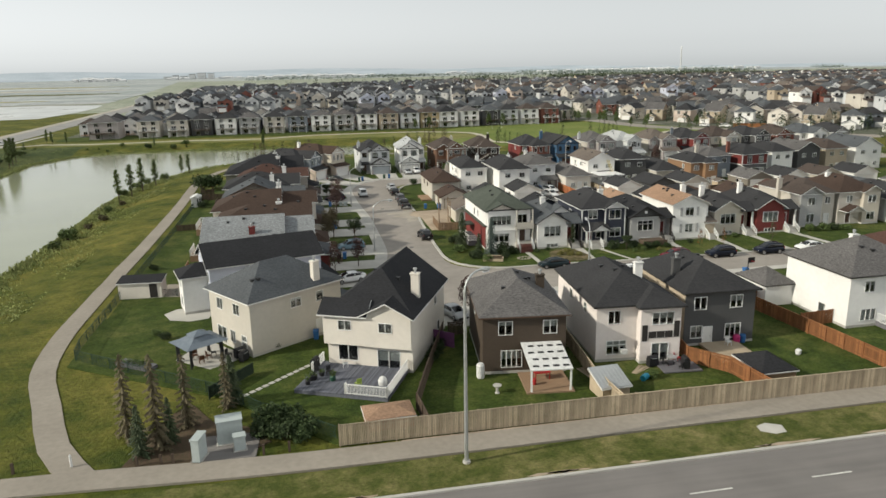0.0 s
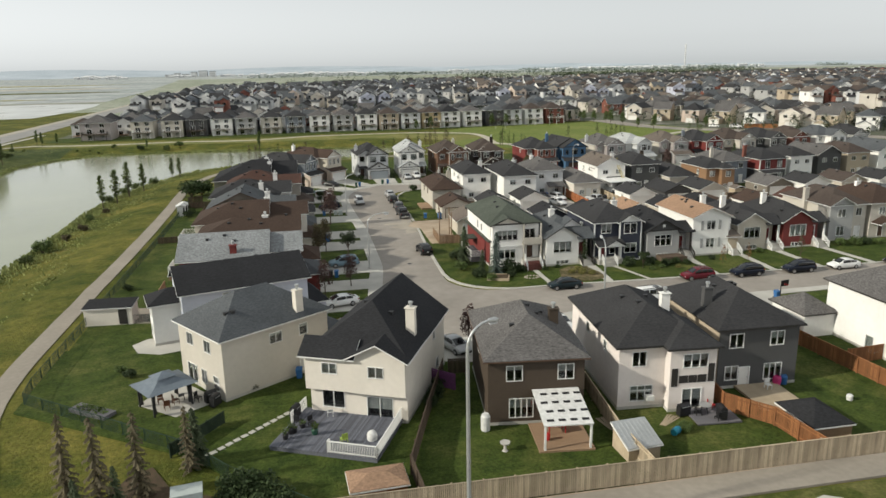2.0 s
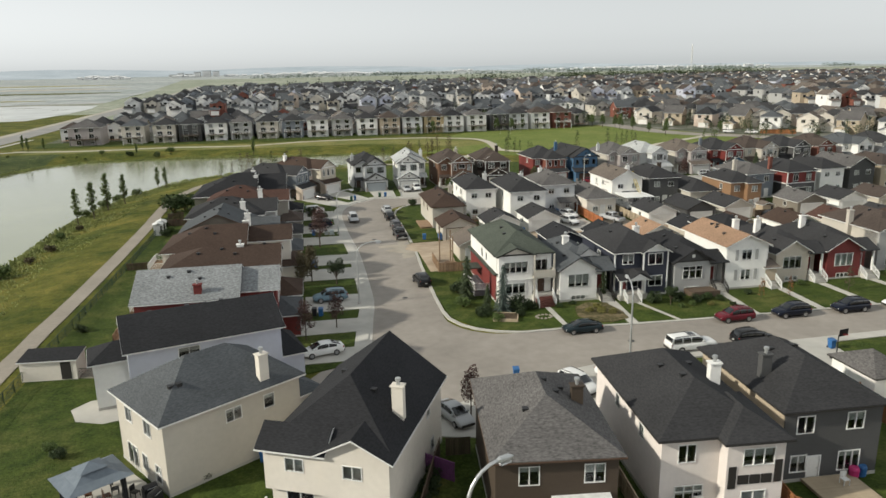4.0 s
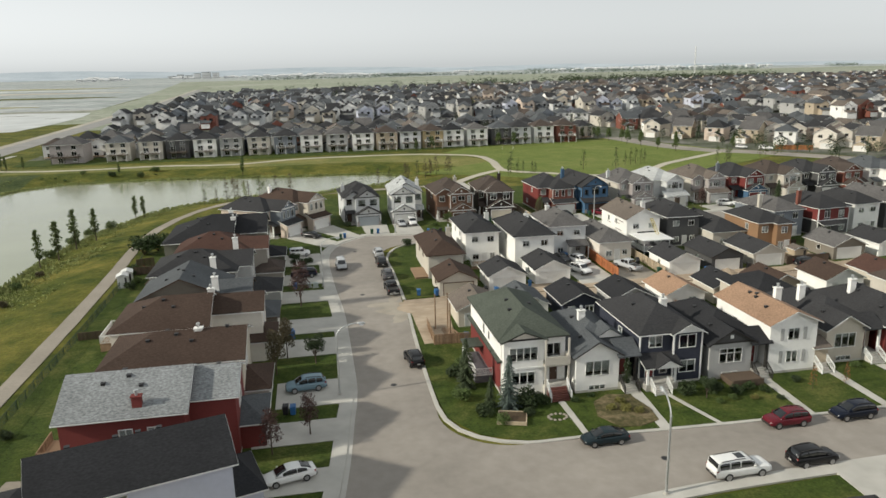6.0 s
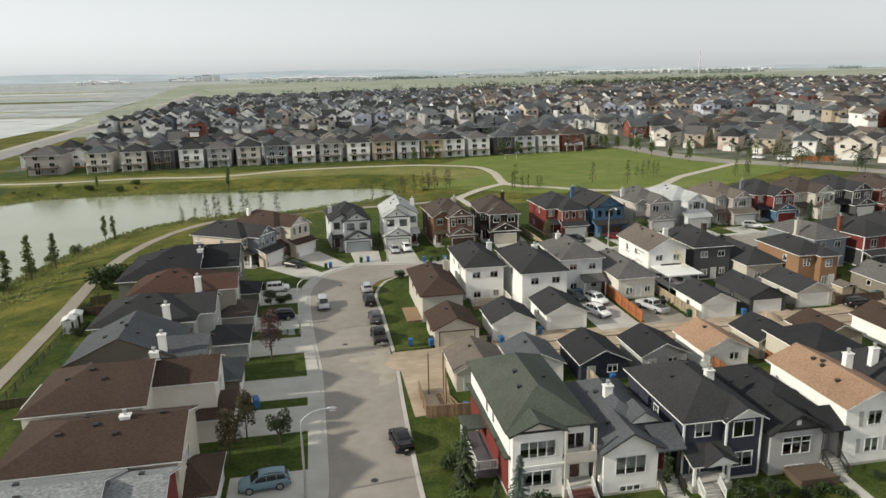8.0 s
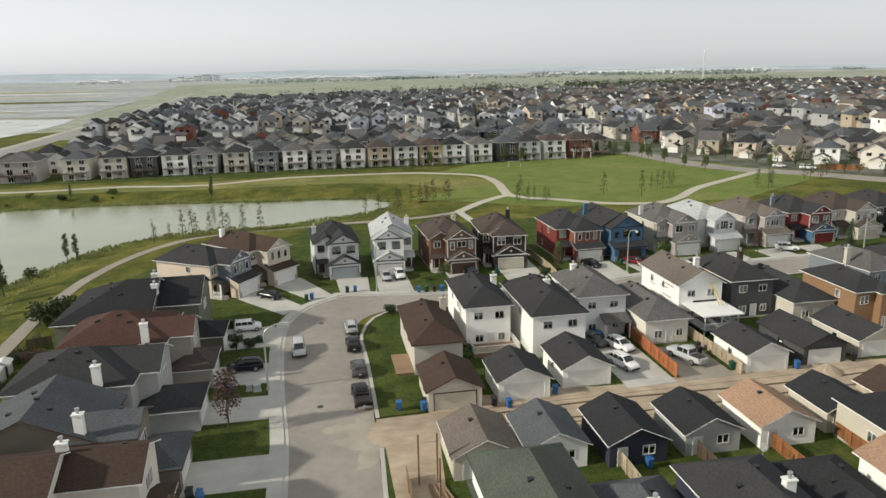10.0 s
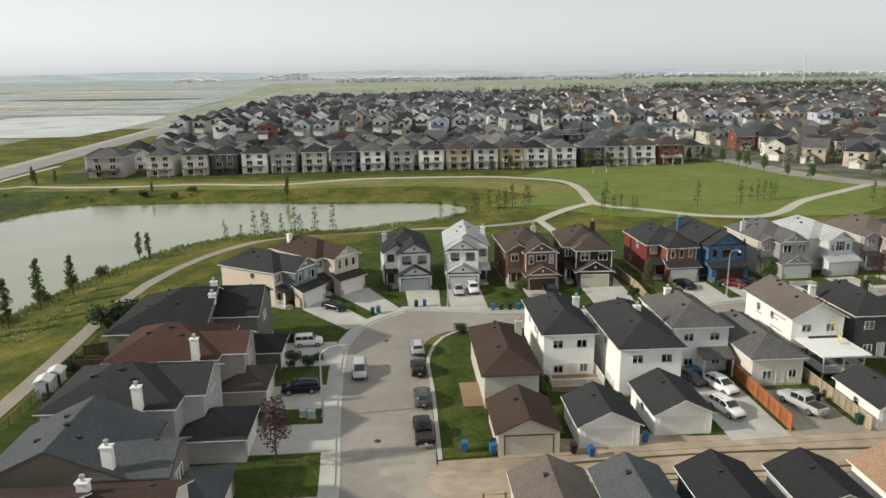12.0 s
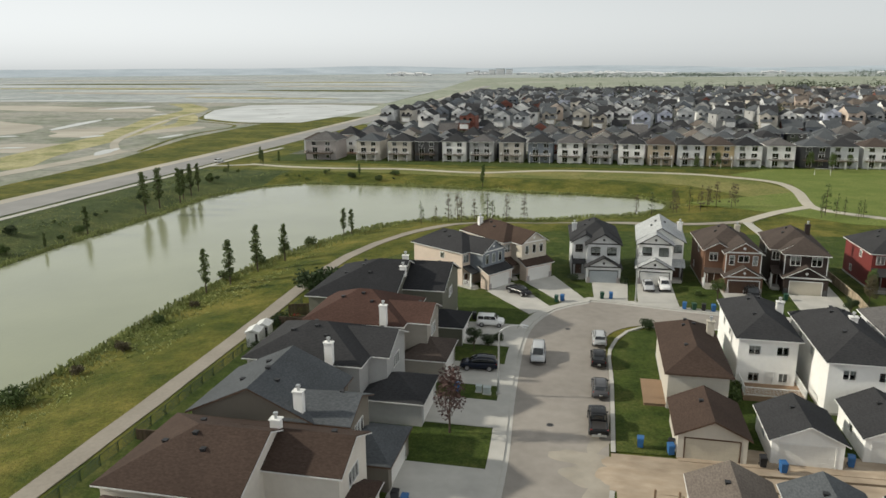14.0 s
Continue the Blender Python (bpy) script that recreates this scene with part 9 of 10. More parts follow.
ROW = (("pinkish_grey", "weathered"), ("sand", "slate"), ("sand", "dark"), ("charcoal", "dark"), ("white", "dark"), ("grey", "weathered"), ("sand", "dark"), ("slate", "dark"), ("white", "weathered"), ("grey", "weathered"), ("white", "dark"), ("tan", "umber"), ("pale", "dark"), ("ochre", "umber"), ("white", "black"), ("white", "weathered"), ("charcoal", "slate"), ("pale", "dark"), ("white", "umber"), ("brick", "umber"))
U0 = (-102, -80.5, -67.5, -56.6, -45.4, -34.4, -22.6, -11.2, 0.2, 11.6, 23.2, 34.0, 44.8, 55.2, 65.0, 76.4, 88.0, 97.6, 109.0, 120.4)
for (wall, sh), u in zip(ROW, U0):
    v = 337 + 3.5 * math.sin((u + 80) / 50) + max(0, u - 40) * 0.10
    walkout("%s walkout house with a %s roof and raised deck" % (dict(slate="slate-grey", ochre="yellow ochre", brick="brick-red", pale="pale grey", pinkish_grey="pinkish grey").get(wall, wall), dict(umber="dark brown").get(sh, sh)), u, v, 9.6 if u > -90 else 13.0, wall, sh, "yhh" if sh in ("weathered",) else "xhh", 11.0 if u > -90 else 13.0, TRIM if wall not in ("charcoal", "pinkish_grey") else TRIM_DARK)


def simple_house(wall, shingle, style, w=8.6, d=12.0):
    """A street house as seen from afar: body, garage, and openings on the side that shows."""
    gar = style % 2
    blocks = [(0, w, 0, d, 0, 6.1, ("yhh", "ygg", "xgg", "xhh")[style % 4], 0.55, wall, shingle), ((w - 5.4 if gar else 0.2), (w - 0.1 if gar else 5.4), -4.5, 0.2, 0, 2.8, "ygg", 0.5, wall, shingle)]
    gx = (w - 2.75) if gar else 2.8
    return house("", 0, 0, 0, blocks, [(0, "s", w * 0.3, 4.7, 1.6, 1.3, "two"), (1, "s", gx, 1.1, 4.4, 2.1, "garage"), (0, "s", w * 0.75, 4.7, 1.3, 1.2, "one"), (0, "w", d * 0.5, 4.7, 0.9, 1.0, "one")], lite=True)


def back_house(wall, shingle, style, w=8.6, d=12.0):
    """A street house whose back shows."""
    root = house("", 0, 0, 0, [(0, w, 0, d, 0, 6.1, ("yhh", "xhh", "ygg")[style % 3], 0.55, wall, shingle)], [(0, "s", w * 0.27, 4.7, 1.5, 1.2, "two"), (0, "s", w * 0.73, 4.7, 1.3, 1.2, "two"), (0, "s", w * 0.3, 1.3, 1.8, 2.0, "patio"), (0, "s", w * 0.72, 1.6, 1.5, 1.3, "two")], lite=True)
    part("deck_floor", Shape().box(0.6, w * 0.7, -2.6, 0, 0.6, 0.8), DECKWOOD, root)
    return root


def slope(u, v):
    """Height of the far suburb's ground: a slow rise from the park, and a fall behind the last houses."""
    return 8.5 * min(1.0, max(0.0, (v - 352) / 420)) * (1 - smooth(1000, 2500, v)) * (0.15 + 0.85 * smooth(-150, 120, u))


def turned(p, cu, cv, turn, z):
    """A point turned about (cu, cv) and lifted."""
    c, q = math.cos(radians(turn)), math.sin(radians(turn))
    dx, dy = p[0] - cu, p[1] - cv
    return (cu + dx * c - dy * q, cv + dx * q + dy * c, p[2] + z)


WALLS = ("white", "beige", "sand", "grey", "tan", "pale", "peach", "charcoal", "white", "navy", "cream", "white", "brick", "pale")
ROOFS = ("dark", "slate", "weathered", "dark", "slate", "slate", "dark", "weathered", "slate", "taupe", "umber", "dark", "dark", "slate")
PROTO = [(simple_house, back_house)[i % 2](WALLS[i], ROOFS[(i * 5 + 1) % 14], i // 2) for i in range(14)]
SPOTS = []


def inside_suburb(u, v):
    if v < 352 and u < 150:
        return False
    if u < -118 + max(0, v - 760) * 0.35:
        return False
    if v > 868 + max(0, min(120, (u - 300) * 0.5)):
        return False
    return v > 352 or (u > 178 + (300 - v) * 0.35 and v > 190) or (u > 185 and v < 200)


rng = random.Random(21)
for r in range(27):
    v = 355 + 23.5 * r + (3 if r % 2 else 0)
    for c in range(110):
        u = -116 + 9.9 * c + 6 * math.sin(v * 0.02) + (5 if r % 2 else 0)
        if u > 330 + v * 0.55 or not inside_suburb(u, v) or rng.random() < 0.05:
            continue
        if u < -108 and v > 385:
            continue
        if abs(u - (158 - (v - 345) * 0.15)) < 16 and v < 420:
            continue
        if math.hypot(u - 120, (v - 520) * 0.7) < 26:
            continue
        SPOTS.append((u, v + rng.uniform(-4, 4), r, rng.uniform(-14, 14) if u > 60 else rng.uniform(-5, 5)))
# houses fronting the road beyond the park, then the rows behind them
for c in range(9):
    t = c / 8
    SPOTS.append((238 - 68 * t, 241 + 112 * t, 0, -46 + 8 * math.sin(c * 2.1)))
for r in range(10):
    v = 215 + 23.5 * r
    if v > 350:
        break
    for c in range(27):
        u = 213 + (300 - v) * 0.62 + 10.4 * c
        if math.hypot(u - 224, v - 262) > 14:
            SPOTS.append((u, v, r, rng.uniform(-35, -15) if c < 4 else rng.uniform(-16, 10)))
for r in range(3):
    v = (98, 140, 198)[r]
    for c in range(22):
        u = (131, 162, 212)[r] + 11.2 * c
        if u < 260:
            SPOTS.append((u, v, r, rng.uniform(-4, 4)))
NEAR = [p for p in SPOTS if (p[1] < 405 or (p[1] < 430 and p[0] > 60)) and p[0] < 190 + p[1] * 0.2]
LABELS = ("white", "beige", "sand-coloured", "grey", "tan", "pale grey", "peach", "charcoal", "white", "navy", "cream", "white", "brick-red", "pale grey")
used = set()
for u, v, r, turn in NEAR:
    i = rng.randrange(14)
    if turn < -10 and i % 2 and v < 351:
        i -= 1
    m = place(u, v, slope(u, v) + 0.02, turn)
    ob = PROTO[i]
    if i in used:
        ob = copy_thing(PROTO[i], m)
    else:
        used.add(i)
        ob.matrix_basis = m
    ob.name = "house"
    tagged(ob, "%s two-storey house in the suburb beyond the park" % LABELS[i], "house", "suburb houses")
for i in range(14):
    if i not in used:
        PROTO[i].matrix_basis = place(330 + 14 * i, 420, slope(330, 420))
        tagged(PROTO[i], "%s two-storey house in the suburb beyond the park" % LABELS[i], "house", "suburb houses")


def distant():
    """All farther houses as one object: walls, gables, roofs, garages and openings."""
    s, mats = Shape(), []
    names = ["white", "cream", "sand", "grey", "beige", "pale", "slate", "peach", "lilac", "tan", "brick", "charcoal"]
    roofs = ["slate", "dark", "slate", "dark", "weathered", "umber", "taupe"]
    near = set(NEAR)
    for u, v, r, turn in SPOTS:
        if (u, v, r, turn) in near:
            continue
        w, d, e, zt = rng.uniform(7.0, 8.4), rng.uniform(10, 12.5), rng.uniform(5.3, 6.2), slope(u, v)
        wi, ri = rng.randrange(12) if rng.random() < (0.75 if u > 130 else 0.35) else rng.choice((0, 0, 5, 5, 3, 8)), 12 + rng.randrange(7 if u > 130 else 4)
        x0, y0 = u, v + rng.uniform(-2, 2)
        x1, y1 = x0 + w, y0 + d
        k0, n0 = len(s.v), len(s.f)
        s.box(x0, x1, y0, y1, -1.0, e)
        mats += [wi] * (len(s.f) - n0)
        o, hip, cross = 0.4, rng.random() < 0.4, rng.random() < 0.4
        xm, zr = (x0 + x1) / 2, e + (w / 2 + o) * 0.6
        hh = w / 2 if hip else 0.0
        corner = [(x0 - o, y0 - o, e), (x1 + o, y0 - o, e), (x1 + o, y1 + o, e), (x0 - o, y1 + o, e)]
        if cross:
            ym, zr, hh = (y0 + y1) / 2, e + (d / 2 + o) * 0.5, (w * 0.35 if hip else 0.0)
            corner = corner[3:] + corner[:3]
            a, b = (x0 - o + hh, ym, zr), (x1 + o - hh, ym, zr)
        else:
            a, b = (xm, y0 - o + hh, zr), (xm, y1 + o - hh, zr)
        n0 = len(s.f)
        s.add(corner + [a, b], [(1, 2, 5, 4), (3, 0, 4, 5)])
        mats += [ri] * (len(s.f) - n0)
        n0 = len(s.f)
        s.add(corner + [a, b], [(0, 1, 4), (2, 3, 5)])
        mats += [ri if hip else wi] * (len(s.f) - n0)
        if rng.random() < 0.7:
            f0 = x0 + w * rng.choice((0.05, 0.45))
            f1, zt = f0 + w * 0.5, e + w * 0.25 * 0.7
            n0 = len(s.f)
            s.box(f0, f1, y0 - 0.9, y0, 2.8, e).add([(f0, y0 - 0.9, e), (f1, y0 - 0.9, e), ((f0 + f1) / 2, y0 - 0.9, zt)], [(0, 1, 2)])
            mats += [wi] * (len(s.f) - n0)
            n0 = len(s.f)
            fm = (f0 + f1) / 2
            s.add([(f0 - 0.2, y0 - 1.1, e), (fm, y0 - 1.1, zt + 0.12), (f1 + 0.2, y0 - 1.1, e), (f0 - 0.2, y0 + 3, e), (fm, y0 + 3, zt + 0.12), (f1 + 0.2, y0 + 3, e)], [(0, 1, 4, 3), (1, 2, 5, 4)])
            mats += [ri] * (len(s.f) - n0)
            n0 = len(s.f)
            s.box(fm - 0.8, fm + 0.8, y0 - 0.96, y0 - 0.89, 3.6, 4.9)
            mats += [19] * (len(s.f) - n0)
        g0 = x0 + (0.2 if rng.random() < 0.5 else w - 5.2)
        n0 = len(s.f)
        s.box(g0, g0 + 5, y0 - 4, y0, 0, 2.9)
        mats += [wi] * (len(s.f) - n0)
        n0 = len(s.f)
        s.add([(g0 - 0.3, y0 - 4.4, 2.9), (g0 + 5.3, y0 - 4.4, 2.9), (g0 + 5.3, y0, 4.2), (g0 - 0.3, y0, 4.2)], [(0, 1, 2, 3)])
        mats += [ri] * (len(s.f) - n0)
        n0 = len(s.f)
        s.box(g0 + 0.4, g0 + 4.6, y0 - 4.06, y0 - 3.99, 0.1, 2.3)
        mats += [0] * (len(s.f) - n0)
        n0 = len(s.f)
        for q in (0.2, 0.65):
            s.box(x0 + w * q, x0 + w * q + 1.4, y0 - 0.05, y0 + 0.01, 3.6, 4.9)
        s.box(x0 - 0.05, x0 + 0.01, y0 + d * 0.4, y0 + d * 0.4 + 1.2, 3.6, 4.8)
        mats += [19] * (len(s.f) - n0)
        s.v[k0:] = [turned(p, u + w / 2, v, turn, zt) for p in s.v[k0:]]
    m = s.mesh("distant_houses")
    for k in names:
        m.materials.append(SIDING[k])
    for k in roofs:
        m.materials.append(SHINGLE[k])
    m.materials.append(CARGLASS)
    m.polygons.foreach_set("material_index", mats)
    return m


ob = new("distant_houses", distant())
ob.matrix_basis = GM
tagged(ob, "dense rows of small houses filling the distance", "houses", kind="stuff")


def woods():
    s = Shape()
    r2 = random.Random(8)
    spots = [(r2.uniform(-110, 600), r2.uniform(352, 880)) for _ in range(1500)] + [(r2.uniform(330, 640), r2.uniform(900, 1010)) for _ in range(420)] + [(r2.uniform(170, 420), r2.uniform(190, 420)) for _ in range(420)] + [(210 + r2.gauss(0, 30), 872 + r2.gauss(0, 8)) for _ in range(60)]
    for u, v in spots:
        if not inside_suburb(u, v) and not (u > 300 and v > 880) and v < 860:
            continue
        hgt, zt = r2.uniform(3.5, 8.5) + (5 if v > 850 else 0), slope(u, v)
        w = hgt * r2.uniform(0.22, 0.4)
        s.tube([(u, v, zt), (u, v, zt + hgt * 0.5)], [0.15, 0.08], 4)
        leaf_cloud(s, r2, (u, v, zt + hgt * 0.62), (w, w, hgt * 0.42), 26 if v > 700 else 60 if v > 420 else 110, 0.85 if v > 700 else 0.55 if v > 420 else 0.32)
    return s


ob = part("distant_trees", woods(), LEAF["dark"])
ob.matrix_basis = GM
tagged(ob, "scattered street trees among the far houses", "trees", kind="stuff")


def suburb_ground():
    """The gently rising ground under the far houses, falling away behind them."""
    us, vs = [-117 + 40 * i for i in range(21)] + [1000, 1500, 2500], [351 + 26 * i for i in range(21)] + [900, 960, 1060, 1200, 1500, 2000, 2600]
    s, w = Shape(), 0
    edge = lambda v: -117 - 0.06 * max(0, v - 500) if v < 890 else -148 - (v - 900) * 0.05 - max(0, v - 1500) * 0.17
    s.v = [(edge(v) + (u + 117) * (1 - (edge(v) + 117) / 2617), v, slope(u, v) + 0.012) for v in vs for u in us]
    w = len(us)
    s.f = [(j * w + i, j * w + i + 1, (j + 1) * w + i + 1, (j + 1) * w + i) for j in range(len(vs) - 1) for i in range(w - 1)]
    return s.mesh("lawn_suburb")


sheet = suburb_ground()
sheet.materials.append(YARD)
# farmland behind the last houses, haze in its base colour
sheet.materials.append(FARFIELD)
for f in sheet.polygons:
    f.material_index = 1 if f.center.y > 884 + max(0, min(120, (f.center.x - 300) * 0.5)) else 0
structure("lawn_suburb", sheet, None, "streets and yards of the far suburb, farmland behind", "ground")
structure("lawn_suburb_east", Shape().slab([(158, 351), (166, 316), (174, 294), (189, 281), (204, 260), (228, 226), (244, 180), (560, 180), (760, 351)], -0.2, 0.01), YARD, "grey streets and yards east of the park", "ground")
structure("lawn_row", Shape().slab([(-116, 330), (-20, 326), (60, 332), (136, 348), (134, 352), (-116, 352)], -0.2, 0.02), LAWN, "back lawns of the walkout houses", "lawn")


# ---- small things ----
def bin_cart(colour, u, v, turn=0, z=0.14):
    root = thing("wheelie_bin", "%s plastic wheeled bin standing outside" % colour, "bin", place(u, v, z, turn), "wheeled bins")
    part("body", cached(("bin", colour), lambda: Shape().add([(-0.25, -0.28, 0.06), (0.25, -0.28, 0.06), (0.25, 0.25, 0.06), (-0.25, 0.25, 0.06), (-0.31, -0.34, 1.0), (0.31, -0.34, 1.0), (0.31, 0.34, 1.0), (-0.31, 0.34, 1.0)], [(0, 3, 2, 1), (4, 5, 6, 7), (0, 1, 5, 4), (1, 2, 6, 5), (2, 3, 7, 6), (3, 0, 4, 7)]).mesh("body")), PLASTIC[colour], root)
    part("lid", cached(("lid", colour), lambda: Shape().add([(-0.33, -0.38, 1.0), (0.33, -0.38, 1.0), (0.33, 0.38, 1.0), (-0.33, 0.38, 1.0), (-0.3, -0.3, 1.08), (0.3, -0.3, 1.08), (0.3, 0.34, 1.12), (-0.3, 0.34, 1.12)], [(0, 3, 2, 1), (4, 5, 6, 7), (0, 1, 5, 4), (1, 2, 6, 5), (2, 3, 7, 6), (3, 0, 4, 7)]).mesh("lid")), PLASTIC[colour], root)
    part("handle", cached(("bh",), lambda: Shape().tube([(-0.24, 0.42, 0.95), (0.24, 0.42, 0.95)], [0.025, 0.025], 6).mesh("handle")), PLASTIC["black"], root)
    for x in (-0.27, 0.27):
        part("wheel", cached(("bw",), lambda: Shape().tube([(-0.04, 0, 0), (0.04, 0, 0)], [0.12, 0.12], 10).mesh("wheel")), TYRE, root, m=pose(x, 0.28, 0.12))


for c, u, v in (("blue", 20.6, 125.0), ("blue", 23.4, 124.2), ("black", 23.5, 125.1), ("green", 9.9, 168.6), ("blue", 10.8, 169.2), ("green", 17.0, 171.6), ("blue", 18.4, 171.8), ("blue", 29.4, 168.8), ("green", 30.8, 168.7), ("black", 32.2, 168.6), ("blue", 33.6, 168.5), ("black", 31.6, 123.6), ("blue", 33.2, 122.9), ("blue", 39.6, 125.2), ("blue", 20.2, 63.6), ("blue", 1.0, 87.2), ("black", 0.2, 87.4), ("black", -0.4, 110.6), ("blue", 0.4, 110.9), ("black", -0.6, 111.4), ("blue", 0.6, 110.2),
                 ("black", -1.6, 158.2), ("blue", -0.6, 158.0), ("black", 0.4, 158.1), ("blue", 0.6, 133.6), ("blue", 56.2, 63.2), ("green", 64.0, 127.0), ("blue", 72.2, 125.4), ("black", 80.8, 126.0), ("blue", 97.4, 128.0), ("green", 98.2, 128.4), ("blue", -4.3, 52.6), ("blue", 24.0, 103.9), ("blue", 43.2, 107.6), ("black", 62.6, 132.6), ("black", 63.2, 134.0), ("green", 45.6, 176.2), ("green", 71.2, 177.4)):
    bin_cart(c, u, v, RNG.uniform(-15, 15))

hoop = thing("basketball_hoop", "black portable basketball hoop on a driveway", "basketball hoop", place(54.7, 60.6, 0.15, 10))
part("base", Shape().box(-0.5, 0.5, -0.35, 0.35, 0, 0.18), PLASTIC["black"], hoop)
part("pole", Shape().tube([(0, 0, 0.15), (0, 0, 2.6), (0, -0.5, 3.1)], [0.06, 0.06, 0.05]), PLASTIC["black"], hoop)
part("backboard", Shape().box(-0.6, 0.6, -0.56, -0.52, 2.75, 3.5), PLASTIC["black"], hoop)
part("rim", Shape().tube([(0.22 * math.cos(a * 0.7), -0.8 + 0.22 * math.sin(a * 0.7), 3.0) for a in range(10)], [0.02] * 10, 5), PLASTIC["red"], hoop)
bol = thing("bollard", "white post in the middle of the footpath", "bollard", place(-23.6, 29.9, 0.1))
part("post", Shape().tube([(0, 0, -0.05), (0, 0, 0.9), (0, 0, 1.0)], [0.09, 0.09, 0.03], 10), PLASTIC["white"], bol)
for u, v in ((-27.8, 30.0), (-18.6, 28.9), (-15.9, 28.7), (-9.0, 28.6), (-7.0, 28.6), (-16.8, 28.8)):
    b = thing("wood_post", "short dark wooden post beside the pathway", "post", place(u, v, 0.0), "pathway posts")
    part("post", Shape().box(-0.09, 0.09, -0.09, 0.09, -0.1, 0.85), DARKWOOD, b)
bb = thing("bird_bath", "pale stone bird bath on the lawn", "bird bath", place(11.9, 34.8, 0.08))
part("stem", Shape().tube([(0, 0, 0), (0, 0, 0.1), (0, 0, 0.6)], [0.25, 0.14, 0.1], 10), CONCRETE, bb)
part("bowl", Shape().tube([(0, 0, 0.6), (0, 0, 0.68), (0, 0, 0.78)], [0.15, 0.38, 0.42], 14), CONCRETE, bb)
tk = thing("water_tank", "white plastic water barrel against the brown wall", "barrel", place(11.2, 38.4, 0.08))
part("barrel", Shape().tube([(0, 0, 0), (0, 0, 0.1), (0, 0, 1.3), (0, 0, 1.42)], [0.36, 0.4, 0.4, 0.34], 14), PLASTIC["white"], tk)
part("lid", Shape().tube([(0, 0, 1.42), (0, 0, 1.5)], [0.3, 0.28], 12), PLASTIC["white"], tk)


def chair(colour, u, v, turn, z=0.1):
    root = thing("patio_chair", "%s patio chair with a straight back" % colour, "chair", place(u, v, z, turn), "patio chairs")
    m = PLASTIC[colour]
    part("seat", cached(("seat", colour), lambda: Shape().box(-0.26, 0.26, -0.26, 0.26, 0.4, 0.45).mesh("seat")), m, root)
    part("backrest", cached(("back", colour), lambda: Shape().box(-0.26, 0.26, 0.22, 0.27, 0.5, 0.95).mesh("backrest")), m, root)
    for x in (-0.23, 0.23):
        for y in (-0.23, 0.24):
            part("leg", cached(("leg", colour), lambda: Shape().box(-0.025, 0.025, -0.025, 0.025, 0, 0.42).mesh("leg")), m, root, m=pose(x, y, 0))


for c, u, v, a in (("brown", -17.0, 50.0, 20), ("brown", -16.2, 48.6, 200), ("brown", -15.6, 49.6, 120), ("lime", -0.7, 38.2, 200), ("black", -15.2, 50.4, 100), ("black", -13.6, 49.6, 60), ("black", -4.4, 42.2, 160), ("black", -3.2, 41.6, 40), ("white", -1.6, 43.2, 90), ("red", 31.6, 37.6, 30), ("black", 29.8, 36.6, 80), ("black", 31.0, 35.4, 190), ("white", 38.6, 39.6, 0)):
    chair(c, u, v, a, 0.48 if -6 < u < 0 else 0.1 if u < 36 else 0.38)


cover = thing("covered_stool", "round white cover over a small stool on the deck", "stool", place(1.6, 38.3, 0.46))
part("cover", Shape().tube([(0, 0, 0), (0, 0, 0.35), (0, 0, 0.62), (0, 0, 0.78), (0, 0, 0.82)], [0.42, 0.45, 0.36, 0.18, 0.04], 14), PLASTIC["white"], cover)
for u, v in ((-4.0, 41.6), (-4.7, 40.9)):
    pot = thing("plant_pot", "dark pot with a low green plant on the deck", "plant pot", place(u, v, 0.46))
    part("pot", Shape().tube([(0, 0, 0), (0, 0, 0.4), (0, 0, 0.42)], [0.2, 0.28, 0.26], 12), PLASTIC["black"], pot)
    leaves = Shape()
    leaf_cloud(leaves, random.Random(5), (0, 0, 0.55), (0.28, 0.28, 0.2), 60, 0.09)
    part("plant", leaves, LEAF["green"], pot)


def grill(u, v, turn, z=0.1):
    root = thing("barbecue", "black covered barbecue on a patio", "barbecue", place(u, v, z, turn), "barbecues")
    part("cart", Shape().box(-0.55, 0.55, -0.28, 0.28, 0.1, 0.85), PLASTIC["black"], root)
    part("hood", Shape().tube([(-0.5, 0, 0.9), (0.5, 0, 0.9)], [0.3, 0.3], 12), PLASTIC["black"], root)
    part("handle", Shape().tube([(-0.35, -0.34, 0.95), (0.35, -0.34, 0.95)], [0.02, 0.02], 6), METAL, root)


grill(-12.4, 49.2, 35)
grill(-11.9, 48.3, 60)
grill(28.6, 37.0, 10)
grill(31.4, 35.6, 80, 0.27)
pt = thing("patio_platform", "low grey wooden platform behind the pinkish house", "deck", place(28.9, 35.0, 0.08, -4))
for i in range(14):
    part("board", cached(("pboard",), lambda: Shape().box(0, 0.27, 0, 3.4, 0.06, 0.18).mesh("board")), GREYWOOD, pt, m=pose(0.28 * i, 0, 0))
for y in (0.3, 3.0):
    part("joist", Shape().box(0, 3.9, y, y + 0.1, -0.05, 0.06), DARKWOOD, pt)
gt = thing("garden_table", "round grey metal garden table on the platform", "table", place(30.6, 36.9, 0.265))
part("tabletop", Shape().tube([(0, 0, 0.7), (0, 0, 0.74)], [0.55, 0.55], 16), METAL, gt)
for a in (0.6, 2.7, 4.8):
    part("leg", Shape().beam((0.4 * math.cos(a), 0.4 * math.sin(a), 0), (0.2 * math.cos(a), 0.2 * math.sin(a), 0.7), 0.05, 0.05), DARK_METAL, gt)
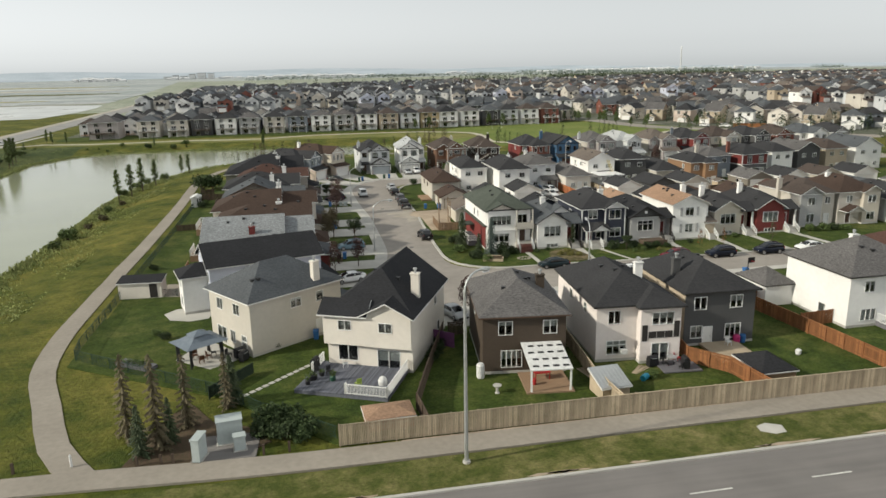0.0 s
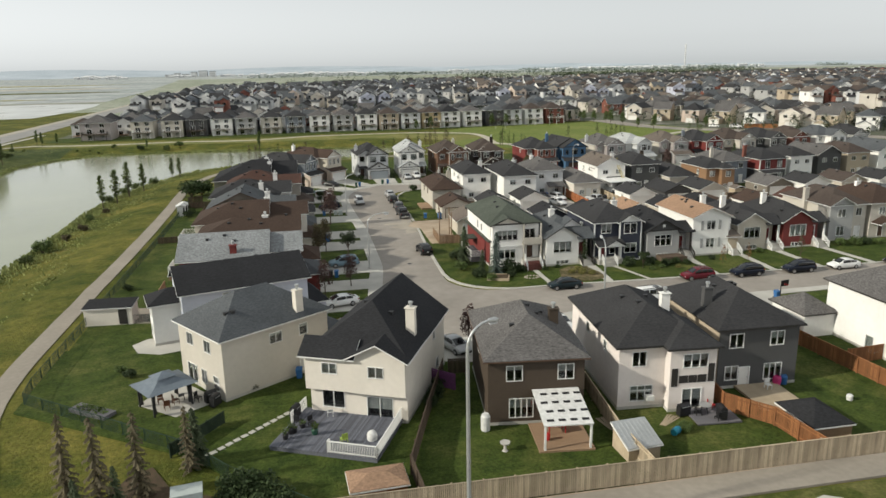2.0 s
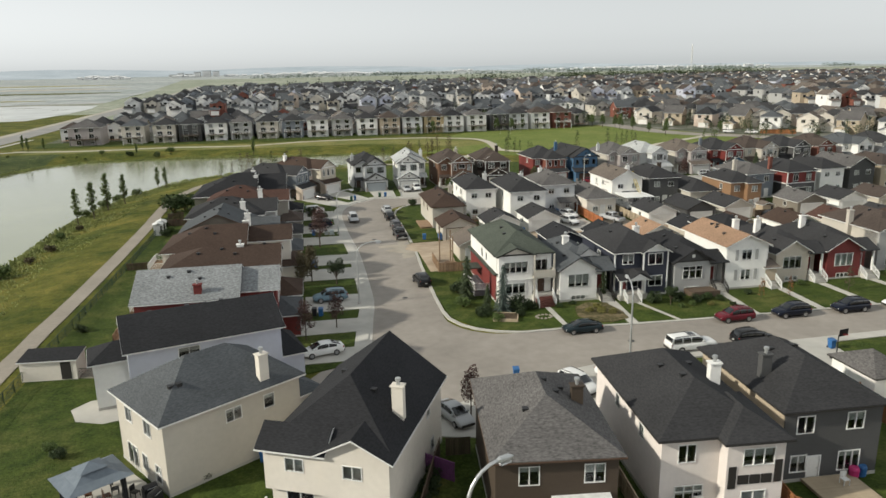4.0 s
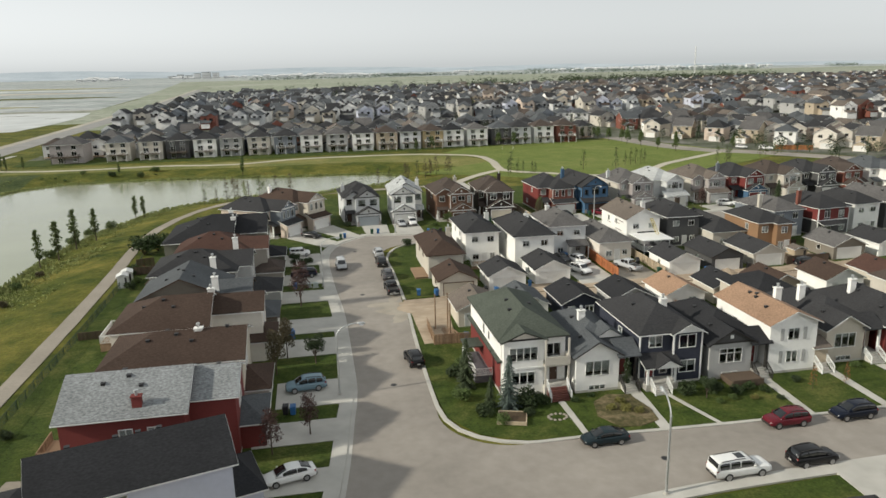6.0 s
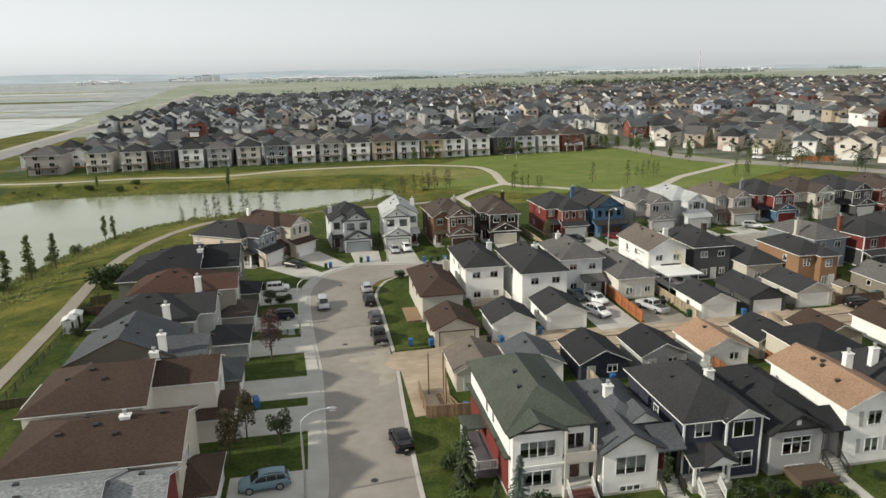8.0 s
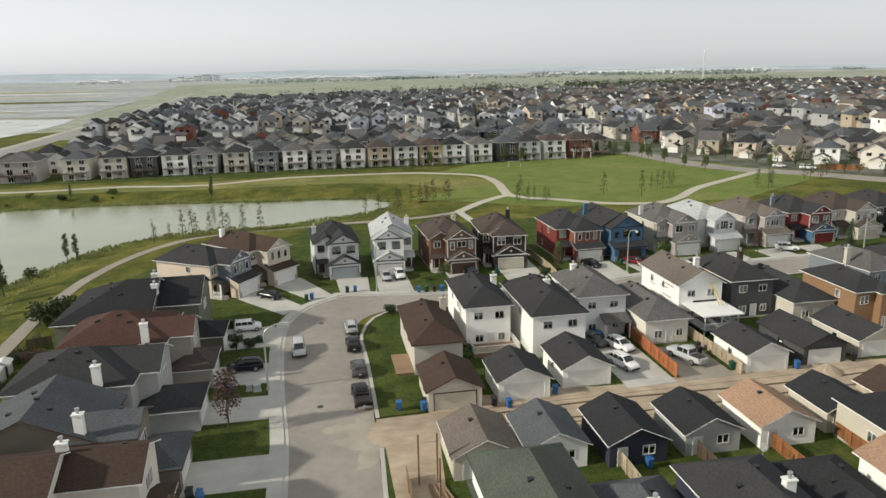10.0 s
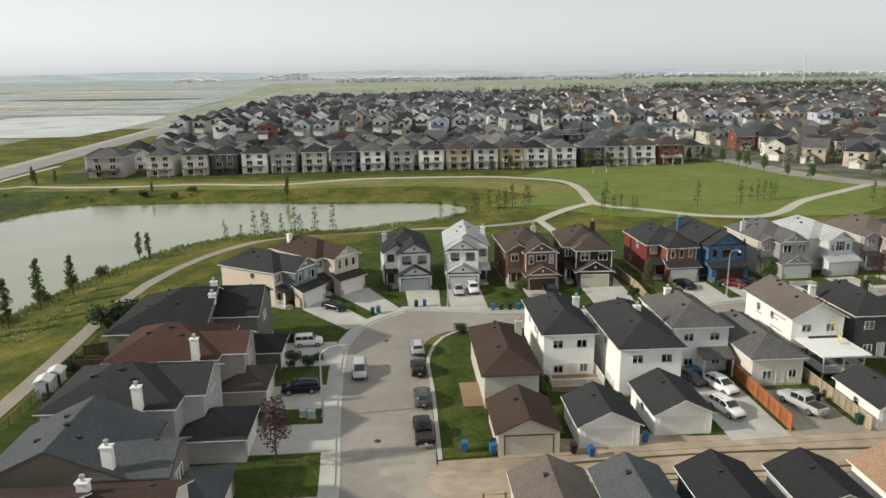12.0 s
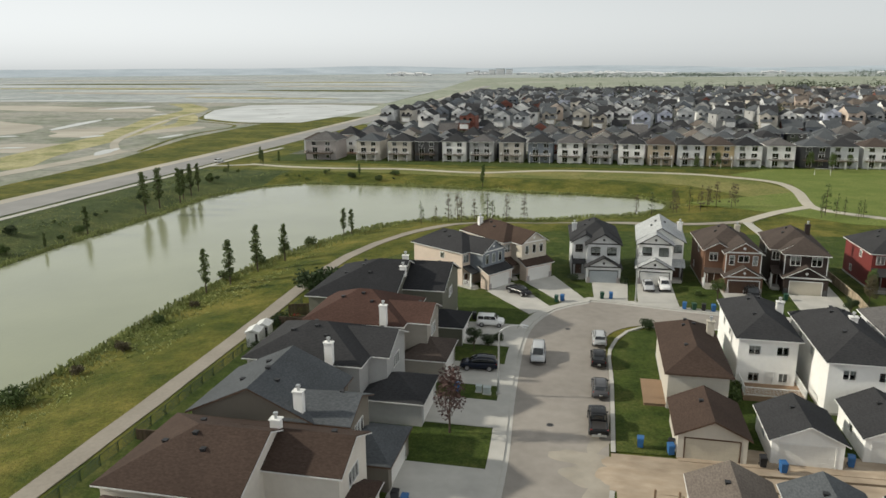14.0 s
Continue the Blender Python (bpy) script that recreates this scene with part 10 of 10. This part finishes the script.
for k, (u, v, n) in enumerate(((27.2, 36.2, 5), (21.8, 37.2, 4))):
    st = thing("plank_pile", "loose planks lying on the lawn", "planks", place(u, v, 0.08, 30 + 60 * k))
    for i in range(n):
        part("plank", Shape().box(-1.1, 1.1, 0.16 * i, 0.16 * i + 0.14, 0.04 * (i % 2), 0.04 * (i % 2) + 0.04), CEDAR, st, m=pose(0, 0, 0, 0, 0, 4 * i))
grill(-4.6, 43.6, 65, 0.48)
for c, u, v, r, hgt, lab in (("black", -5.0, 40.8, 0.3, 0.5, "black plant pot on the deck"), ("black", -5.4, 39.9, 0.25, 0.45, "black plant pot on the deck"), ("pink", 40.2, 40.6, 0.4, 0.9, "pink plastic play house by the wall"), ("blue", 41.0, 40.7, 0.35, 0.9, "blue plastic play slide by the wall"), ("red", 15.7, 35.4, 0.2, 0.6, "red jug on the patio floor"), ("white", 44.6, 36.4, 0.3, 0.5, "white plastic box by the fence"), ("green", -3.0, 40.2, 0.3, 0.5, "green plant pot on the deck"), ("blue", 51.5, 141.4, 0.9, 1.0, "blue tarpaulin over a heap of goods"), ("black", -8.2, 51.6, 0.5, 0.5, "black storage box against the wall")):
    o = thing("barrel" if c == "teal" else "plant_pot" if "pot" in lab else "yard_box", lab, "yard item", place(u, v, 0.5 if -6 < u < 0 and v < 44 else 0.26 if u == 15.7 else 0.1))
    part("body", Shape().tube([(0, 0, 0), (0, 0, hgt * 0.8), (0, 0, hgt)], [r * 0.85, r, r * 0.8], 12), PLASTIC[c], o)
    if "pot" in lab:
        s = Shape()
        leaf_cloud(s, RNG, (0, 0, hgt + 0.25), (0.3, 0.3, 0.35), 60, 0.12)
        part("plant", s, LEAF["green"], o)
pl = thing("planter_box", "raised grey garden bed with low plants", "planter", place(-22.8, 49.4, 0.05, -35))
part("frame", Shape().box(-2.2, 2.2, -0.7, 0.7, 0, 0.35), GREYWOOD, pl)
s = Shape()
leaf_cloud(s, RNG, (0, 0, 0.45), (2.0, 0.6, 0.25), 260, 0.14)
part("plants", s, LEAF["green"], pl)
bed = thing("raised_bed", "low timber planter bed on the corner lawn", "planter", place(23.9, 81.0, 0.08, -18))
for x0, x1, y0, y1 in ((-1.5, 1.6, -1.3, -1.18), (-1.5, 1.6, 1.1, 1.22), (-1.5, -1.38, -1.18, 1.1), (1.48, 1.6, -1.18, 1.1)):
    part("timber", Shape().box(x0, x1, y0, y1, -0.05, 0.38), CEDAR, bed)
part("soil", Shape().box(-1.38, 1.48, -1.18, 1.1, -0.05, 0.3), MULCH, bed)
rk = thing("stone_ring", "low ring of pale stones on the lawn", "stone ring", place(28.8, 80.4, 0.08))
for i in range(12):
    a = radians(30 * i)
    part("stone", cached(("stone",), lambda: Shape().tube([(0, 0, -0.05), (0, 0, 0.06), (0, 0, 0.13)], [0.2, 0.18, 0.09], 7).mesh("stone")), PATHWAY, rk, m=pose(1.0 * math.cos(a), 0.7 * math.sin(a), 0, 0, 0, 40 * i))
hp = thing("soil_heap", "heap of brown soil beside the lane", "soil heap", place(75.0, 123.6, 0.04))
s = Shape()
n, rings = 18, 6
s.v = [(0, 0, 1.3)] + [(2.5 * j / rings * math.cos(6.283 * i / n) * (1 + 0.12 * math.sin(5 * i)), 1.5 * j / rings * math.sin(6.283 * i / n), 1.3 * (1 - j / rings) ** 0.8 + 0.05 * math.sin(i * 3 + j)) for j in range(1, rings + 1) for i in range(n)]
s.f = [(0, 1 + i, 1 + (i + 1) % n) for i in range(n)] + [(1 + (j - 1) * n + i, 1 + j * n + i, 1 + j * n + (i + 1) % n, 1 + (j - 1) * n + (i + 1) % n) for j in range(1, rings) for i in range(n)]
part("mound", s, SOIL, hp)
lp = thing("lumber_stack", "stacked and leaning lumber beside the lane mouth", "lumber", place(22.4, 107.0, 0.1, 4))
for i in range(6):
    part("plank", cached(("plank",), lambda: Shape().box(-0.1, 0.1, -2.0, 2.0, 0, 0.08).mesh("plank")), DECKWOOD, lp, m=pose(-0.8 + 0.3 * i, 0.2 * (i % 2), 0.09 * (i % 3), 0, 0, 4 * (i % 3)))
for x, y in ((-1.6, 2.5), (0.2, 2.4), (-0.6, -2.0)):
    part("upright_post", Shape().box(x - 0.08, x + 0.08, y - 0.08, y + 0.08, 0, 5.2), DECKWOOD, lp)
ld = thing("ladder", "yellow extension ladder leaning on the gable roof", "ladder", place(70.6, 144.0, 0))
for x in (-0.25, 0.25):
    part("rail", Shape().beam((x, -3.0, 3.7), (x, 1.6, 7.8), 0.05, 0.1), PLASTIC["yellow"], ld)
for i in range(14):
    t = i / 13
    part("rung", Shape().beam((-0.25, -3.0 + 4.6 * t, 3.7 + 4.1 * t), (0.25, -3.0 + 4.6 * t, 3.7 + 4.1 * t), 0.04, 0.04), PLASTIC["yellow"], ld)
ms = thing("radio_mast", "thin tall lattice mast far beyond the houses", "mast", place(735, 1310, 0))
for x, y in ((-1.5, -1.0), (1.5, -1.0), (0, 1.6)):
    part("leg", Shape().beam((x, y, 0), (x * 0.3, y * 0.3, 62), 0.7, 0.7), PLASTIC["white"], ms)
for i in range(10):
    part("brace", Shape().beam((-1.5 + 0.1 * i, -1, 6 * i + 2), (1.5 - 0.1 * i, -1, 6 * i + 5), 0.4, 0.4), PLASTIC["white"], ms)
for k, (u, v, w, hgt) in enumerate(((-606, 3480, 30, 12), (-566, 3470, 24, 18), (-532, 3460, 30, 14), (-492, 3450, 26, 22), (-456, 3440, 36, 27), (-410, 3440, 26, 24))):
    b = thing("apartment_block", "apartment block on the horizon, paled for haze", "building", place(u, v, 0), "horizon blocks")
    part("wall", Shape().box(0, w, 0, 30, 0, hgt), SIDING["pale"], b)
    part("roof", Shape().box(-1, w + 1, -1, 31, hgt, hgt + 1.5), SHINGLE["grey"], b)
    # windows in light grey: the haze is put into their colour
    for f in range(int(hgt / 12)):
        part("window_band", Shape().box(3, w - 3, -0.6, 0, 4 + 8 * f, 7 + 8 * f), SHINGLE["light"], b)


def far_belts():
    """Tree belts and hedgerows between the far fields."""
    s, r3 = Shape(), random.Random(31)
    for _ in range(22):
        u, v = r3.uniform(-200, 2300), r3.uniform(2300, 3800)
        length, turn = r3.uniform(80, 420), r3.uniform(-0.3, 0.3)
        for k in range(int(length / 9)):
            x, y, hgt = u + 9 * k + r3.uniform(-4, 4), v + 9 * k * turn + r3.uniform(-6, 6), r3.uniform(6, 15)
            s.tube([(x, y, 0), (x, y, hgt * 0.6)], [0.4, 0.2], 4)
            leaf_cloud(s, r3, (x, y, hgt * 0.55), (7, 6, hgt * 0.45), 16, 2.6)
    return s


def far_town():
    """Low pale roofs and sheds in the distance."""
    s, r3 = Shape(), random.Random(37)
    for _ in range(20):
        u, v = r3.uniform(-1200, 2400), r3.uniform(3000, 4000)
        for k in range(r3.randrange(3, 12)):
            x, y, w, d, e = u + 26 * k, v + r3.uniform(-40, 40), r3.uniform(12, 30), r3.uniform(12, 20), r3.uniform(5, 11)
            s.box(x, x + w, y, y + d, 0, e)
            s.add([(x - 1, y - 1, e), (x + w + 1, y - 1, e), (x + w + 1, y + d + 1, e), (x - 1, y + d + 1, e), (x, y + d / 2, e + 4), (x + w, y + d / 2, e + 4)], [(0, 1, 5, 4), (2, 3, 4, 5), (0, 4, 3), (1, 2, 5)])
    return s


# hedgerow leaves carry the haze in their grey-green
for name, shape, mat, lab in (("distant_hedgerows", far_belts(), LEAF["haze_pale"], "tree belts between the far fields, paled for haze"), ("distant_town", far_town(), SIDING["pale"], "pale low buildings scattered near the horizon")):
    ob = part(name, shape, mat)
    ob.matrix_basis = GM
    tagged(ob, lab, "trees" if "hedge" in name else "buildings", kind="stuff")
goal = thing("football_goal", "white goal frame on the park lawn", "goal", place(88, 322, 0))
part("frame", Shape().tube([(0, 0, 0), (0, 0, 2.2), (5, 0, 2.2), (5, 0, 0)], [0.07] * 4, 6), PLASTIC["white"], goal)
bl = thing("barrel", "blue plastic barrel lying on the lawn", "barrel", place(26.4, 34.2, 0.08, 35))
part("body", Shape().tube([(-0.45, 0, 0.32), (-0.3, 0, 0.32), (0.3, 0, 0.32), (0.45, 0, 0.32)], [0.27, 0.31, 0.31, 0.27], 14), PLASTIC["teal"], bl)
for x in (-0.2, 0.2):
    part("hoop", Shape().tube([(x - 0.025, 0, 0.32), (x + 0.025, 0, 0.32)], [0.325, 0.325], 14), PLASTIC["blue"], bl)
for u, v in ((11.4, 68.0), (12.6, 92.4), (11.6, 128.0), (12.2, 157.0), (36.0, 70.5)):
    mh = thing("manhole_cover", "round dark iron manhole cover in the street", "manhole cover", place(u, v, 0.0), "manhole covers")
    part("ring", Shape().tube([(0, 0, -0.03), (0, 0, 0.008)], [0.42, 0.42], 18), ARTERIAL, mh)
    part("lid", Shape().tube([(0, 0, -0.03), (0, 0, 0.014)], [0.34, 0.34], 18), DARK_METAL, mh)
ds = thing("satellite_dish", "white satellite dish on a pole behind the garage", "satellite dish", place(53.4, 104.8, 0.1))
part("pole", Shape().tube([(0, 0, 0), (0, 0, 2.5)], [0.04, 0.035], 8), METAL, ds)
part("dish", Shape().tube([(0, 0.06, 2.55), (0, -0.02, 2.58), (0, -0.14, 2.62)], [0.1, 0.3, 0.42], 18), PLASTIC["white"], ds)
part("feed_arm", Shape().beam((0, -0.1, 2.3), (0, -0.55, 2.5), 0.03, 0.03), DARK_METAL, ds)
for u, v, hh in ((-29.4, 151.6, 1.6), (-29.6, 149.8, 1.5), (-29.8, 148.0, 1.3)):
    tree("shrub", hh, "deep", u, v, "dark green hedge shrub beside the footpath fence", "shrub", "hedge by the footpath", z=0.06)
fb = thing("flower_planter", "brown wooden planter with red flowers in a back yard", "planter", place(-27.8, 153.0, 0.06, 20))
part("box", Shape().box(-1.3, 1.3, -0.5, 0.5, 0, 0.45), DARKWOOD, fb)
s = Shape()
leaf_cloud(s, RNG, (0, 0, 0.6), (1.2, 0.45, 0.28), 160, 0.13)
part("plants", s, LEAF["green"], fb)
s = Shape()
leaf_cloud(s, RNG, (0, 0, 0.75), (1.1, 0.4, 0.2), 60, 0.1)
part("flowers", s, PLASTIC["red"], fb, "red flowers")
